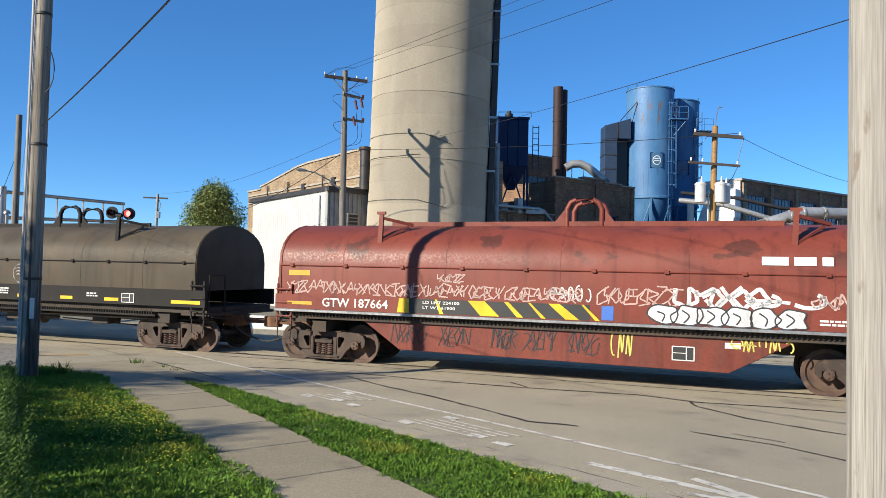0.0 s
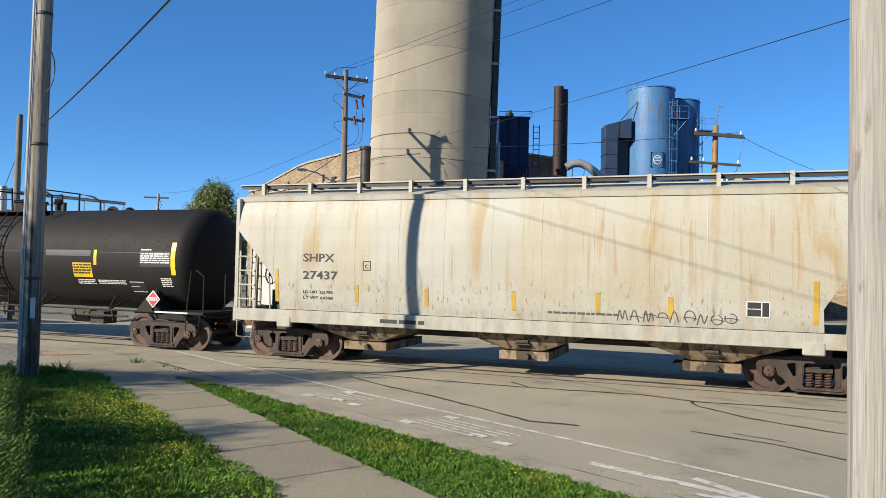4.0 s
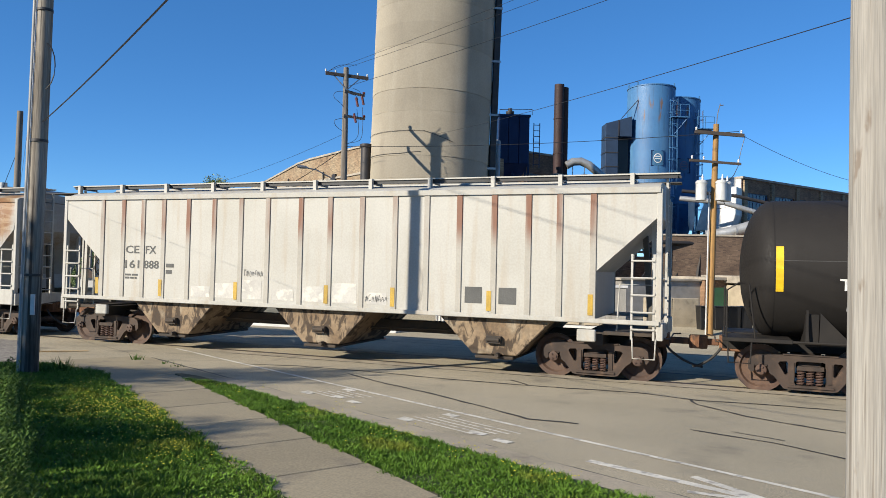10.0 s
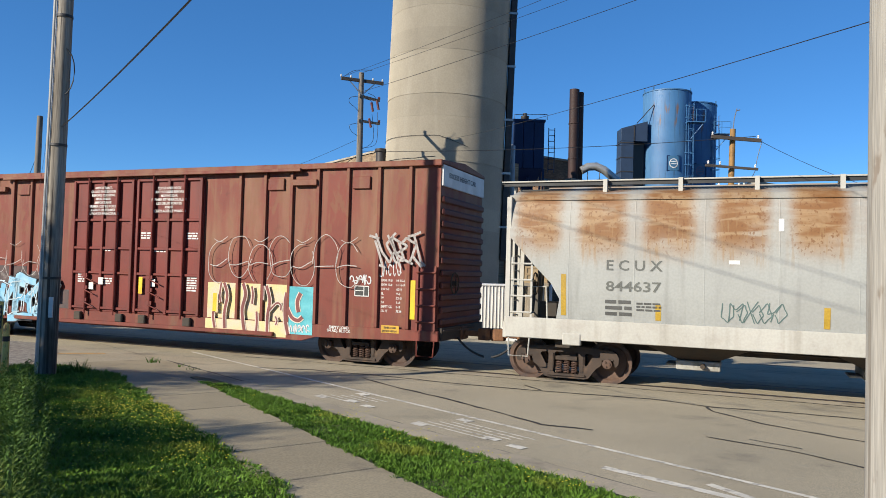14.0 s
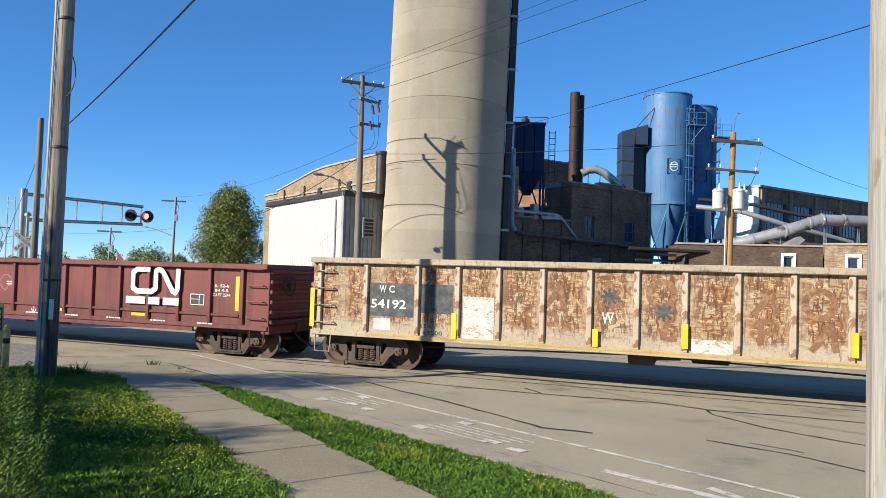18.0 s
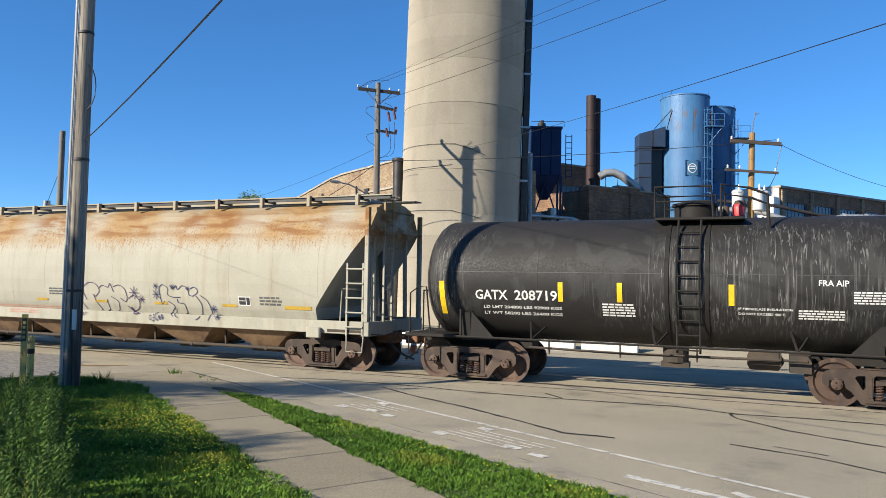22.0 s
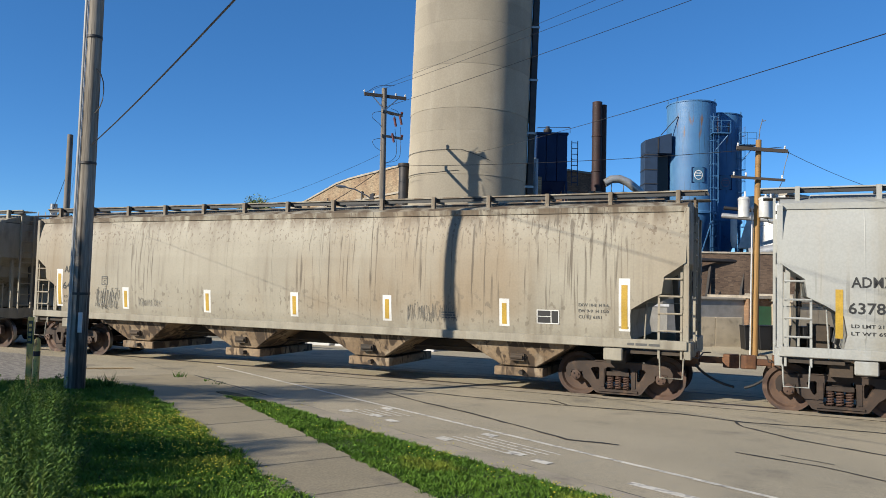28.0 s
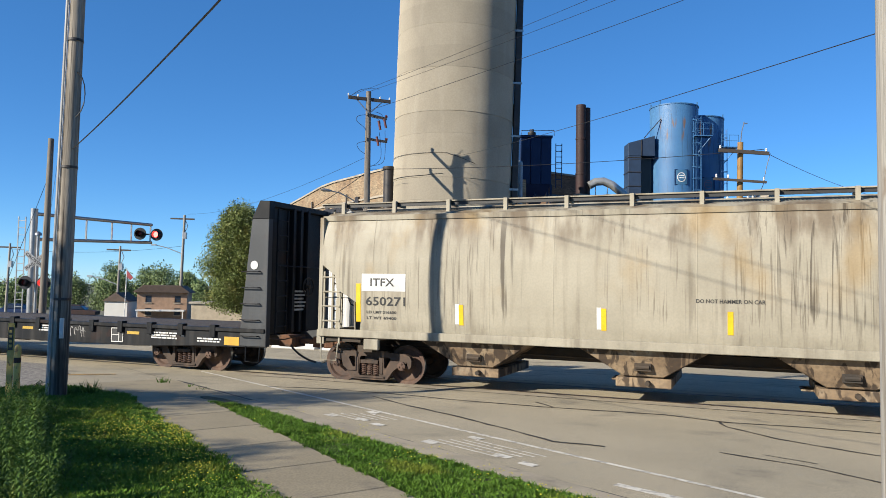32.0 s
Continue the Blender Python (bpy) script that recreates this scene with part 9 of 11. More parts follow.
def tank(key, label, centre, ends, trucks, reach, R, zc, half, skin, words, big):
    car = wagon(key, "tank_car", label, centre, ends, trucks, reach)
    head = R * 0.42
    prof = [(0.02, -half - head)] + [(R * math.sin(a), -half - head * math.cos(a)) for a in [0.2 * k for k in range(1, 8)]] + [(R, -half)]
    n = 12
    body = prof + [(R, -half + 2 * half * i / n) for i in range(1, n)] + [(r, -h) for r, h in reversed(prof)]
    part("tank_shell", Shape().lathe(body, 72, "x", (0, 0, zc), caps=True), skin, car, smooth=40)
    surf = lambda z: -math.sqrt(max(0.01, R * R - (z - zc) ** 2))
    for x in steps(-half, half, 7 if big else 5):
        part("weld_seam", Shape().lathe([(R + 0.0005, x - 0.02), (R + 0.003, x - 0.006), (R + 0.003, x + 0.006), (R + 0.0005, x + 0.02)], 72, "x", (0, 0, zc), caps=False), skin, car, smooth=40)
    part("side_seam", patch(Shape(), -half, half, zc + 0.16, zc + 0.172, surf, 0.003, 1), mat_scuff, car, "thin scuffed weld line")
    for x in (0.35, 1.15) if not big else ():
        part("shell_band", Shape().lathe([(R + 0.002, x - 0.05), (R + 0.02, x - 0.04), (R + 0.02, x + 0.04), (R + 0.002, x + 0.05)], 72, "x", (0, 0, zc), caps=False), p_black, car, smooth=40)
    for x, e, sg in ((trucks[0], ends[0], 1), (trucks[1], ends[1], -1)):
        part("stub_sill", Shape().box(*sorted((e, x + sg * 1.3)), -0.25, 0.25, 0.75, 1.12), p_black, car, bevel=0.015)
        part("saddle", Shape().prism([(-1.3, 0.98), (1.3, 0.98), (1.38, 1.62), (1.28, 1.62), (0.9, 1.25), (0.4, 1.08), (-0.4, 1.08), (-0.9, 1.25), (-1.28, 1.62), (-1.38, 1.62)], x - 0.12, x + 0.12, "x"), p_black, car, bevel=0.01)
        part("saddle_gusset", Shape().prism([(x + sg * 0.12, 1.0), (x + sg * 0.75, 1.0), (x + sg * 0.14, 1.65)], -1.36, -1.3), p_black, car)
        part("end_platform", Shape().box(*sorted((e, e + sg * 1.3)), -1.45, 1.45, 1.02, 1.1), p_black, car, bevel=0.01)
        part("end_railing", Shape().tube([(e + sg * 0.08, -1.35, 1.1), (e + sg * 0.08, -1.35, 2.05), (e + sg * 0.3, -1.35, 2.2), (e + sg * 0.5, -1.35, 2.2), (e + sg * 0.62, -1.35, 1.1)], 0.02, 6), p_black, car)
        part("end_railing", Shape().tube([(e + sg * 0.04, -0.5, 1.1), (e + sg * 0.04, -0.5, 2.1), (e + sg * 0.04, 0.5, 2.1), (e + sg * 0.04, 0.5, 1.1)], 0.02, 6), p_black, car)
        stirrup(car, *sorted((e + sg * 0.1, e + sg * 0.55)), -1.45, 1.02, p_black)
        part("placard_holder", Shape().box(x - sg * 0.1 - 0.02, x - sg * 0.1 + 0.02, -1.46, -1.42, 1.1, 1.7), p_black, car)
    # side rail with its hangers and shell brackets
    for sd in (-1, 1):
        part("side_rail", Shape().tube([(ends[0] + 1.2, sd * 1.42, 1.06), (ends[1] - 1.2, sd * 1.42, 1.06)], 0.028, 6), p_black, car)
    for x in steps(trucks[0] + 1.6, trucks[1] - 1.6, 5 if big else 3):
        part("rail_bracket", Shape().beam((x, -1.42, 1.06), (x - 0.12, surf(1.45) - 0.0, 1.45), 0.035).beam((x, -1.42, 1.06), (x + 0.22, surf(1.3) + 0.01, 1.35), 0.035), p_black, car)
    # bottom pipework
    part("bottom_outlet", Shape().lathe([(0.28, 0.62), (0.28, 0.95), (0.4, 1.05)], 14, at=(0.4, 0, 0)).box(0.1, 0.7, -0.2, 0.2, 0.5, 0.62), p_under, car)
    part("heater_pipe", Shape().tube([(trucks[0] + 1.4, -0.9, 0.85), (-0.5, -0.95, 0.82), (trucks[1] - 1.4, -0.9, 0.85)], 0.03, 6), p_under, car)
    for x in steps(trucks[0] + 1.9, trucks[1] - 1.9, 8 if big else 4):
        part("pipe_hanger", Shape().beam((x, -0.95, 0.72), (x, -1.0, 1.06), 0.035), p_under, car)
    part("brake_cylinder", Shape().lathe([(0.1, 3.2 if big else 1.9), (0.2, 3.25 if big else 1.95), (0.2, 3.9 if big else 2.5), (0.05, 4.0 if big else 2.6)], 12, "x", (0, -0.6, 0.8)).box(4.1 if big else 2.7, 4.6 if big else 3.1, -0.9, -0.4, 0.6, 0.95), p_under, car)
    # ladder over the side, dome platform and fittings
    lx = 0.9 if big else 0.78
    pts = [(surf(z) - 0.1, z) for z in (1.5, 2.0, 2.5, 3.0, 3.4)] + [(-0.95, zc + R * 0.92)]
    pts = [(pts[0][0] + 0.02, 0.92)] + pts
    ld = part("ladder", Shape().tube([(lx - 0.23, y, z) for y, z in pts], 0.025, 6).tube([(lx + 0.23, y, z) for y, z in pts], 0.025, 6), p_black, car)
    for i in range(9):
        z = 0.98 + 0.31 * i
        y = curve_at([(q[1], q[0]) for q in pts], z)
        part("rung", Shape().tube([(lx - 0.23, y, z), (lx + 0.23, y, z)], 0.018, 5), p_black, ld)
    zt = zc + R
    a0, a1 = (-0.35, 2.0) if big else (0.05, 1.85)
    pf = part("dome_platform", Shape().box(a0, a1, -0.95, 0.95, zt - 0.10, zt - 0.04), p_black, car, bevel=0.01)
    for sd in (-0.93, 0.93):
        part("railing", Shape().tube([(a0, sd, zt - 0.04), (a0, sd, zt + 0.62), (a0 + 1.15, sd, zt + 0.62), (a0 + 1.2, sd, zt - 0.04)], 0.032, 6), p_black, pf)
        part("middle_rail", Shape().tube([(a0, sd, zt + 0.3), (a0 + 1.17, sd, zt + 0.3)], 0.018, 6), p_black, pf)
        part("railing", Shape().tube([(a1 - 0.45, sd, zt - 0.04), (a1 - 0.45, sd, zt + 0.64), (a1 + 0.1, sd, zt + 0.55), (a1 + 0.45, sd, zt + 0.4), (a1 + 0.48, sd, zt - 0.25)], 0.032, 6), p_black, pf)
    for x, z in ((a0, 0.62), (a1 - 0.45, 0.64)):
        part("cross_rail", Shape().tube([(x, -0.93, zt + z), (x, 0.93, zt + z)], 0.022, 6), p_black, pf)
    if not big:
        part("valve_cap", Shape().lathe([(0.12, zt + 0.02), (0.14, zt + 0.2), (0.11, zt + 0.27), (0.04, zt + 0.3)], 14, at=(a1 - 0.12, -0.25, 0)), d_red, car, "red domed valve cap", smooth=50)
    part("manway", Shape().lathe([(0.45, zt - 0.1), (0.45, zt + 0.26), (0.5, zt + 0.27), (0.5, zt + 0.33), (0.2, zt + 0.4)], 24, at=(a0 + 0.75, 0.1, 0)), p_black, car, smooth=40)
    part("valve", Shape().lathe([(0.1, zt), (0.1, zt + 0.2), (0.16, zt + 0.22), (0.1, zt + 0.36)], 12, at=(a1 - 0.1, -0.2, 0)), p_under, car, smooth=40)
    part("vent_pipe", Shape().lathe([(0.07, zt), (0.07, zt + 0.3)], 10, at=(a1 - 0.4, 0.3, 0)), p_under, car, smooth=40)
    # lettering and plates
    if big:
        t, num, l1, l2 = words
        put_text(car, t, -6.44, -5.72, 2.1, 0.24, d_white, surf)
        shift = 0.28 if key == "E" else 0.0
        put_text(car, num, -5.5, -4.44, 2.1, 0.24, d_white, surf)
        put_text(car, l1, -6.3, -4.6, 1.86, 0.085, d_white, surf)
        put_text(car, l2, -6.3, -4.6, 1.7, 0.085, d_white, surf)
        for x, z0, z1, w in ((-7.5, 2.05, 2.95, 0.14), (-4.1, 2.3, 2.74, 0.11), (-1.44 + shift, 2.29, 2.73, 0.11), (2.43, 2.3, 2.73, 0.11), (4.79, 2.3, 2.73, 0.11), (7.52, 2.07, 2.95, 0.15)):
            strip(car, x, z0, z1, w, surf)
        s = Shape()
        for a, b, c, d in ((-3.92, -3.68, 2.09, 2.11), (-3.92, -3.68, 2.34, 2.36), (-3.92, -3.9, 2.11, 2.34), (-3.7, -3.68, 2.11, 2.34)):
            patch(s, a, b, c, d, surf, 0.007, 1)
        part("plate_mark", s, d_white, car)
        put_text(car, "C", -3.84, -3.76, 2.12, 0.1, d_white, surf)
        put_text(car, "PLATE", -3.88, -3.72, 2.25, 0.05, d_white, surf)
        put_text(car, "EXTERIOR HEATER PIPES", -2.89 + shift, -1.99 + shift, 2.36, 0.055, d_white, surf)
        put_text(car, "NO INLET OR OUTLET", -2.89 + shift, -2.1 + shift, 2.27, 0.055, d_white, surf)
        put_text(car, "PIPE CAPS REQUIRED", -2.89 + shift, -2.1 + shift, 2.18, 0.055, d_white, surf)
        put_text(car, "MAXIMUM OPERATING PRESSURE", -2.89 + shift, -1.75 + shift, 2.07, 0.05, d_white, surf)
        put_text(car, "FOR HEATER COILS 100 PSI", -2.89 + shift, -1.95 + shift, 1.99, 0.05, d_white, surf)
        yp = part("yellow_plate", patch(Shape(), 3.95, 4.65, 1.95, 2.36, surf, 0.008), d_yellow, car, "yellow notice plate")
        bars(yp, 3.98, 2.28, 0.64, 4, 0.045, d_black, lambda z: surf(z) - 0.006, 31)
        bars(car, 4.05, 1.86, 0.65, 3, 0.03, d_white, surf, 32)
        bars(car, 4.8, 1.86, 1.0, 3, 0.025, d_white, surf, 33)
        tb = part("data_table", patch(Shape(), 6.39, 7.44, 2.28, 2.7, surf, 0.006), d_black, car, "black data table with white print")
        bars(tb, 6.42, 2.62, 0.98, 5, 0.035, d_white, lambda z: surf(z) - 0.004, 34)
        bars(car, 6.42, 2.73, 0.35, 1, 0.035, d_white, surf, 35)
        bars(car, 7.05, 1.95, 0.36, 5, 0.03, d_white, surf, 36)
        stencil_box(car, 5.94, 6.42, 1.57, 1.86, surf)
        part("grey_patch", patch(Shape(), 2.92, 4.62, 2.55, 2.72, surf, 0.005), d_patch, car, "lighter repainted patch")
        part("dark_patch", patch(Shape(), 2.95, 3.9, 1.72, 1.95, surf, 0.005), p_black, car)
        dx = 6.93
    else:
        put_text(car, "GATX", -3.93, -3.15, 1.94, 0.23, d_white, surf)
        put_text(car, "208719", -2.98, -1.99, 1.94, 0.23, d_white, surf)
        put_text(car, "LD LMT 204800 LBS 92900 KGS", -3.75, -1.9, 1.74, 0.07, d_white, surf)
        put_text(car, "LT WT 58200 LBS 26400 KGS", -3.75, -1.9, 1.6, 0.07, d_white, surf)
        for x, z0, z1, w in ((-4.77, 1.57, 2.35, 0.13), (-1.915, 1.93, 2.36, 0.11), (-0.62, 1.95, 2.37, 0.11), (1.62, 1.94, 2.37, 0.11), (4.915, 1.94, 2.36, 0.13)):
            strip(car, x, z0, z1, w, surf)
        put_text(car, "FRA AIP", 3.2, 3.72, 2.37, 0.12, d_white, surf)
        tb = part("data_table", patch(Shape(), 3.77, 4.82, 1.93, 2.3, surf, 0.006), d_black, car, "black data table with white print")
        bars(tb, 3.8, 2.24, 0.98, 5, 0.03, d_white, lambda z: surf(z) - 0.004, 37)
        bars(car, -1.0, 1.88, 0.7, 5, 0.035, d_white, surf, 38)
        put_text(car, "IF FIBERGLASS INSULATION", 1.75, 2.75, 1.86, 0.05, d_white, surf)
        put_text(car, "DO NOT EXCEED 400 F", 1.75, 2.6, 1.76, 0.05, d_white, surf)
        bars(car, 2.85, 1.86, 0.8, 4, 0.03, d_white, surf, 39)
        part("red_label", patch(Shape(), 4.35, 4.6, 1.22, 1.32, surf, 0.006, 1), d_red, car)
        dx = 4.35
    h = 0.24
    yq = -1.5
    if big:
        dm = part("placard", Shape().prism([(dx, 1.41 - h), (dx + h, 1.41), (dx, 1.41 + h), (dx - h, 1.41)], yq - 0.01, yq), d_white, car, "red and white diamond placard")
        part("placard_face", Shape().prism([(dx, 1.41 - h + 0.04), (dx + h - 0.04, 1.41), (dx, 1.41 + h - 0.04), (dx - h + 0.04, 1.41)], yq - 0.014, yq - 0.0105), d_red, dm)
        part("placard_band", Shape().box(dx - 0.15, dx + 0.15, yq - 0.017, yq - 0.0145, 1.365, 1.455), d_white, dm)
        put_text(dm, "1203", dx - 0.12, dx + 0.12, 1.375, 0.07, d_red, plane(yq - 0.011))
    else:
        part("placard", Shape().prism([(dx, 1.45 - h), (dx + h, 1.45), (dx, 1.45 + h), (dx - h, 1.45)], yq - 0.01, yq), p_black, car, "blank black diamond placard holder")
    part("sill_print", patch(Shape(), ends[1] - 1.6, ends[1] - 0.5, 1.045, 1.085, plane(-1.453), 0.004, 1), d_white, car)
    return car, surf


d_tablegrey = mat("table_white", (0.6, 0.6, 0.58), 0.6, fine=40, fine_amt=0.2, bump=0)
d_patch = mat("faded_black_patch", (0.045, 0.043, 0.042), 0.55, bump=0)


def build_tanks():
    tank("D", "long black tank wagon with yellow reflectors and dome platform", 99.97, (-8.55, 8.55), (-6.9, 6.9), (0.45, 0.6), 1.47, 2.5, 7.6, p_black, ("TILX", "282274", "LD LMT 201500 LB 91350 KG", "LT WT 84500 LB 38350 KG"), True)
    tank("E", "long black tank wagon with a white stencilled shell", 81.92, (-8.55, 8.55), (-6.9, 6.9), (0.6, 0.45), 1.47, 2.5, 7.6, p_black, ("TILX", "282000", "LD LMT 201200 LB 91350 KG", "LT WT 84800 LB 38350 KG"), True)
    tank("K", "short black tank wagon with scraped glossy shell", -26.31, (-5.7, 6.2), (-4.17, 4.43), (0.55, 0.5), 1.43, 2.41, 4.9, p_black_worn, None, False)


def hood_profile(n=14):
    pts = [(-1.55, 1.68), (-1.55, 2.42)]
    for k in range(1, n):
        a = math.pi * k / n
        pts.append((-1.55 * math.cos(a), 2.42 + 1.08 * math.sin(a) ** 0.85))
    return pts + [(1.55, 2.42), (1.55, 1.68)]


def hood_surf(z):
    if z <= 2.42:
        return -1.55
    s = min(1, ((z - 2.42) / 1.08)) ** (1 / 0.85)
    return -1.55 * math.sqrt(max(0.0, 1 - s * s))


def coil_car(key, label, centre, ends, trucks, reach, skin, h0, h1, arch, props, trim):
    car = wagon(key, "coil_car", label, centre, ends, trucks, reach)
    hd = part("hood", Shape().prism(hood_profile(), h0, h1, "x"), skin, car, "arched steel hood", smooth=35)
    part("hood_seam", Shape().tube([(h0 + 0.05, -1.565, 2.42), (h1 - 0.05, -1.565, 2.42)], 0.018, 6), trim, hd)
    for x in steps(h0 + 0.4, h1 - 0.4, 10):
        part("seam_clip", Shape().box(x - 0.05, x + 0.05, -1.6, -1.54, 2.38, 2.46), trim, hd, bevel=0.008)
    part("hood_ridge", Shape().box(h0 + 2.6, h1 - 2.6, -0.45, -0.38, 3.42, 3.56), trim, hd)
    for x in (h0 + 0.02, h1 - 0.08):
        part("hood_rim", Shape().rings([[(x + dx, y * 1.012, 1.68 + (z - 1.68) * 1.006) for y, z in hood_profile()] for dx in (0, 0.06)], caps=False), skin, hd)
    for x in steps(h0 + 1.8, h1 - 1.8, 5):
        part("panel_seam", Shape().rings([[(x + dx, y * 1.003, 1.68 + (z - 1.68) * 1.002) for y, z in hood_profile()] for dx in (0, 0.02)], closed=False, caps=False), skin, hd)
    # lifting arch at mid-length
    a0, a1 = arch
    sh = Shape()
    for y in (-0.42, 0.42):
        sh.tube([(a0, y, 3.35), (a0, y, 3.85), (a0 + 0.08, y, 4.0), (a0 + 0.2, y, 4.06), (a1 - 0.2, y, 4.06), (a1 - 0.08, y, 4.0), (a1, y, 3.85), (a1, y, 3.35)], 0.06, 8)
    part("lifting_arch", sh, trim, hd, "lifting arch", smooth=50)
    for x in (a0 - 0.15, a1 + 0.15):
        part("arch_web", Shape().prism([(x - 0.22, 3.45), (x + 0.22, 3.45), (x + (0.1 if x < a1 else -0.1), 3.85)], -0.42, -0.38), trim, hd)
    for x in props:
        part("lifting_lug", Shape().prism([(x - 0.1, 2.95), (x + 0.02, 2.95), (x + 0.05, 3.75), (x - 0.05, 3.75)], -1.35, -1.28).beam((x, -1.32, 3.6), (x + 0.65, -0.9, 3.45), 0.07).beam((x, -1.32, 3.05), (x + 0.55, -0.95, 3.42), 0.05).beam((x - 0.12, -1.32, 3.72), (x + 0.1, -1.32, 3.72), 0.07), trim, hd)
    for e, sg in ((ends[0], 1), (ends[1], -1)):
        part("end_platform", Shape().box(*sorted((e, e + sg * 0.9)), -1.5, 1.5, 1.02, 1.1), p_under, car)
        ladder_part(car, *sorted((e + sg * 0.1, e + sg * 0.5)), -1.58, 0.95, 1.95, 3, trim)
        stirrup(car, *sorted((e + sg * 0.1, e + sg * 0.5)), -1.55, 1.0, p_under)
        part("end_handrail", Shape().tube([(e + sg * 0.04, -1.45, 1.1), (e + sg * 0.04, -1.45, 2.1), (e + sg * 0.04, -0.8, 2.1), (e + sg * 0.04, -0.8, 1.1)], 0.02, 6), trim, car)
    brake_wheel(car, ends[0] + 0.1, -0.9, 1.75, p_under)
    return car


def spray_line(pts, w):
    s = Shape()
    stroke(s, pts, w, hood_surf)
    return s


def build_coil_cars():
    a = coil_car("A", "oxide-red coil wagon with arched hood and graffiti", 148.95, (-7.3, 7.3), (-6.13, 6.13), (1.05, 0.6), p_coil_red, -7.2, 7.05, (-0.15, 0.65), (-4.48, 4.61), p_coil_red)
    s15 = plane(-1.6)
    for sd in (-1, 1):
        part("side_sill", Shape().box(-7.25, 7.25, *sorted((sd * 1.48, sd * 1.6)), 1.34, 1.70), p_coil_red, a)
        part("rail_flange", Shape().box(-7.25, 7.25, *sorted((sd * 1.5, sd * 1.66)), 1.27, 1.335), m_galv if sd < 0 else p_coil_red, a, "bare pale metal flange", bevel=0.008)
        part("belly_plate", Shape().prism([(-5.1, 1.25), (-3.92, 0.46), (3.38, 0.40), (4.9, 1.25)], *sorted((sd * 1.3, sd * 1.38))), p_coil_red, a, "deep fish-bellied plate", bevel=0.01)
        gr = Shape()
        for i in range(150):
            gr.box(-7.0 + i * 0.0935, -6.965 + i * 0.0935, *sorted((sd * 1.4, sd * 1.5)), 1.17, 1.262)
        part("grating_edge", gr, p_under, a)
    part("floor", Shape().box(-7.2, 7.2, -1.45, 1.45, 1.1, 1.26), p_under, a)
    underbody(a, -7.3, 7.3, (-6.13, 6.13), rods=False)
    put_text(a, "GTW 187664", -5.91, -4.14, 1.42, 0.22, d_white, s15)
    hs = hood_surf
    bars(a, 3.97, 2.6, 1.27, 1, 0.17, d_white, hs, 41, "bold_print")
    part("yellow_label", patch(Shape(), -6.9, -6.3, 2.17, 2.3, hs), d_gold, a, "faded yellow label")
    part("yellow_label", patch(Shape(), -6.9, -6.2, 1.45, 1.53, s15), d_gold, a)
    # black and yellow emblem band
    part("emblem_band", patch(Shape(), -3.75, 0.6, 1.36, 1.69, s15, 0.005, 1), d_black, a, "black band with yellow blocks")
    for k, (x0, x1, sk) in enumerate(((-3.85, -3.6, -0.05), (-2.95, -2.9, 0.12), (-2.15, -1.75, 0.3), (-1.3, -1.2, 0.3), (-0.75, -0.7, 0.3), (-0.3, -0.05, 0.38), (0.42, 0.47, 0.3))):
        part("emblem_block", Shape().add([(x0, -1.609, 1.69), (x0 + sk, -1.609, 1.36), (x1 + sk + 0.05, -1.609, 1.36), (x1, -1.609, 1.69)], [(0, 1, 2, 3)]), d_yellow, a)
    put_text(a, "LD LMT 224100", -3.25, -2.35, 1.58, 0.07, d_white, plane(-1.603))
    put_text(a, "LT WT 61900", -3.25, -2.45, 1.46, 0.07, d_white, plane(-1.603))
    part("graffiti_fill", patch(Shape(), 0.85, 1.1, 1.38, 1.68, s15, 0.007, 1), mat_spblue, a)
    x = -6.93
    for k, (n, seed) in enumerate(((4, 1), (5, 2), (4, 3), (4, 4), (6, 5), (4, 6), (9, 7))):
        wdt = 0.18 * n + 0.05
        tag(a, x, x + wdt, 1.75, 2.03, n, 0.03, g_pink, hs, seed)
        x += wdt + 0.08
    scrawl(a, -0.3, 0.65, 1.7, 2.1, 5, 0.03, g_white, hs, 12, 0.6)
    tag(a, 0.75, 2.4, 1.74, 2.1, 7, 0.03, g_pink, hs, 13)
    tag(a, 4.9, 6.6, 1.78, 2.05, 7, 0.035, g_pink, hs, 14)
    tag(a, 2.4, 4.0, 1.72, 2.12, 4, 0.08, g_white, hs, 15)
    scrawl(a, 3.7, 5.2, 1.75, 2.05, 2, 0.08, g_white, hs, 16, 0.6)
    blob_letters(a, 1.84, 4.75, 1.345, 1.75, 6, g_white, g_dark, lambda z: -1.6, 17, 0.03)
    tag(a, -2.9, -2.3, 2.1, 2.27, 4, 0.025, g_pink, hs, 18)
    bp = plane(-1.38)
    for k, (x0, x1) in enumerate(((-4.1, -3.3), (-2.9, -2.2), (-1.7, -1.1), (-0.9, -0.2), (0.1, 0.7))):
        tag(a, x0, x1, 0.65, 1.1, 4, 0.022, g_dark, bp, 60 + k)
    scrawl(a, 1.0, 1.5, 0.55, 1.2, 3, 0.03, g_lime, bp, 66, 0.5)
    scrawl(a, 3.4, 4.6, 0.85, 1.15, 5, 0.03, g_lime, bp, 67, 0.5)
    stencil_box(a, 2.27, 2.72, 0.6, 0.9, bp)
    part("label_plate", patch(Shape(), 3.3, 3.6, 0.9, 1.02, bp), d_white, a)
    bars(a, 5.0, 1.52, 0.9, 2, 0.04, d_white, s15, 42)
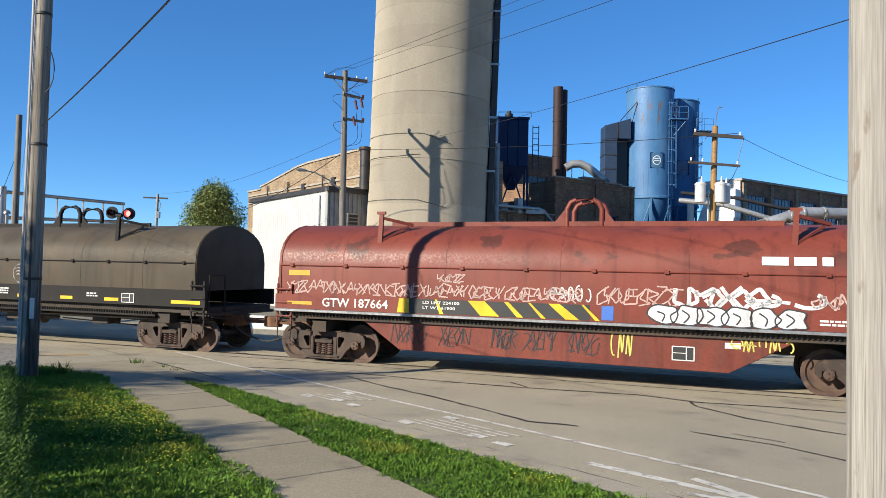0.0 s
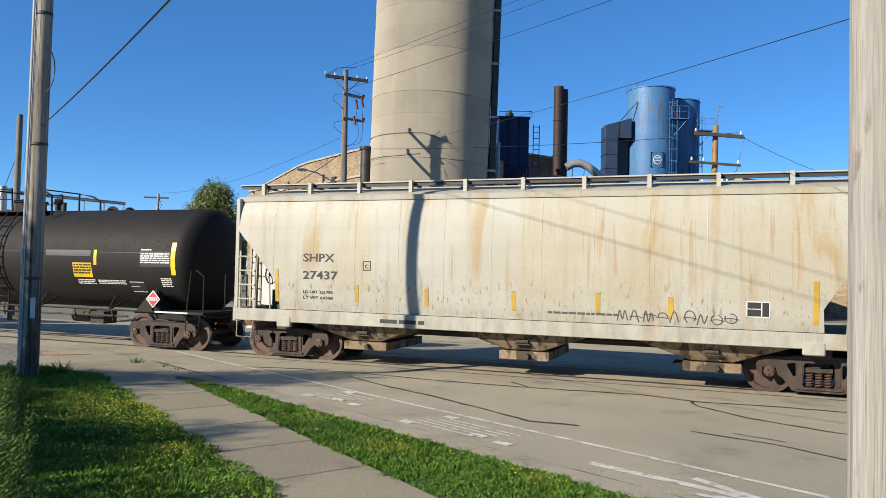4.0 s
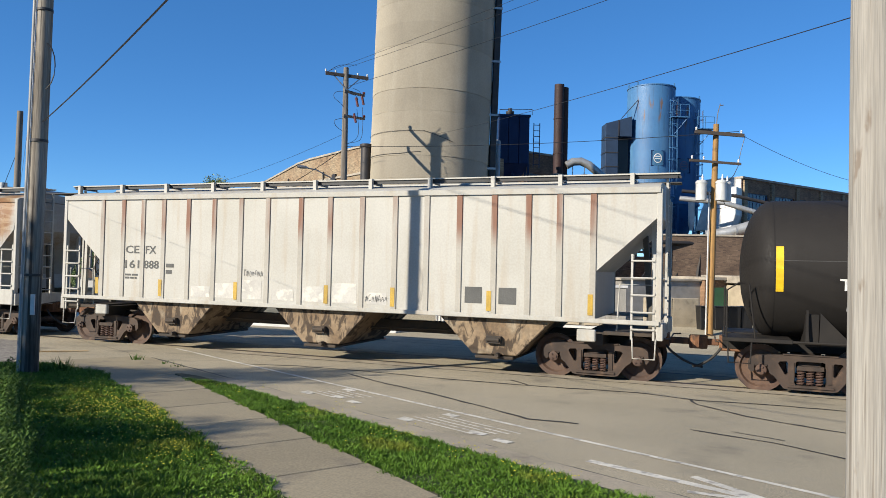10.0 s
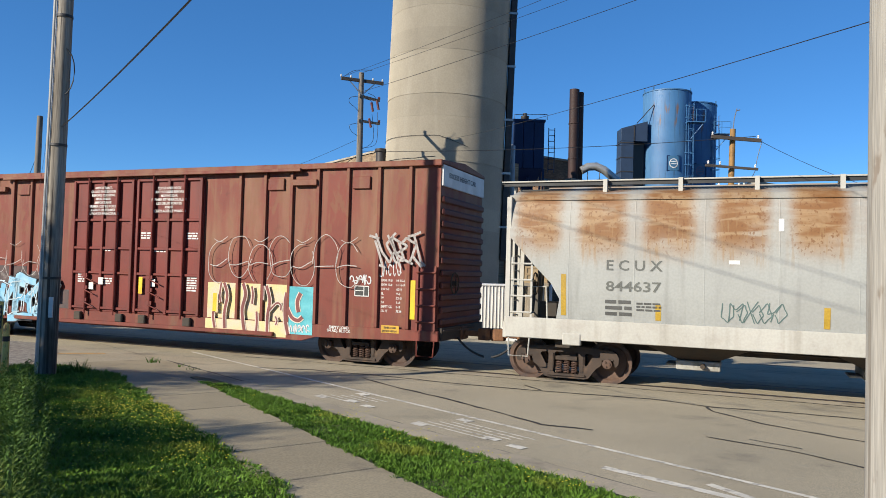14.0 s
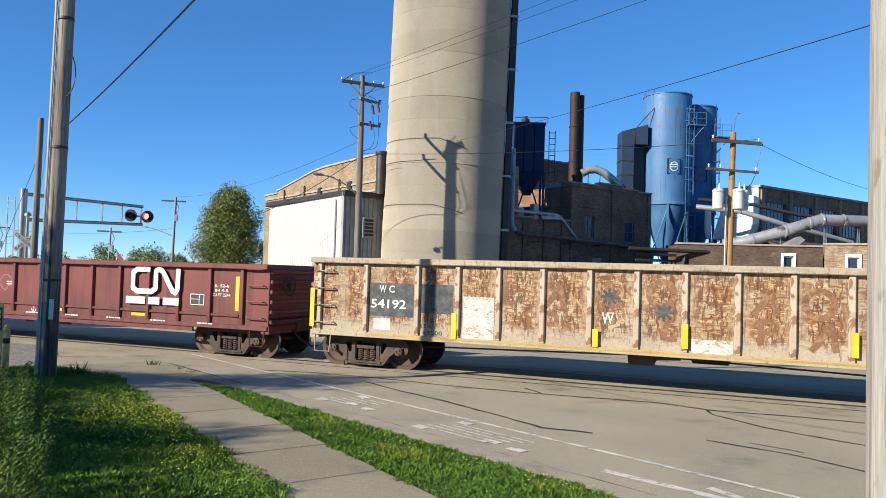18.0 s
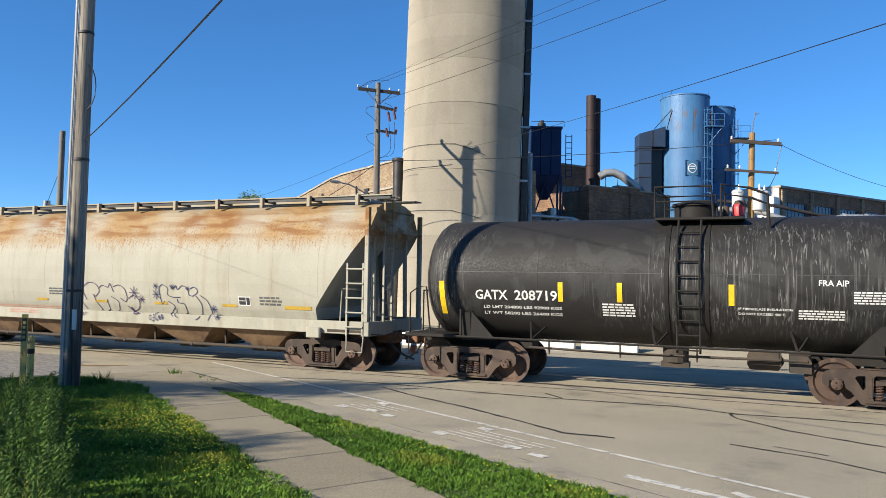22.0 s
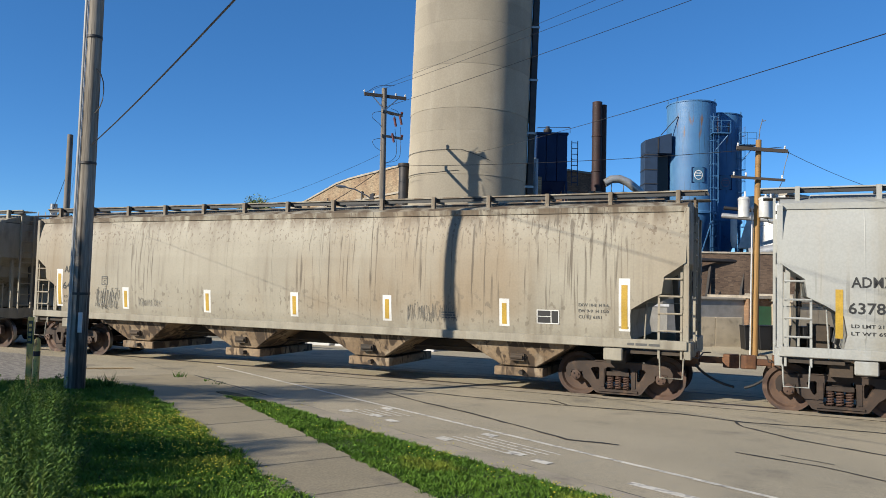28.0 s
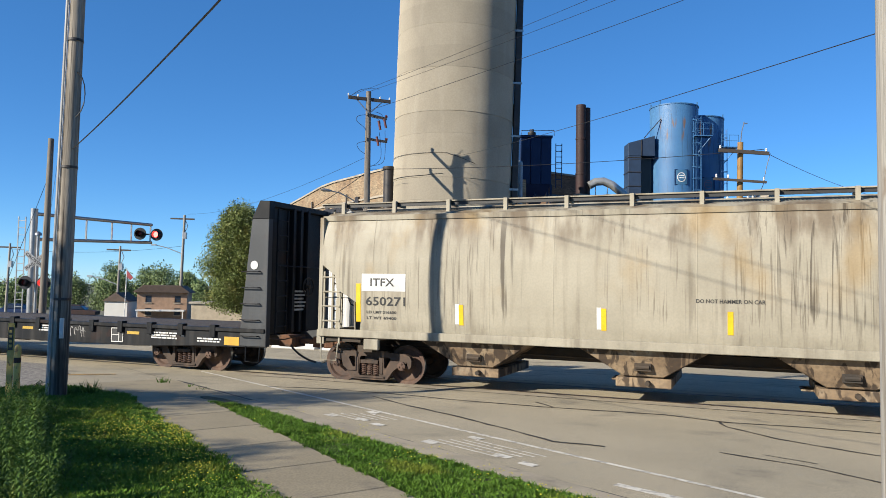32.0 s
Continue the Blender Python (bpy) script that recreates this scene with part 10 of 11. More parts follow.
    b = coil_car("B", "brown-black coil wagon with arched hood and yellow reflectors", 132.9, (-6.4, 6.7), (-5.4, 5.1), (1.0, 1.0), p_coil_black, -6.2, 6.3, (0.2, 1.0), (-3.1, 3.4), p_black)
    for sd in (-1, 1):
        part("side_sill", Shape().box(-6.35, 6.65, *sorted((sd * 1.48, sd * 1.6)), 1.24, 1.70), p_black, b, bevel=0.01)
        part("lower_chord", Shape().box(-5.0, 4.9, *sorted((sd * 1.38, sd * 1.46)), 0.95, 1.0), p_black, b)
        gr = Shape()
        for i in range(110):
            gr.box(-5.0 + i * 0.0895, -4.97 + i * 0.0895, *sorted((sd * 1.4, sd * 1.45)), 1.0, 1.236)
        part("grating_edge", gr, p_black, b)
    part("floor", Shape().box(-6.3, 6.6, -1.45, 1.45, 1.08, 1.24), p_under, b)
    underbody(b, -6.4, 6.7, (-5.4, 5.1))
    put_text(b, "SMW", -4.62, -4.05, 1.32, 0.22, d_white, s15)
    put_text(b, "382188", -3.95, -3.09, 1.32, 0.22, d_white, s15)
    bars(b, -2.6, 1.53, 0.6, 2, 0.06, d_white, s15, 43)
    bars(b, -0.9, 1.55, 0.5, 3, 0.04, d_white, s15, 44)
    bars(b, 2.6, 1.5, 0.4, 2, 0.04, d_white, s15, 45)
    for x0, x1 in ((-6.2, -5.4), (-1.8, -1.3), (-0.05, 0.4), (1.62, 2.08), (3.25, 3.75), (5.55, 6.5)):
        part("reflector", patch(Shape(), x0, x1, 1.33, 1.42, s15, 0.007, 1), d_yellow, b)
    stencil_box(b, 3.85, 4.3, 1.3, 1.56, s15)
    part("label_plate", patch(Shape(), -5.5, -4.9, 1.85, 1.98, hood_surf), d_white, b)
    ring = Shape()
    stroke(ring, [(-0.02 + 0.29 * math.cos(0.4 * k), 2.02 + 0.27 * math.sin(0.4 * k)) for k in range(17)], 0.03, hood_surf)
    part("sprayed_ring", ring, mat_mist, b, "round white sprayed outline")
    for k in range(3):
        part("sprayed_line", spray_line([(-0.24 + 0.03 * k, 2.16 - 0.09 * k), (-0.1, 2.18 - 0.09 * k), (0.02 + 0.02 * k, 2.15 - 0.1 * k)], 0.025), mat_mist, b)
    part("sprayed_line", spray_line([(0.02, 1.78), (0.04, 2.0), (0.02, 2.26)], 0.025), mat_mist, b)
    part("sprayed_line", spray_line([(0.06, 2.42), (0.08, 2.76), (0.36, 2.77), (0.7, 2.75), (0.66, 2.43)], 0.03), d_white, b)
    part("sprayed_patch", patch(Shape(), 0.1, 0.65, 2.45, 2.72, hood_surf, 0.006), mat_mist, b, "misty white sprayed patch")
    for x in (-3.4, -1.2, 2.2, 4.2):
        part("underslung_box", Shape().box(x, x + 0.6, -1.0, -0.5, 0.62, 0.9), p_under, b, bevel=0.02)


mat_spblue = mat("spray_blue", (0.05, 0.15, 0.5), 0.7, bump=0)
mat_mist = mat("spray_mist", (0.42, 0.41, 0.4), 0.7, scale=3, col2=(0.06, 0.055, 0.05), bump=0)


def gondola(key, label, centre, ends, trucks, reach, skin, top, floor, foot, posts, post_mat, end_ribs):
    car = wagon(key, "gondola_car", label, centre, ends, trucks, reach)
    e0, e1 = ends[0] + 0.04, ends[1] - 0.04
    for sd in (-1, 1):
        part("side_wall", Shape().box(e0, e1, *sorted((sd * 1.45, sd * 1.48)), foot, top - 0.1), skin, car)
        part("top_chord", Shape().box(e0 - 0.02, e1 + 0.02, *sorted((sd * 1.42, sd * 1.62)), top - 0.14, top), skin, car, bevel=0.015)
        part("side_sill", Shape().box(e0, e1, *sorted((sd * 1.44, sd * 1.54)), foot - 0.02, foot + 0.10), skin, car, bevel=0.01)
    part("floor", Shape().box(e0, e1, -1.44, 1.44, floor - 0.1, floor), p_under, car)
    post = mesh_of("side_post", Shape().rings([[(x, y, z) for x, y in ((-0.075, -1.482), (0.075, -1.482), (0.05, -1.482 - d), (-0.05, -1.482 - d))] for z, d in ((foot + 0.1, 0.05), (foot + 0.3, 0.075), (top - 0.145, 0.075))]), post_mat, bevel=0.008)
    for x in posts:
        placed("side_post", post, car, pose(x, 0, 0))
        placed("side_post", post, car, pose(x, 0, 0) @ Matrix.Scale(-1, 4, (0, 1, 0)))
    for e, sg in ((e0, 1), (e1, -1)):
        part("end_wall", Shape().box(*sorted((e, e + sg * 0.05)), -1.45, 1.45, foot, top), skin, car)
        for k in range(end_ribs):
            z = foot + 0.15 + (top - foot - 0.4) * k / (end_ribs - 1)
            part("end_rib", Shape().box(*sorted((e - sg * 0.09, e + 0.002 * sg)), -1.46, 1.46, z, z + 0.11), skin, car, bevel=0.02)
        part("end_sill", Shape().box(*sorted((e - sg * 0.04, e + sg * 0.2)), -1.5, 1.5, foot - 0.1, foot + 0.1), skin, car)
        for k in range(4):
            grab(car, *sorted((e + sg * 0.12, e + sg * 0.62)), -1.54, foot + 0.3 + 0.42 * k, skin)
        stirrup(car, *sorted((e + sg * 0.1, e + sg * 0.55)), -1.5, foot, skin)
    brake_wheel(car, ends[1] + 0.1, -0.75, top - 0.55, p_under)
    underbody(car, ends[0], ends[1], trucks)
    return car


def logo_stroke(car, x0, x1, z0, z1, w, surf, material):
    """One bent band: an open loop running into an arch and a last stem."""
    W, H = x1 - x0, z1 - z0
    def P(u, v):
        return (x0 + u * W, z0 + v * H)
    r = Shape()
    path = [P(0.40, 0.93), P(0.14, 0.93), P(0.05, 0.8), P(0.05, 0.2), P(0.14, 0.07), P(0.44, 0.07), P(0.52, 0.2), P(0.52, 0.85), P(0.58, 0.95), P(0.66, 0.85), P(0.86, 0.14), P(0.92, 0.06), P(0.96, 0.2), P(0.97, 0.97)]
    dense = []
    for p, q in zip(path, path[1:]):
        dense += [(p[0] + (q[0] - p[0]) * k / 3, p[1] + (q[1] - p[1]) * k / 3) for k in range(3)]
    dense.append(path[-1])
    stroke(r, dense, w, surf, 0.009)
    return part("emblem", r, material, car, "bent white band emblem")


def build_gondolas():
    i = gondola("I", "rusty cream gondola wagon with flaking paint", 6.14, (-8.0, 8.0), (-6.63, 6.63), (0.65, 0.7), p_gon_rust, 2.72, 1.15, 0.82, [-7.75, -6.46, -5.1, -4.08, -3.1, -2.08, -1.04, -0.05, 0.92, 1.93, 2.94, 3.95, 4.98, 6.37, 7.75], p_gon_rib, 4)
    sp = plane(-1.48)
    part("black_panel", patch(Shape(), -6.36, -5.2, 1.33, 2.12, sp, 0.005, 1), mat_slate, i, "worn black lettering panel")
    part("black_panel", patch(Shape(), -5.0, -4.2, 1.45, 2.13, sp, 0.005, 1), mat_slate, i, "worn black lettering panel")
    put_text(i, "W", -6.1, -5.92, 1.9, 0.18, d_white, plane(-1.488))
    put_text(i, "C", -5.85, -5.7, 1.9, 0.18, d_white, plane(-1.488))
    put_text(i, "54192", -6.32, -5.39, 1.52, 0.22, d_white, plane(-1.488))
    part("white_patch", patch(Shape(), -3.95, -3.2, 0.92, 1.88, sp, 0.005, 1), mat_whitewash, i, "white repainted patch")
    part("white_patch", patch(Shape(), 1.05, 1.85, 0.9, 1.2, sp, 0.005, 1), mat_whitewash, i)
    put_text(i, "W", -0.78, -0.52, 1.42, 0.26, d_white, sp)
    put_text(i, "LT WT", -5.0, -4.6, 1.1, 0.1, d_grey, sp)
    put_text(i, "69500", -4.95, -4.45, 0.95, 0.1, d_grey, sp)
    part("grey_panel", patch(Shape(), -6.25, -5.8, 1.0, 1.28, sp, 0.005, 1), d_tablegrey, i)
    for x, z0, z1 in ((-7.93, 1.0, 1.95), (-4.14, 0.9, 1.49), (-0.9, 0.92, 1.3), (0.93, 1.0, 1.5), (4.0, 1.02, 1.5), (6.9, 0.95, 1.45)):
        strip(i, x, z0, z1, 0.12, plane(-1.56))
    part("yellow_sill_line", patch(Shape(), -6.4, 7.8, 0.86, 0.9, plane(-1.541), 0.004, 1), d_ochre, i)
    stencil_box(i, 5.77, 6.26, 0.94, 1.23, sp)
    ghosts = [(-2.95, 2.0, 0), (-1.85, 1.95, 1), (-1.9, 1.35, 2), (-0.62, 2.05, 0), (0.45, 2.1, 3), (0.5, 1.4, 0), (2.4, 2.0, 1), (2.5, 1.4, 2), (3.4, 2.0, 3), (3.45, 1.35, 1), (4.5, 2.0, 0), (4.45, 1.3, 0), (5.5, 1.95, 2)]
    for x, z, form in ghosts:
        t = Shape()
        if form == 0:
            stroke(t, [(x, z + 0.26), (x + 0.01, z), (x, z - 0.26)], 0.14, sp, 0.004)
            stroke(t, [(x, z - 0.22), (x + 0.14, z - 0.23), (x + 0.26, z - 0.22)], 0.1, sp, 0.0045)
        elif form == 1:
            stroke(t, [(x - 0.2, z - 0.26), (x, z), (x + 0.12, z + 0.26)], 0.12, sp, 0.004)
            stroke(t, [(x + 0.12, z + 0.26), (x + 0.2, z), (x + 0.24, z - 0.26)], 0.12, sp, 0.0045)
        elif form == 2:
            stroke(t, [(x - 0.15, z + 0.26), (x - 0.14, z), (x - 0.15, z - 0.26)], 0.12, sp, 0.004)
            stroke(t, [(x - 0.15, z + 0.24), (x + 0.12, z + 0.2), (x + 0.1, z + 0.02), (x - 0.1, z)], 0.1, sp, 0.0045)
        else:
            stroke(t, [(x + 0.26 * math.cos(k * 0.7), z + 0.26 * math.sin(k * 0.7)) for k in range(10)], 0.12, sp, 0.004)
        part("ghost_mark", t, mat_rusty, i, "faded rust-brown shape of old lettering")
    for x, z in ((-0.62, 2.0), (0.5, 1.72)):
        t = Shape()
        for k in range(8):
            a = k * 0.785
            stroke(t, [(x, z), (x + 0.1 * math.cos(a), z + 0.1 * math.sin(a)), (x + 0.19 * math.cos(a), z + 0.19 * math.sin(a))], 0.06, sp, 0.006 + 0.0004 * k)
        part("star_mark", t, mat_slate, i, "faded grey star")
    j = gondola("J", "maroon gondola wagon with a white band emblem", -11.15, (-8.1, 8.05), (-6.45, 6.52), (0.65, 0.65), p_gon_red, 2.5, 1.12, 0.8, steps(-7.47, 7.2, 15), p_gon_red, 6)
    for sd in (-1, 1):
        part("drop_sill", Shape().box(-5.6, 5.6, *sorted((sd * 1.44, sd * 1.5)), 0.66, 0.8), p_gon_red, j)
    part("side_rub_rail", Shape().box(-7.4, 7.1, -1.53, -1.482, 1.1, 1.17), p_gon_red, j, bevel=0.01)
    put_text(j, "CN13", -6.2, -5.5, 1.65, 0.25, d_white, sp)
    put_text(j, "6774", -5.22, -4.48, 1.65, 0.25, d_white, sp)
    bars(j, -6.0, 1.42, 0.45, 2, 0.07, d_white, sp, 46)
    bars(j, -4.75, 1.42, 0.42, 2, 0.07, d_white, sp, 47)
    logo_stroke(j, 3.45, 5.17, 1.62, 2.33, 0.15, plane(-1.56), d_white)
    bars(j, 3.3, 1.32, 1.86, 1, 0.2, d_white, plane(-1.56), 48, "bold_print")
    for x0, x1 in ((-4.85, -4.3), (-2.75, -2.3), (0.28, 0.8), (3.45, 3.95)):
        part("reflector", patch(Shape(), x0, x1, 0.98, 1.06, plane(-1.484), 0.007, 1), d_yellow, j)
    for x in (-7.9, 7.02):
        strip(j, x, 1.26, 2.16, 0.12, sp)
    stencil_box(j, 5.49, 5.95, 1.36, 1.66, sp)
    for k, x in enumerate((-3.7, -2.55, -1.55, 0.3)):
        bars(j, x, 1.75, 0.4, 2, 0.04, d_white, sp, 49 + k)
    put_text(j, "IL 52-6", 6.3, 6.75, 1.86, 0.08, d_white, sp)
    put_text(j, "IH 4-5", 6.3, 6.72, 1.74, 0.08, d_white, sp)
    put_text(j, "CU FT 2244", 6.2, 6.8, 1.62, 0.08, d_white, sp)
    for k in range(9):
        bars(j, -7.0 + 1.6 * k, 0.87, 0.5, 1, 0.035, d_white, plane(-1.545), 60 + k)
    dr = Shape()
    stroke(dr, [(-1.62, 1.5), (-1.35, 1.8), (-1.6, 2.0), (-1.85, 1.75), (-1.62, 1.5)], 0.012, sp)
    part("chalk_mark", dr, g_pink, j)
    ar = Shape()
    stroke(ar, [(-0.35, 1.1), (-0.35, 0.9)], 0.025, sp)
    stroke(ar, [(-0.45, 1.0), (-0.35, 0.88), (-0.25, 1.0)], 0.025, sp)
    part("chalk_mark", ar, d_white, j)


p_gon_rib = mat("cream_rust_rib", (0.48, 0.41, 0.31), 0.75, col2=(0.43, 0.35, 0.25), scale=1.2, fine=20, fine_amt=0.15, bump=0.2,
                layers=[((0.23, 0.1, 0.04), 0.54, 0.6, 4.5, (1, 1, 0.8), None, 0.85, 1.0)])
mat_whitewash = mat("peeling_whitewash", (0.6, 0.57, 0.54), 0.75, scale=4, col2=(0.52, 0.48, 0.44), fine=24, fine_amt=0.2, layers=[((0.34, 0.22, 0.12), 0.56, 0.62, 5.0, (1, 1, 2.2), None, 0.85, 1.5)])
mat_slate = mat("worn_slate", (0.04, 0.045, 0.05), 0.7, col2=(0.1, 0.105, 0.11), scale=6, fine=30, fine_amt=0.3, bump=0)
mat_rusty = mat("rust_scab", (0.25, 0.12, 0.06), 0.8, fine=25, fine_amt=0.3, bump=0, layers=[((0.36, 0.21, 0.09), 0.5, 0.6, 5.0, (1, 1, 1), None, 0.7, 1.5)])


def build_boxcar():
    e = (-9.15, 9.15)
    c = wagon("H", "boxcar", "tall weathered red boxcar with double doors and graffiti", 24.95, e, (-7.15, 6.85), (0.68, 0.67))
    part("body", Shape().box(-9.05, 9.05, -1.5, 1.5, 0.95, 4.92), p_box_red, c)
    part("roof", Shape().prism([(-1.56, 4.924), (1.56, 4.924), (1.5, 5.0), (0, 5.12), (-1.5, 5.0)], -9.1, 9.1, "x"), p_box_red, c, bevel=0.015)
    part("roof_rail", Shape().box(-9.1, 9.1, -1.6, -1.5, 4.86, 5.0), p_box_red, c, bevel=0.012)
    for sd in (-1, 1):
        part("side_sill", Shape().prism([(-9.1, 0.98), (-9.1, 0.7), (-6.0, 0.66), (-5.6, 0.6), (5.4, 0.55), (5.8, 0.66), (9.1, 0.74), (9.1, 0.98)], *sorted((sd * 1.46, sd * 1.56))), p_box_red, c, bevel=0.01)
    pm = mesh_of("side_post", Shape().rings([[(x, y, z) for x, y in ((-0.055, -1.498), (0.055, -1.498), (0.04, -1.575), (-0.04, -1.575))] for z in (0.985, 4.855)]), p_box_red, bevel=0.006)
    for x in (-8.16, -7.33, -6.59, -5.75, -4.98, -4.22, -3.36, 3.4, 4.18, 4.98, 5.76, 6.61, 7.47, 8.3):
        placed("side_post", pm, c, pose(x, 0, 0))
    # two doors with their frames, bars and locking rods
    for x0, x1 in ((-2.45, -0.15), (-0.07, 2.23)):
        d = part("door", Shape().box(x0, x1, -1.555, -1.5, 0.98, 4.72), p_door_red, c, "red sliding door panel", bevel=0.01)
        for z in (1.05, 2.05, 2.75, 3.55, 4.65):
            part("door_beam", Shape().box(x0 + 0.02, x1 - 0.02, -1.61, -1.556, z, z + 0.07), p_door_red, d, bevel=0.01)
        for k in range(5):
            x = x0 + 0.06 + (x1 - x0 - 0.12) * k / 4
            part("door_stile", Shape().box(x - 0.045, x + 0.045, -1.625, -1.557, 1.0, 4.7), p_door_red, d, bevel=0.01)
        for k in (0.28, 0.75):
            x = x0 + (x1 - x0) * k
            part("locking_rod", Shape().tube([(x, -1.66, 0.9), (x, -1.66, 4.8)], 0.022, 6), p_door_red, d)
        for zz in (1.25, 1.6, 1.95):
            part("door_latch", Shape().box(x0 + 0.5, x0 + 0.72, -1.67, -1.62, zz, zz + 0.1).tube([(x0 + 0.6, -1.68, zz), (x0 + 1.0, -1.68, zz - 0.15)], 0.018, 5), p_door_red, d)
        part("door_roller", Shape().box(x0 + 0.25, x0 + 0.5, -1.67, -1.56, 0.72, 0.95).box(x1 - 0.5, x1 - 0.25, -1.67, -1.56, 0.72, 0.95), p_under, d, bevel=0.02)
    part("door_track", Shape().box(-5.3, 5.3, -1.7, -1.6, 4.80, 4.88), p_box_red, c, bevel=0.01)
    part("lower_track", Shape().box(-4.6, 4.6, -1.66, -1.56, 0.62, 0.72), p_box_red, c, bevel=0.01)
    for x, z in ((-7.1, 4.35), (-4.55, 4.35), (4.5, 4.35), (6.97, 4.35)):
        part("side_plate", Shape().box(x - 0.24, x + 0.24, -1.56, -1.5, z, z + 0.3), p_box_red, c, bevel=0.012)
    for x in (-5.6, 5.4):
        part("track_stop", Shape().box(x - 0.35, x + 0.35, -1.64, -1.5, 4.45, 4.6), p_box_red, c, bevel=0.01)
    # ends, with pressed ribs and a pale top panel
    for x, sg in ((-9.05, -1), (9.05, 1)):
        for k in range(11):
            z = 1.1 + 0.29 * k
            part("end_rib", Shape().box(*sorted((x - 0.002 * sg, x + 0.08 * sg)), -1.45, 1.45, z, z + 0.16), p_dark_end, c, bevel=0.03)
        part("end_panel", Shape().box(*sorted((x - 0.002 * sg, x + 0.05 * sg)), -1.47, 1.47, 4.4, 4.9), d_white, c, "white excess-height panel")
        ladder_part(c, *sorted((x - 0.05 * sg, x - 0.5 * sg)), -1.56, 0.95, 2.5, 4, p_box_red)
        part("ladder_recess", Shape().box(*sorted((x - 0.02 * sg, x - 0.62 * sg)), -1.53, -1.5, 0.95, 2.45), p_door_red, c)
        stirrup(c, *sorted((x - 0.05 * sg, x - 0.5 * sg)), -1.53, 0.8, p_box_red)
        part("end_sill", Shape().box(*sorted((x, x + 0.1 * sg)), -1.45, 1.45, 0.75, 1.05), p_under, c)
    co, fc = letters("EXCESS HEIGHT CAR")
    k = 1.9 / co[:, 0].max()
    part("lettering", Shape().add([(9.105, -1.1 + x * k, 4.62 + y * 0.13) for x, y, _ in co], fc), d_black, c)
    brake_wheel(c, 9.2, -0.8, 2.1, p_under)
    underbody(c, e[0], e[1], (-7.15, 6.85))
    f = plane(-1.5)
    logo_stroke(c, -8.17, -6.85, 3.55, 4.02, 0.12, plane(-1.575), d_white)
    put_text(c, "DWC", -8.26, -7.63, 2.56, 0.22, d_white, f)
    put_text(c, "794", -8.23, -7.7, 2.1, 0.23, d_white, f)
    put_text(c, "575", -7.45, -6.96, 2.1, 0.23, d_white, f)
    put_text(c, "LD LMT", -8.25, -7.75, 1.87, 0.09, d_white, f)
    put_text(c, "LT WT", -8.25, -7.85, 1.7, 0.09, d_white, f)
    bars(c, -7.45, 1.87, 0.45, 2, 0.08, d_white, f, 71)
    g = plane(-1.556)
    for n, ln in enumerate(("-IMPORTANT-", "CLOSE THIS DOOR", "BEFORE CLOSING", "MAIN DOOR", "-IMPORTANT-", "FERMER CETTE PORTE", "AVANT DE FERMER", "LA PORTE PRINCIPALE")):
        w = 0.062 * len(ln)
        put_text(c, ln, -1.28 - w / 2, -1.28 + w / 2, 4.46 - 0.105 * n, 0.075, d_white, plane(-1.62))
    for n, ln in enumerate(("CLOSE AND LOCK", "BOTH DOORS BEFORE", "MOVING CAR", "FERMER ET VERROUILLER", "LES DEUX PORTES", "AVANT", "DE DEPLACER LE WAGON")):
        w = 0.058 * len(ln)
        put_text(c, ln, 1.1 - w / 2, 1.1 + w / 2, 4.42 - 0.105 * n, 0.075, d_white, plane(-1.62))
    for k2, (x, z, r) in enumerate(((-2.2, 2.0, 4), (-1.3, 1.9, 3), (0.1, 3.2, 3), (1.7, 3.2, 3), (1.75, 2.0, 6), (0.6, 2.7, 1), (-1.4, 2.7, 1))):
        bars(c, x, z, 0.4, r, 0.04, d_white, g, 72 + k2)
    for x, z in ((-1.35, 1.75), (0.55, 1.75), (-1.7, 1.6)):
        part("paper_label", patch(Shape(), x, x + 0.17, z, z + 0.2, g, 0.07, 1), d_white, c)
    for x, z0, z1 in ((-5.8, 1.16, 1.66), (-2.97, 1.19, 1.65), (0.2, 1.54, 2.0), (2.75, 1.17, 1.65), (5.59, 1.16, 1.66), (8.42, 1.23, 2.15), (-8.62, 1.25, 2.2)):
        strip(c, x, z0, z1, 0.13, plane(-1.615 if abs(x) < 3 else -1.53))
    part("yellow_label", patch(Shape(), 7.63, 8.1, 0.88, 1.06, plane(-1.56)), d_gold, c)
    put_text(c, "THIS CAR", 7.7, 8.03, 0.98, 0.05, d_black, plane(-1.567))
    put_text(c, "EXCESS HEIGHT", 7.66, 8.07, 0.9, 0.05, d_black, plane(-1.567))
    put_text(c, "EMPTY LOAD", 6.2, 6.75, 0.9, 0.075, d_white, plane(-1.56))
    put_text(c, "1/4 ADJ. BLOCK", 6.15, 6.8, 0.8, 0.075, d_white, plane(-1.56))
    for n, (a, b) in enumerate((("EXH 17-0", "H 15-1"), ("EXW 10-8", "H 16-9"), ("EW 9-7", "60-9"), ("IL", "9-6"), ("IW", "13-0"), ("IH", "5-8"), ("EMPTY CG", "6-3"), ("CU FT", "7538"))):
        put_text(c, a, 7.58, 7.58 + 0.036 * len(a), 2.1 - 0.105 * n, 0.06, d_white, f)
        put_text(c, b, 7.98, 7.98 + 0.036 * len(b), 2.1 - 0.105 * n, 0.06, d_white, f)
    stencil_box(c, 6.85, 7.25, 1.72, 1.98, f)
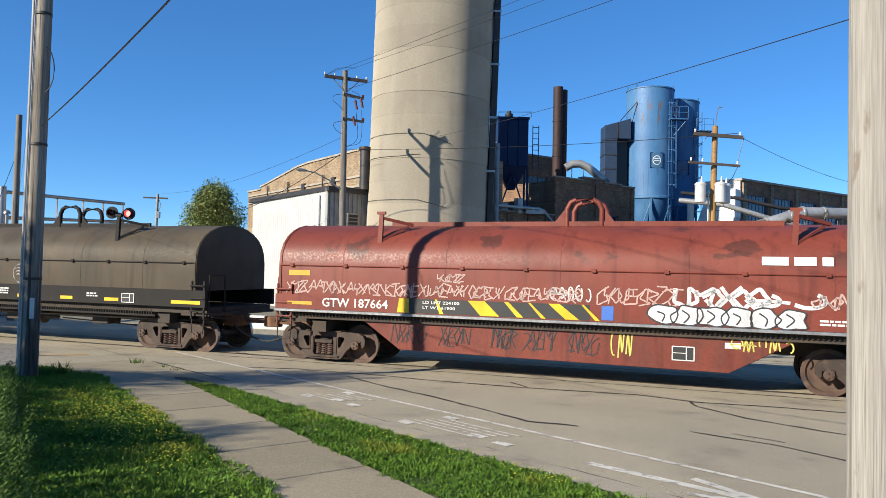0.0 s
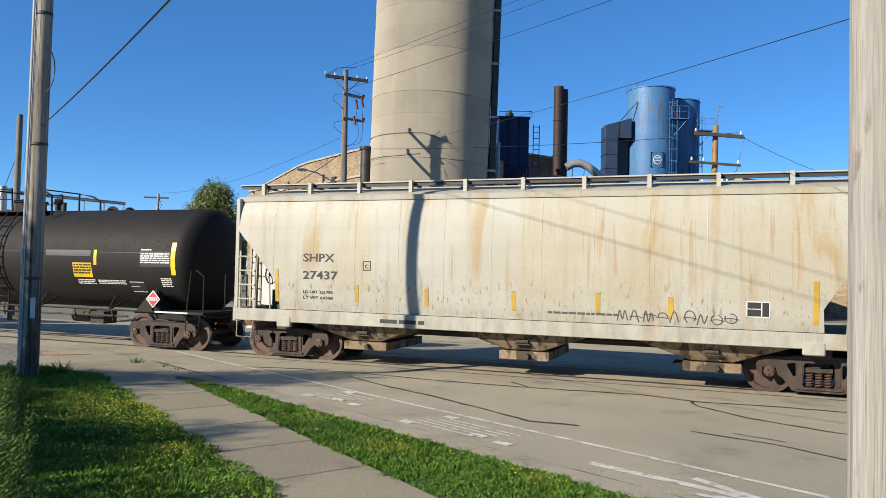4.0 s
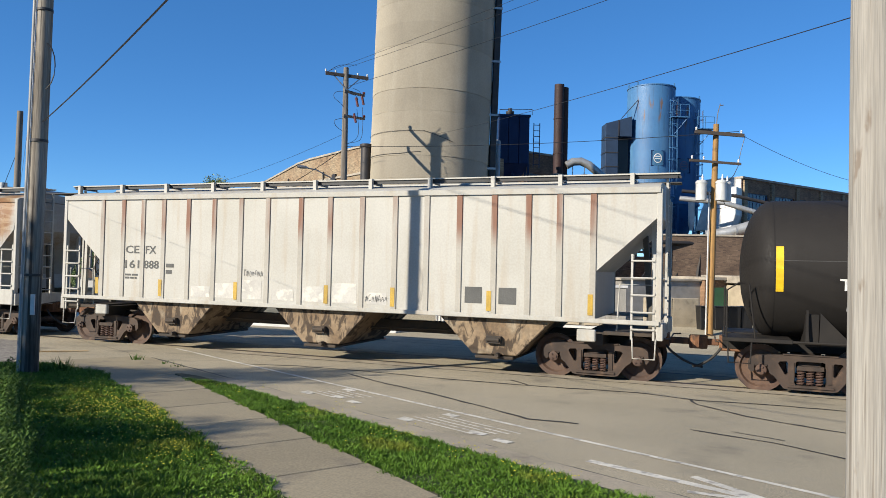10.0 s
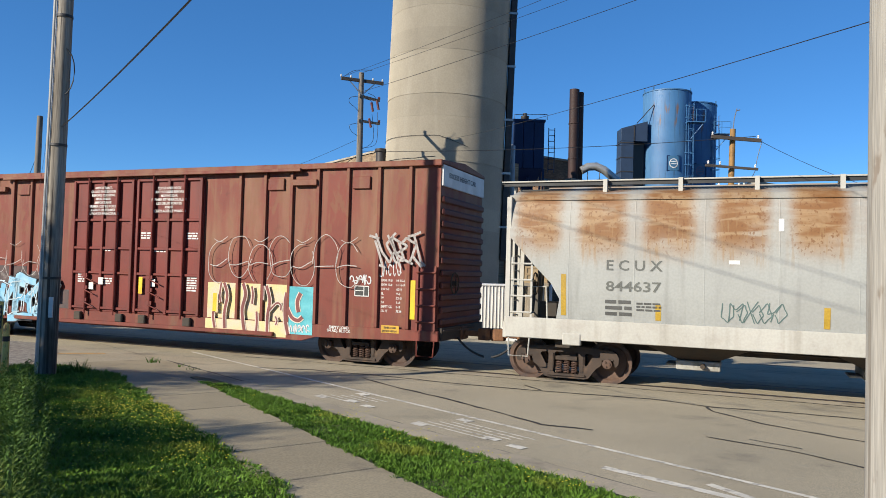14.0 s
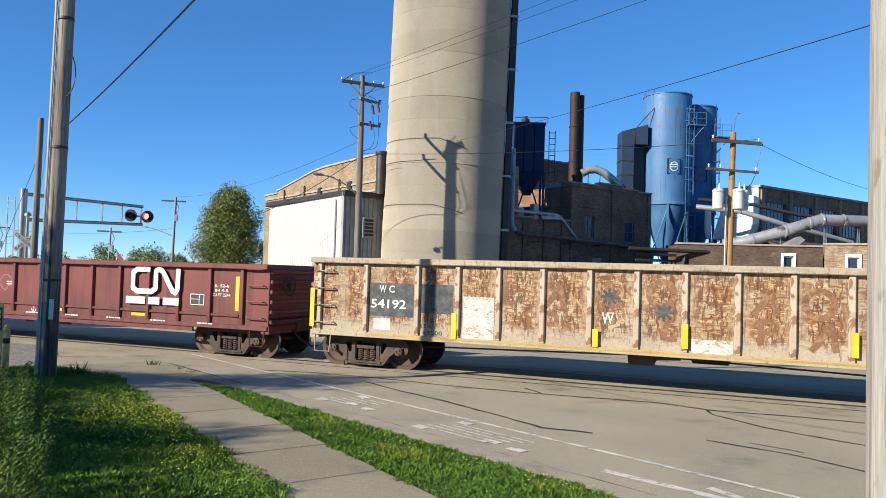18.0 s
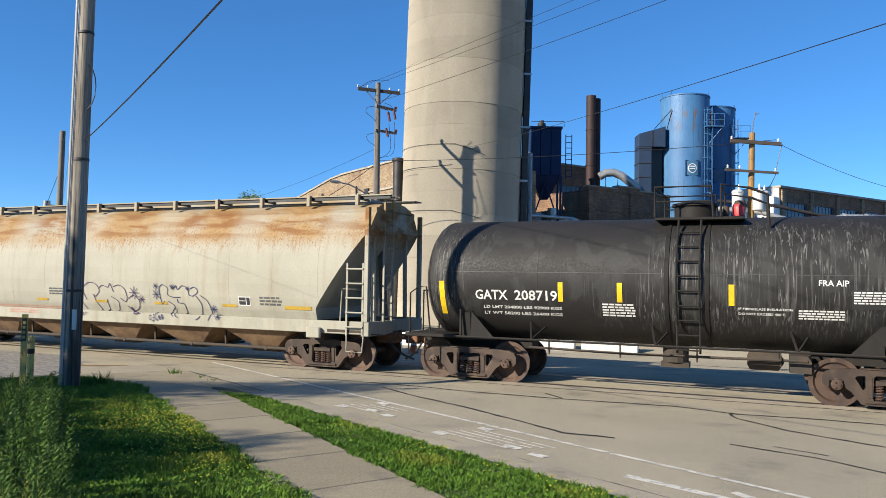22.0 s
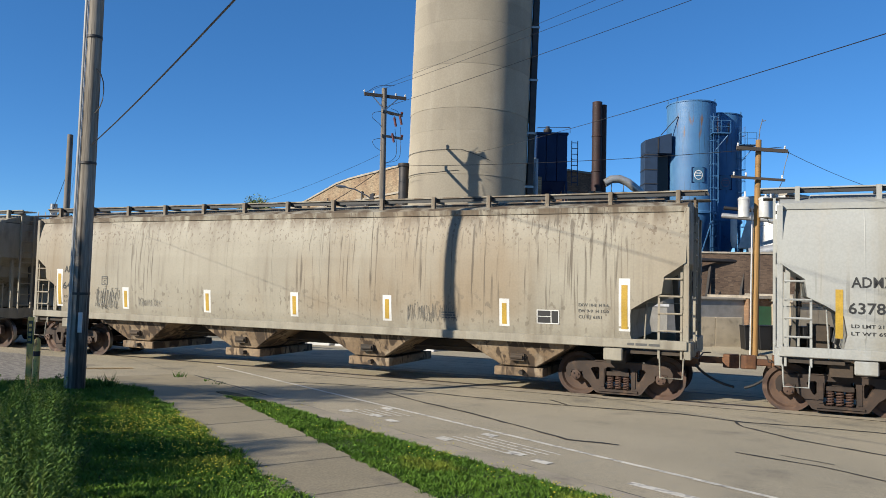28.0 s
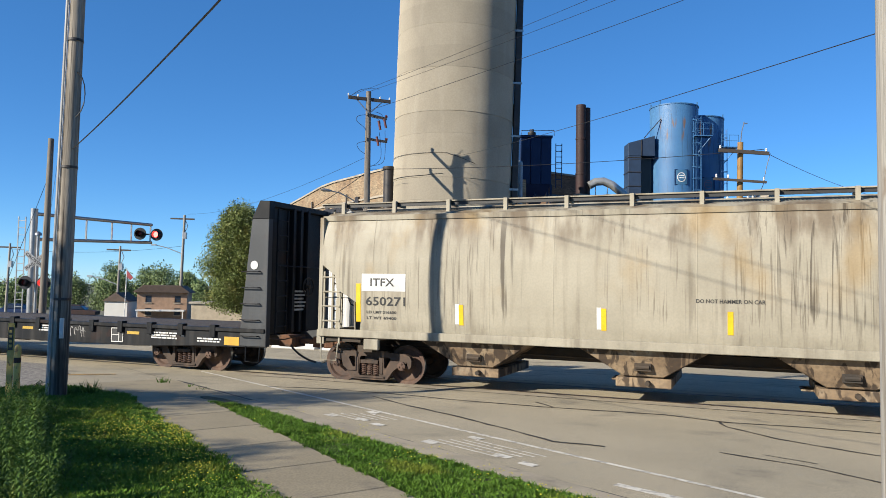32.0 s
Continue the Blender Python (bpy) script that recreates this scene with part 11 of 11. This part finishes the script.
    # graffiti
    for k2, (x0, x1, z1) in enumerate(((-6.9, -6.65, 1.7), (-6.53, -5.81, 2.15), (-5.69, -5.04, 2.2), (-4.92, -4.28, 2.2), (-4.16, -3.42, 2.05), (-3.3, -2.6, 1.55))):
        part("sprayed_patch", patch(Shape(), x0, x1, 1.0, z1, f, 0.003), mat_smoke, c, "smoky sprayed ground")
    tag(c, -6.75, -3.2, 0.72, 1.85, 5, 0.2, g_blue, plane(-1.578), 81, 0.008, 0.1, g_dark)
    tag(c, -6.6, -3.3, 0.85, 1.75, 6, 0.03, g_smokeline, plane(-1.582), 80, 0.012, 0.1)
    for k2, (x0, x1) in enumerate(((2.42, 3.35), (3.45, 4.1), (4.24, 4.9))):
        part("graffiti_fill", patch(Shape(), x0, x1, 1.0, 1.93, f, 0.005, 1), g_yellow, c, "yellow sprayed ground")
    part("graffiti_fill", patch(Shape(), 2.42, 4.95, 0.6, 0.98, plane(-1.56), 0.005, 1), g_yellow, c)
    part("graffiti_fill", patch(Shape(), 5.02, 5.72, 0.7, 1.9, plane(-1.562), 0.005, 1), g_teal, c, "teal sprayed ground")
    # wine-red strokes with pale edges, on a sheet of hundredths
    for line, w in (("51 131 47 98 51 79", 5), ("60 131 71 98 64 55 66 12", 8), ("28 55 28 37 34 12", 7), ("120 131 129 103 120 65 124 30 129 8", 9), ("148 124 152 103 150 79", 5), ("193 127 204 90 199 51 199 4", 8),
                    ("204 64 225 84 238 79 238 66", 4), ("182 127 182 90", 5), ("165 60 167 30 165 4", 6), ("255 112 251 86 253 43 262 6", 9), ("296 112 287 90 291 64", 10), ("258 72 272 50 290 43 303 52", 9), ("222 50 228 40 224 28", 4)):
        v = [int(q) for q in line.split()]
        pts = [(2.4 + v[k] / 100, 0.62 + v[k + 1] / 100) for k in range(0, len(v), 2)]
        for ink, extra, out in ((g_rim, 0.05, 0.006), (g_wine, 0.0, 0.01)):
            sh = Shape()
            stroke(sh, pts, w / 100 + extra, plane(-1.568), out)
            part("graffiti", sh, ink, c)
    scrawl(c, 5.05, 5.65, 0.72, 0.95, 5, 0.03, g_white, plane(-1.57), 84, 0.4)
    throw_up(c, 2.5, 7.0, 1.8, 3.15, 7, 0.017, g_chalk, plane(-1.578), 85)
    tag(c, 7.5, 8.8, 2.5, 3.3, 4, 0.06, g_chalk, plane(-1.578), 87, slant=-0.3)
    scrawl(c, 7.5, 8.1, 2.2, 2.6, 5, 0.02, g_white, f, 88, 0.5)
    scrawl(c, 6.7, 7.3, 2.0, 2.25, 5, 0.03, g_white, f, 89, 0.4)
    throw_up(c, -6.5, -3.1, 1.65, 2.95, 5, 0.015, g_chalk, plane(-1.578), 90)
    scrawl(c, -8.9, -8.4, 2.6, 3.3, 4, 0.02, g_white, f, 91, 0.5)
    scrawl(c, -7.4, -6.9, 2.2, 2.7, 4, 0.02, g_white, f, 92, 0.5)


mat_scuff = mat("scuffed_seam", (0.06, 0.057, 0.054), 0.6, fine=30, fine_amt=0.5, bump=0)
p_dark_end = paint("boxcar_end_paint", (0.14, 0.035, 0.025), None, 0.6)
mat_smoke = mat("spray_smoke", (0.1, 0.06, 0.055), 0.8, scale=2.0, col2=(0.045, 0.04, 0.042), bump=0, layers=[((0.3, 0.27, 0.25), 0.55, 0.7, 2.5, (1, 1, 1), None, 0.6)])
g_chalk = mat("spray_chalk", (0.5, 0.45, 0.42), 0.7, fine=30, fine_amt=0.4, bump=0)
g_smokeline = mat("spray_pale_blue", (0.5, 0.62, 0.68), 0.7, bump=0)


def build_flatcar():
    e = (-9.85, 9.85)
    c = wagon("P", "bulkhead_flatcar", "empty black bulkhead flat wagon with ladders", -125.6, e, (-6.8, 6.8), (0.6, 0.75))
    for sd in (-1, 1):
        part("side_sill", Shape().prism([(-9.8, 1.14), (-9.8, 0.76), (-7.6, 0.72), (-5.4, 0.62), (5.4, 0.62), (7.6, 0.72), (9.8, 0.76), (9.8, 1.14)], *sorted((sd * 1.38, sd * 1.5))), p_flat_black, c, bevel=0.01)
        part("deck_edge", Shape().box(-9.8, 9.8, *sorted((sd * 1.34, sd * 1.56)), 1.14, 1.24), p_flat_black, c, bevel=0.01)
    dk = part("deck", Shape().box(-9.0, 9.0, -1.33, 1.33, 1.1, 1.2), p_under, c)
    plank = mesh_of("plank", Shape().box(-0.14, 0.14, -1.33, 1.33, 1.202, 1.235), m_darkwood, bevel=0.008)
    for i in range(60):
        placed("plank", plank, dk, pose(-8.85 + 0.3 * i, 0, 0))
    pk = mesh_of("stake_pocket", Shape().box(-0.09, 0.09, -1.58, -1.5, 0.98, 1.3).box(-0.07, 0.07, -1.56, -1.36, 1.24, 1.3), p_flat_black, bevel=0.008)
    for i in range(16):
        placed("stake_pocket", pk, c, pose(-8.2 + 1.09 * i, 0, 0))
    for sg in (-1, 1):
        b = part("bulkhead", Shape().box(*sorted((sg * 9.55, sg * 9.72)), -1.4, 1.4, 1.1, 4.55), p_flat_black, c, "tall black steel bulkhead", bevel=0.015)
        for sd in (-1, 1):
            part("bulkhead_column", Shape().rings([[(sg * x, sd * y, z) for x, y in ((xa, 1.34), (9.84, 1.34), (9.84, 1.52), (xa, 1.52))] for z, xa in ((0.78, 9.0), (1.3, 9.02), (4.1, 9.3), (4.45, 9.55))]), p_flat_sunlit, b, "black tapered column coloured lighter as if sunlit", bevel=0.012)
            part("top_cap", Shape().prism([(sg * 9.3, 4.12), (sg * 9.86, 4.12), (sg * 9.86, 4.58), (sg * 9.55, 4.6)], *sorted((sd * 1.3, sd * 1.54))), p_flat_black, b, bevel=0.01)
        part("top_beam", Shape().box(*sorted((sg * 9.5, sg * 9.84)), -1.4, 1.4, 4.45, 4.6), p_flat_black, b, bevel=0.02)
        for y in (-0.35, 0.0, 0.35):
            part("stiffener", Shape().box(*sorted((sg * 9.72, sg * 9.86)), y - 0.06, y + 0.06, 1.1, 4.5), p_flat_black, b, bevel=0.01)
        lad = part("bulkhead_ladder", Shape().beam((sg * 9.9, -1.2, 1.1), (sg * 9.9, -1.2, 4.4), 0.04).beam((sg * 9.9, -0.75, 1.1), (sg * 9.9, -0.75, 4.4), 0.04), p_flat_black, b)
        for k in range(8):
            part("rung", Shape().tube([(sg * 9.92, -1.2, 1.3 + 0.4 * k), (sg * 9.92, -0.75, 1.3 + 0.4 * k)], 0.018, 5), p_flat_black, lad)
        for k in range(5):
            grab(c, *sorted((sg * 9.08, sg * 9.62)), -1.56, 1.05 + 0.42 * k, p_flat_black)
        part("handrail", Shape().tube([(sg * 9.9, -1.2, 2.9), (sg * 9.95, 0, 2.9), (sg * 9.9, 1.2, 2.9)], 0.02, 6), p_flat_black, b)
        stirrup(c, *sorted((sg * 9.2, sg * 9.65)), -1.5, 0.8, p_flat_black)
        part("round_reflector", Shape().lathe([(0.115, -1.535), (0.11, -1.53), (0.11, -1.51)], 20, "y", (sg * 9.42, 0, 2.9)), d_white, b, "round white reflector", smooth=40)
    brake_wheel(c, 9.98, 0.2, 2.35, p_under)
    eb = Shape()
    for k in range(6):
        eb.add([(9.865, -0.3, 2.2 - 0.1 * k), (9.865, 0.25 - 0.05 * (k % 3), 2.2 - 0.1 * k), (9.865, 0.25 - 0.05 * (k % 3), 2.25 - 0.1 * k), (9.865, -0.3, 2.25 - 0.1 * k)], [(0, 1, 2, 3)])
    part("small_print", eb, d_tablegrey, c)
    f = plane(-1.5)
    stencil_box(c, 4.51, 4.96, 0.7, 1.1, f)
    for x in (5.1, -2.0, -6.0, 0.9):
        part("reflector", patch(Shape(), x, x + 0.45, 0.94, 1.02, f, 0.006, 1), d_ochre, c)
    part("gold_panel", patch(Shape(), 8.5, 8.98, 0.78, 1.0, f, 0.006, 1), d_gold, c, "orange panel")
    bars(c, 6.0, 1.0, 0.9, 3, 0.04, d_white, f, 94)
    bars(c, 7.6, 0.9, 0.8, 2, 0.04, d_white, f, 95)
    bars(c, 1.6, 1.05, 0.6, 3, 0.04, d_white, f, 96)
    scrawl(c, 2.4, 3.5, 0.75, 1.1, 7, 0.025, mat_mist, f, 97)
    part("white_label", patch(Shape(), 7.05, 7.15, 0.95, 1.1, f, 0.006, 1), d_white, c)
    underbody(c, e[0], e[1], (-6.8, 6.8))


build_coil_cars()
build_hoppers()
build_tanks()
build_gondolas()
build_boxcar()
build_flatcar()

# ---- motion: how far the train has run, second by second ----
RUN = [(0.0, -152.183), (1.5, -140.679), (2.5, -133.002), (4.5, -117.417), (6.0, -105.525), (7.5, -93.514), (9.0, -81.466), (10.5, -69.268), (12.0, -56.876),
       (13.5, -44.586), (15.5, -28.362), (17.5, -12.139), (19.0, 0.0), (20.5, 12.132), (22.0, 24.14), (23.5, 36.095), (25.5, 52.106), (27.5, 68.095), (29.0, 80.142), (30.5, 92.207), (32.0, 104.2)]
TURN = -22.5533


def run_at(t):
    for (a, x), (b, y) in zip(RUN, RUN[1:]):
        if t <= b:
            return x + (y - x) * (t - a) / (b - a)
    return RUN[-1][1]


def motions():
    for key, (car, centre) in SPOT.items():
        rows = []
        for t, s in RUN:
            x, y = track_pt(centre + s, NEAR_RAIL + 0.75)
            rows.append((t, pose(x, y, 0.0, 0, 0, TURN)))
        walk(car, rows)
    # wheels turn while they are before the camera
    for key, w, along, on_truck in WHEELS:
        centre = SPOT[key][1]
        rows = [(0.0, None)]
        for k in range(1, 480):
            t = k / 15
            if -26 < centre + along + run_at(t) < 15:
                rows.append((t, None))
        rows.append((32.0, None))
        first = rows[1][0] if len(rows) > 2 else 0.0
        last = rows[-2][0] if len(rows) > 2 else 0.0
        out = []
        for t, _ in rows:
            q = min(max(t, first), last)
            out.append((t, pose(on_truck, 0, 0.432, 0, math.degrees((run_at(q) - run_at(first)) / 0.458), 0)))
        walk(w, out)


motions()
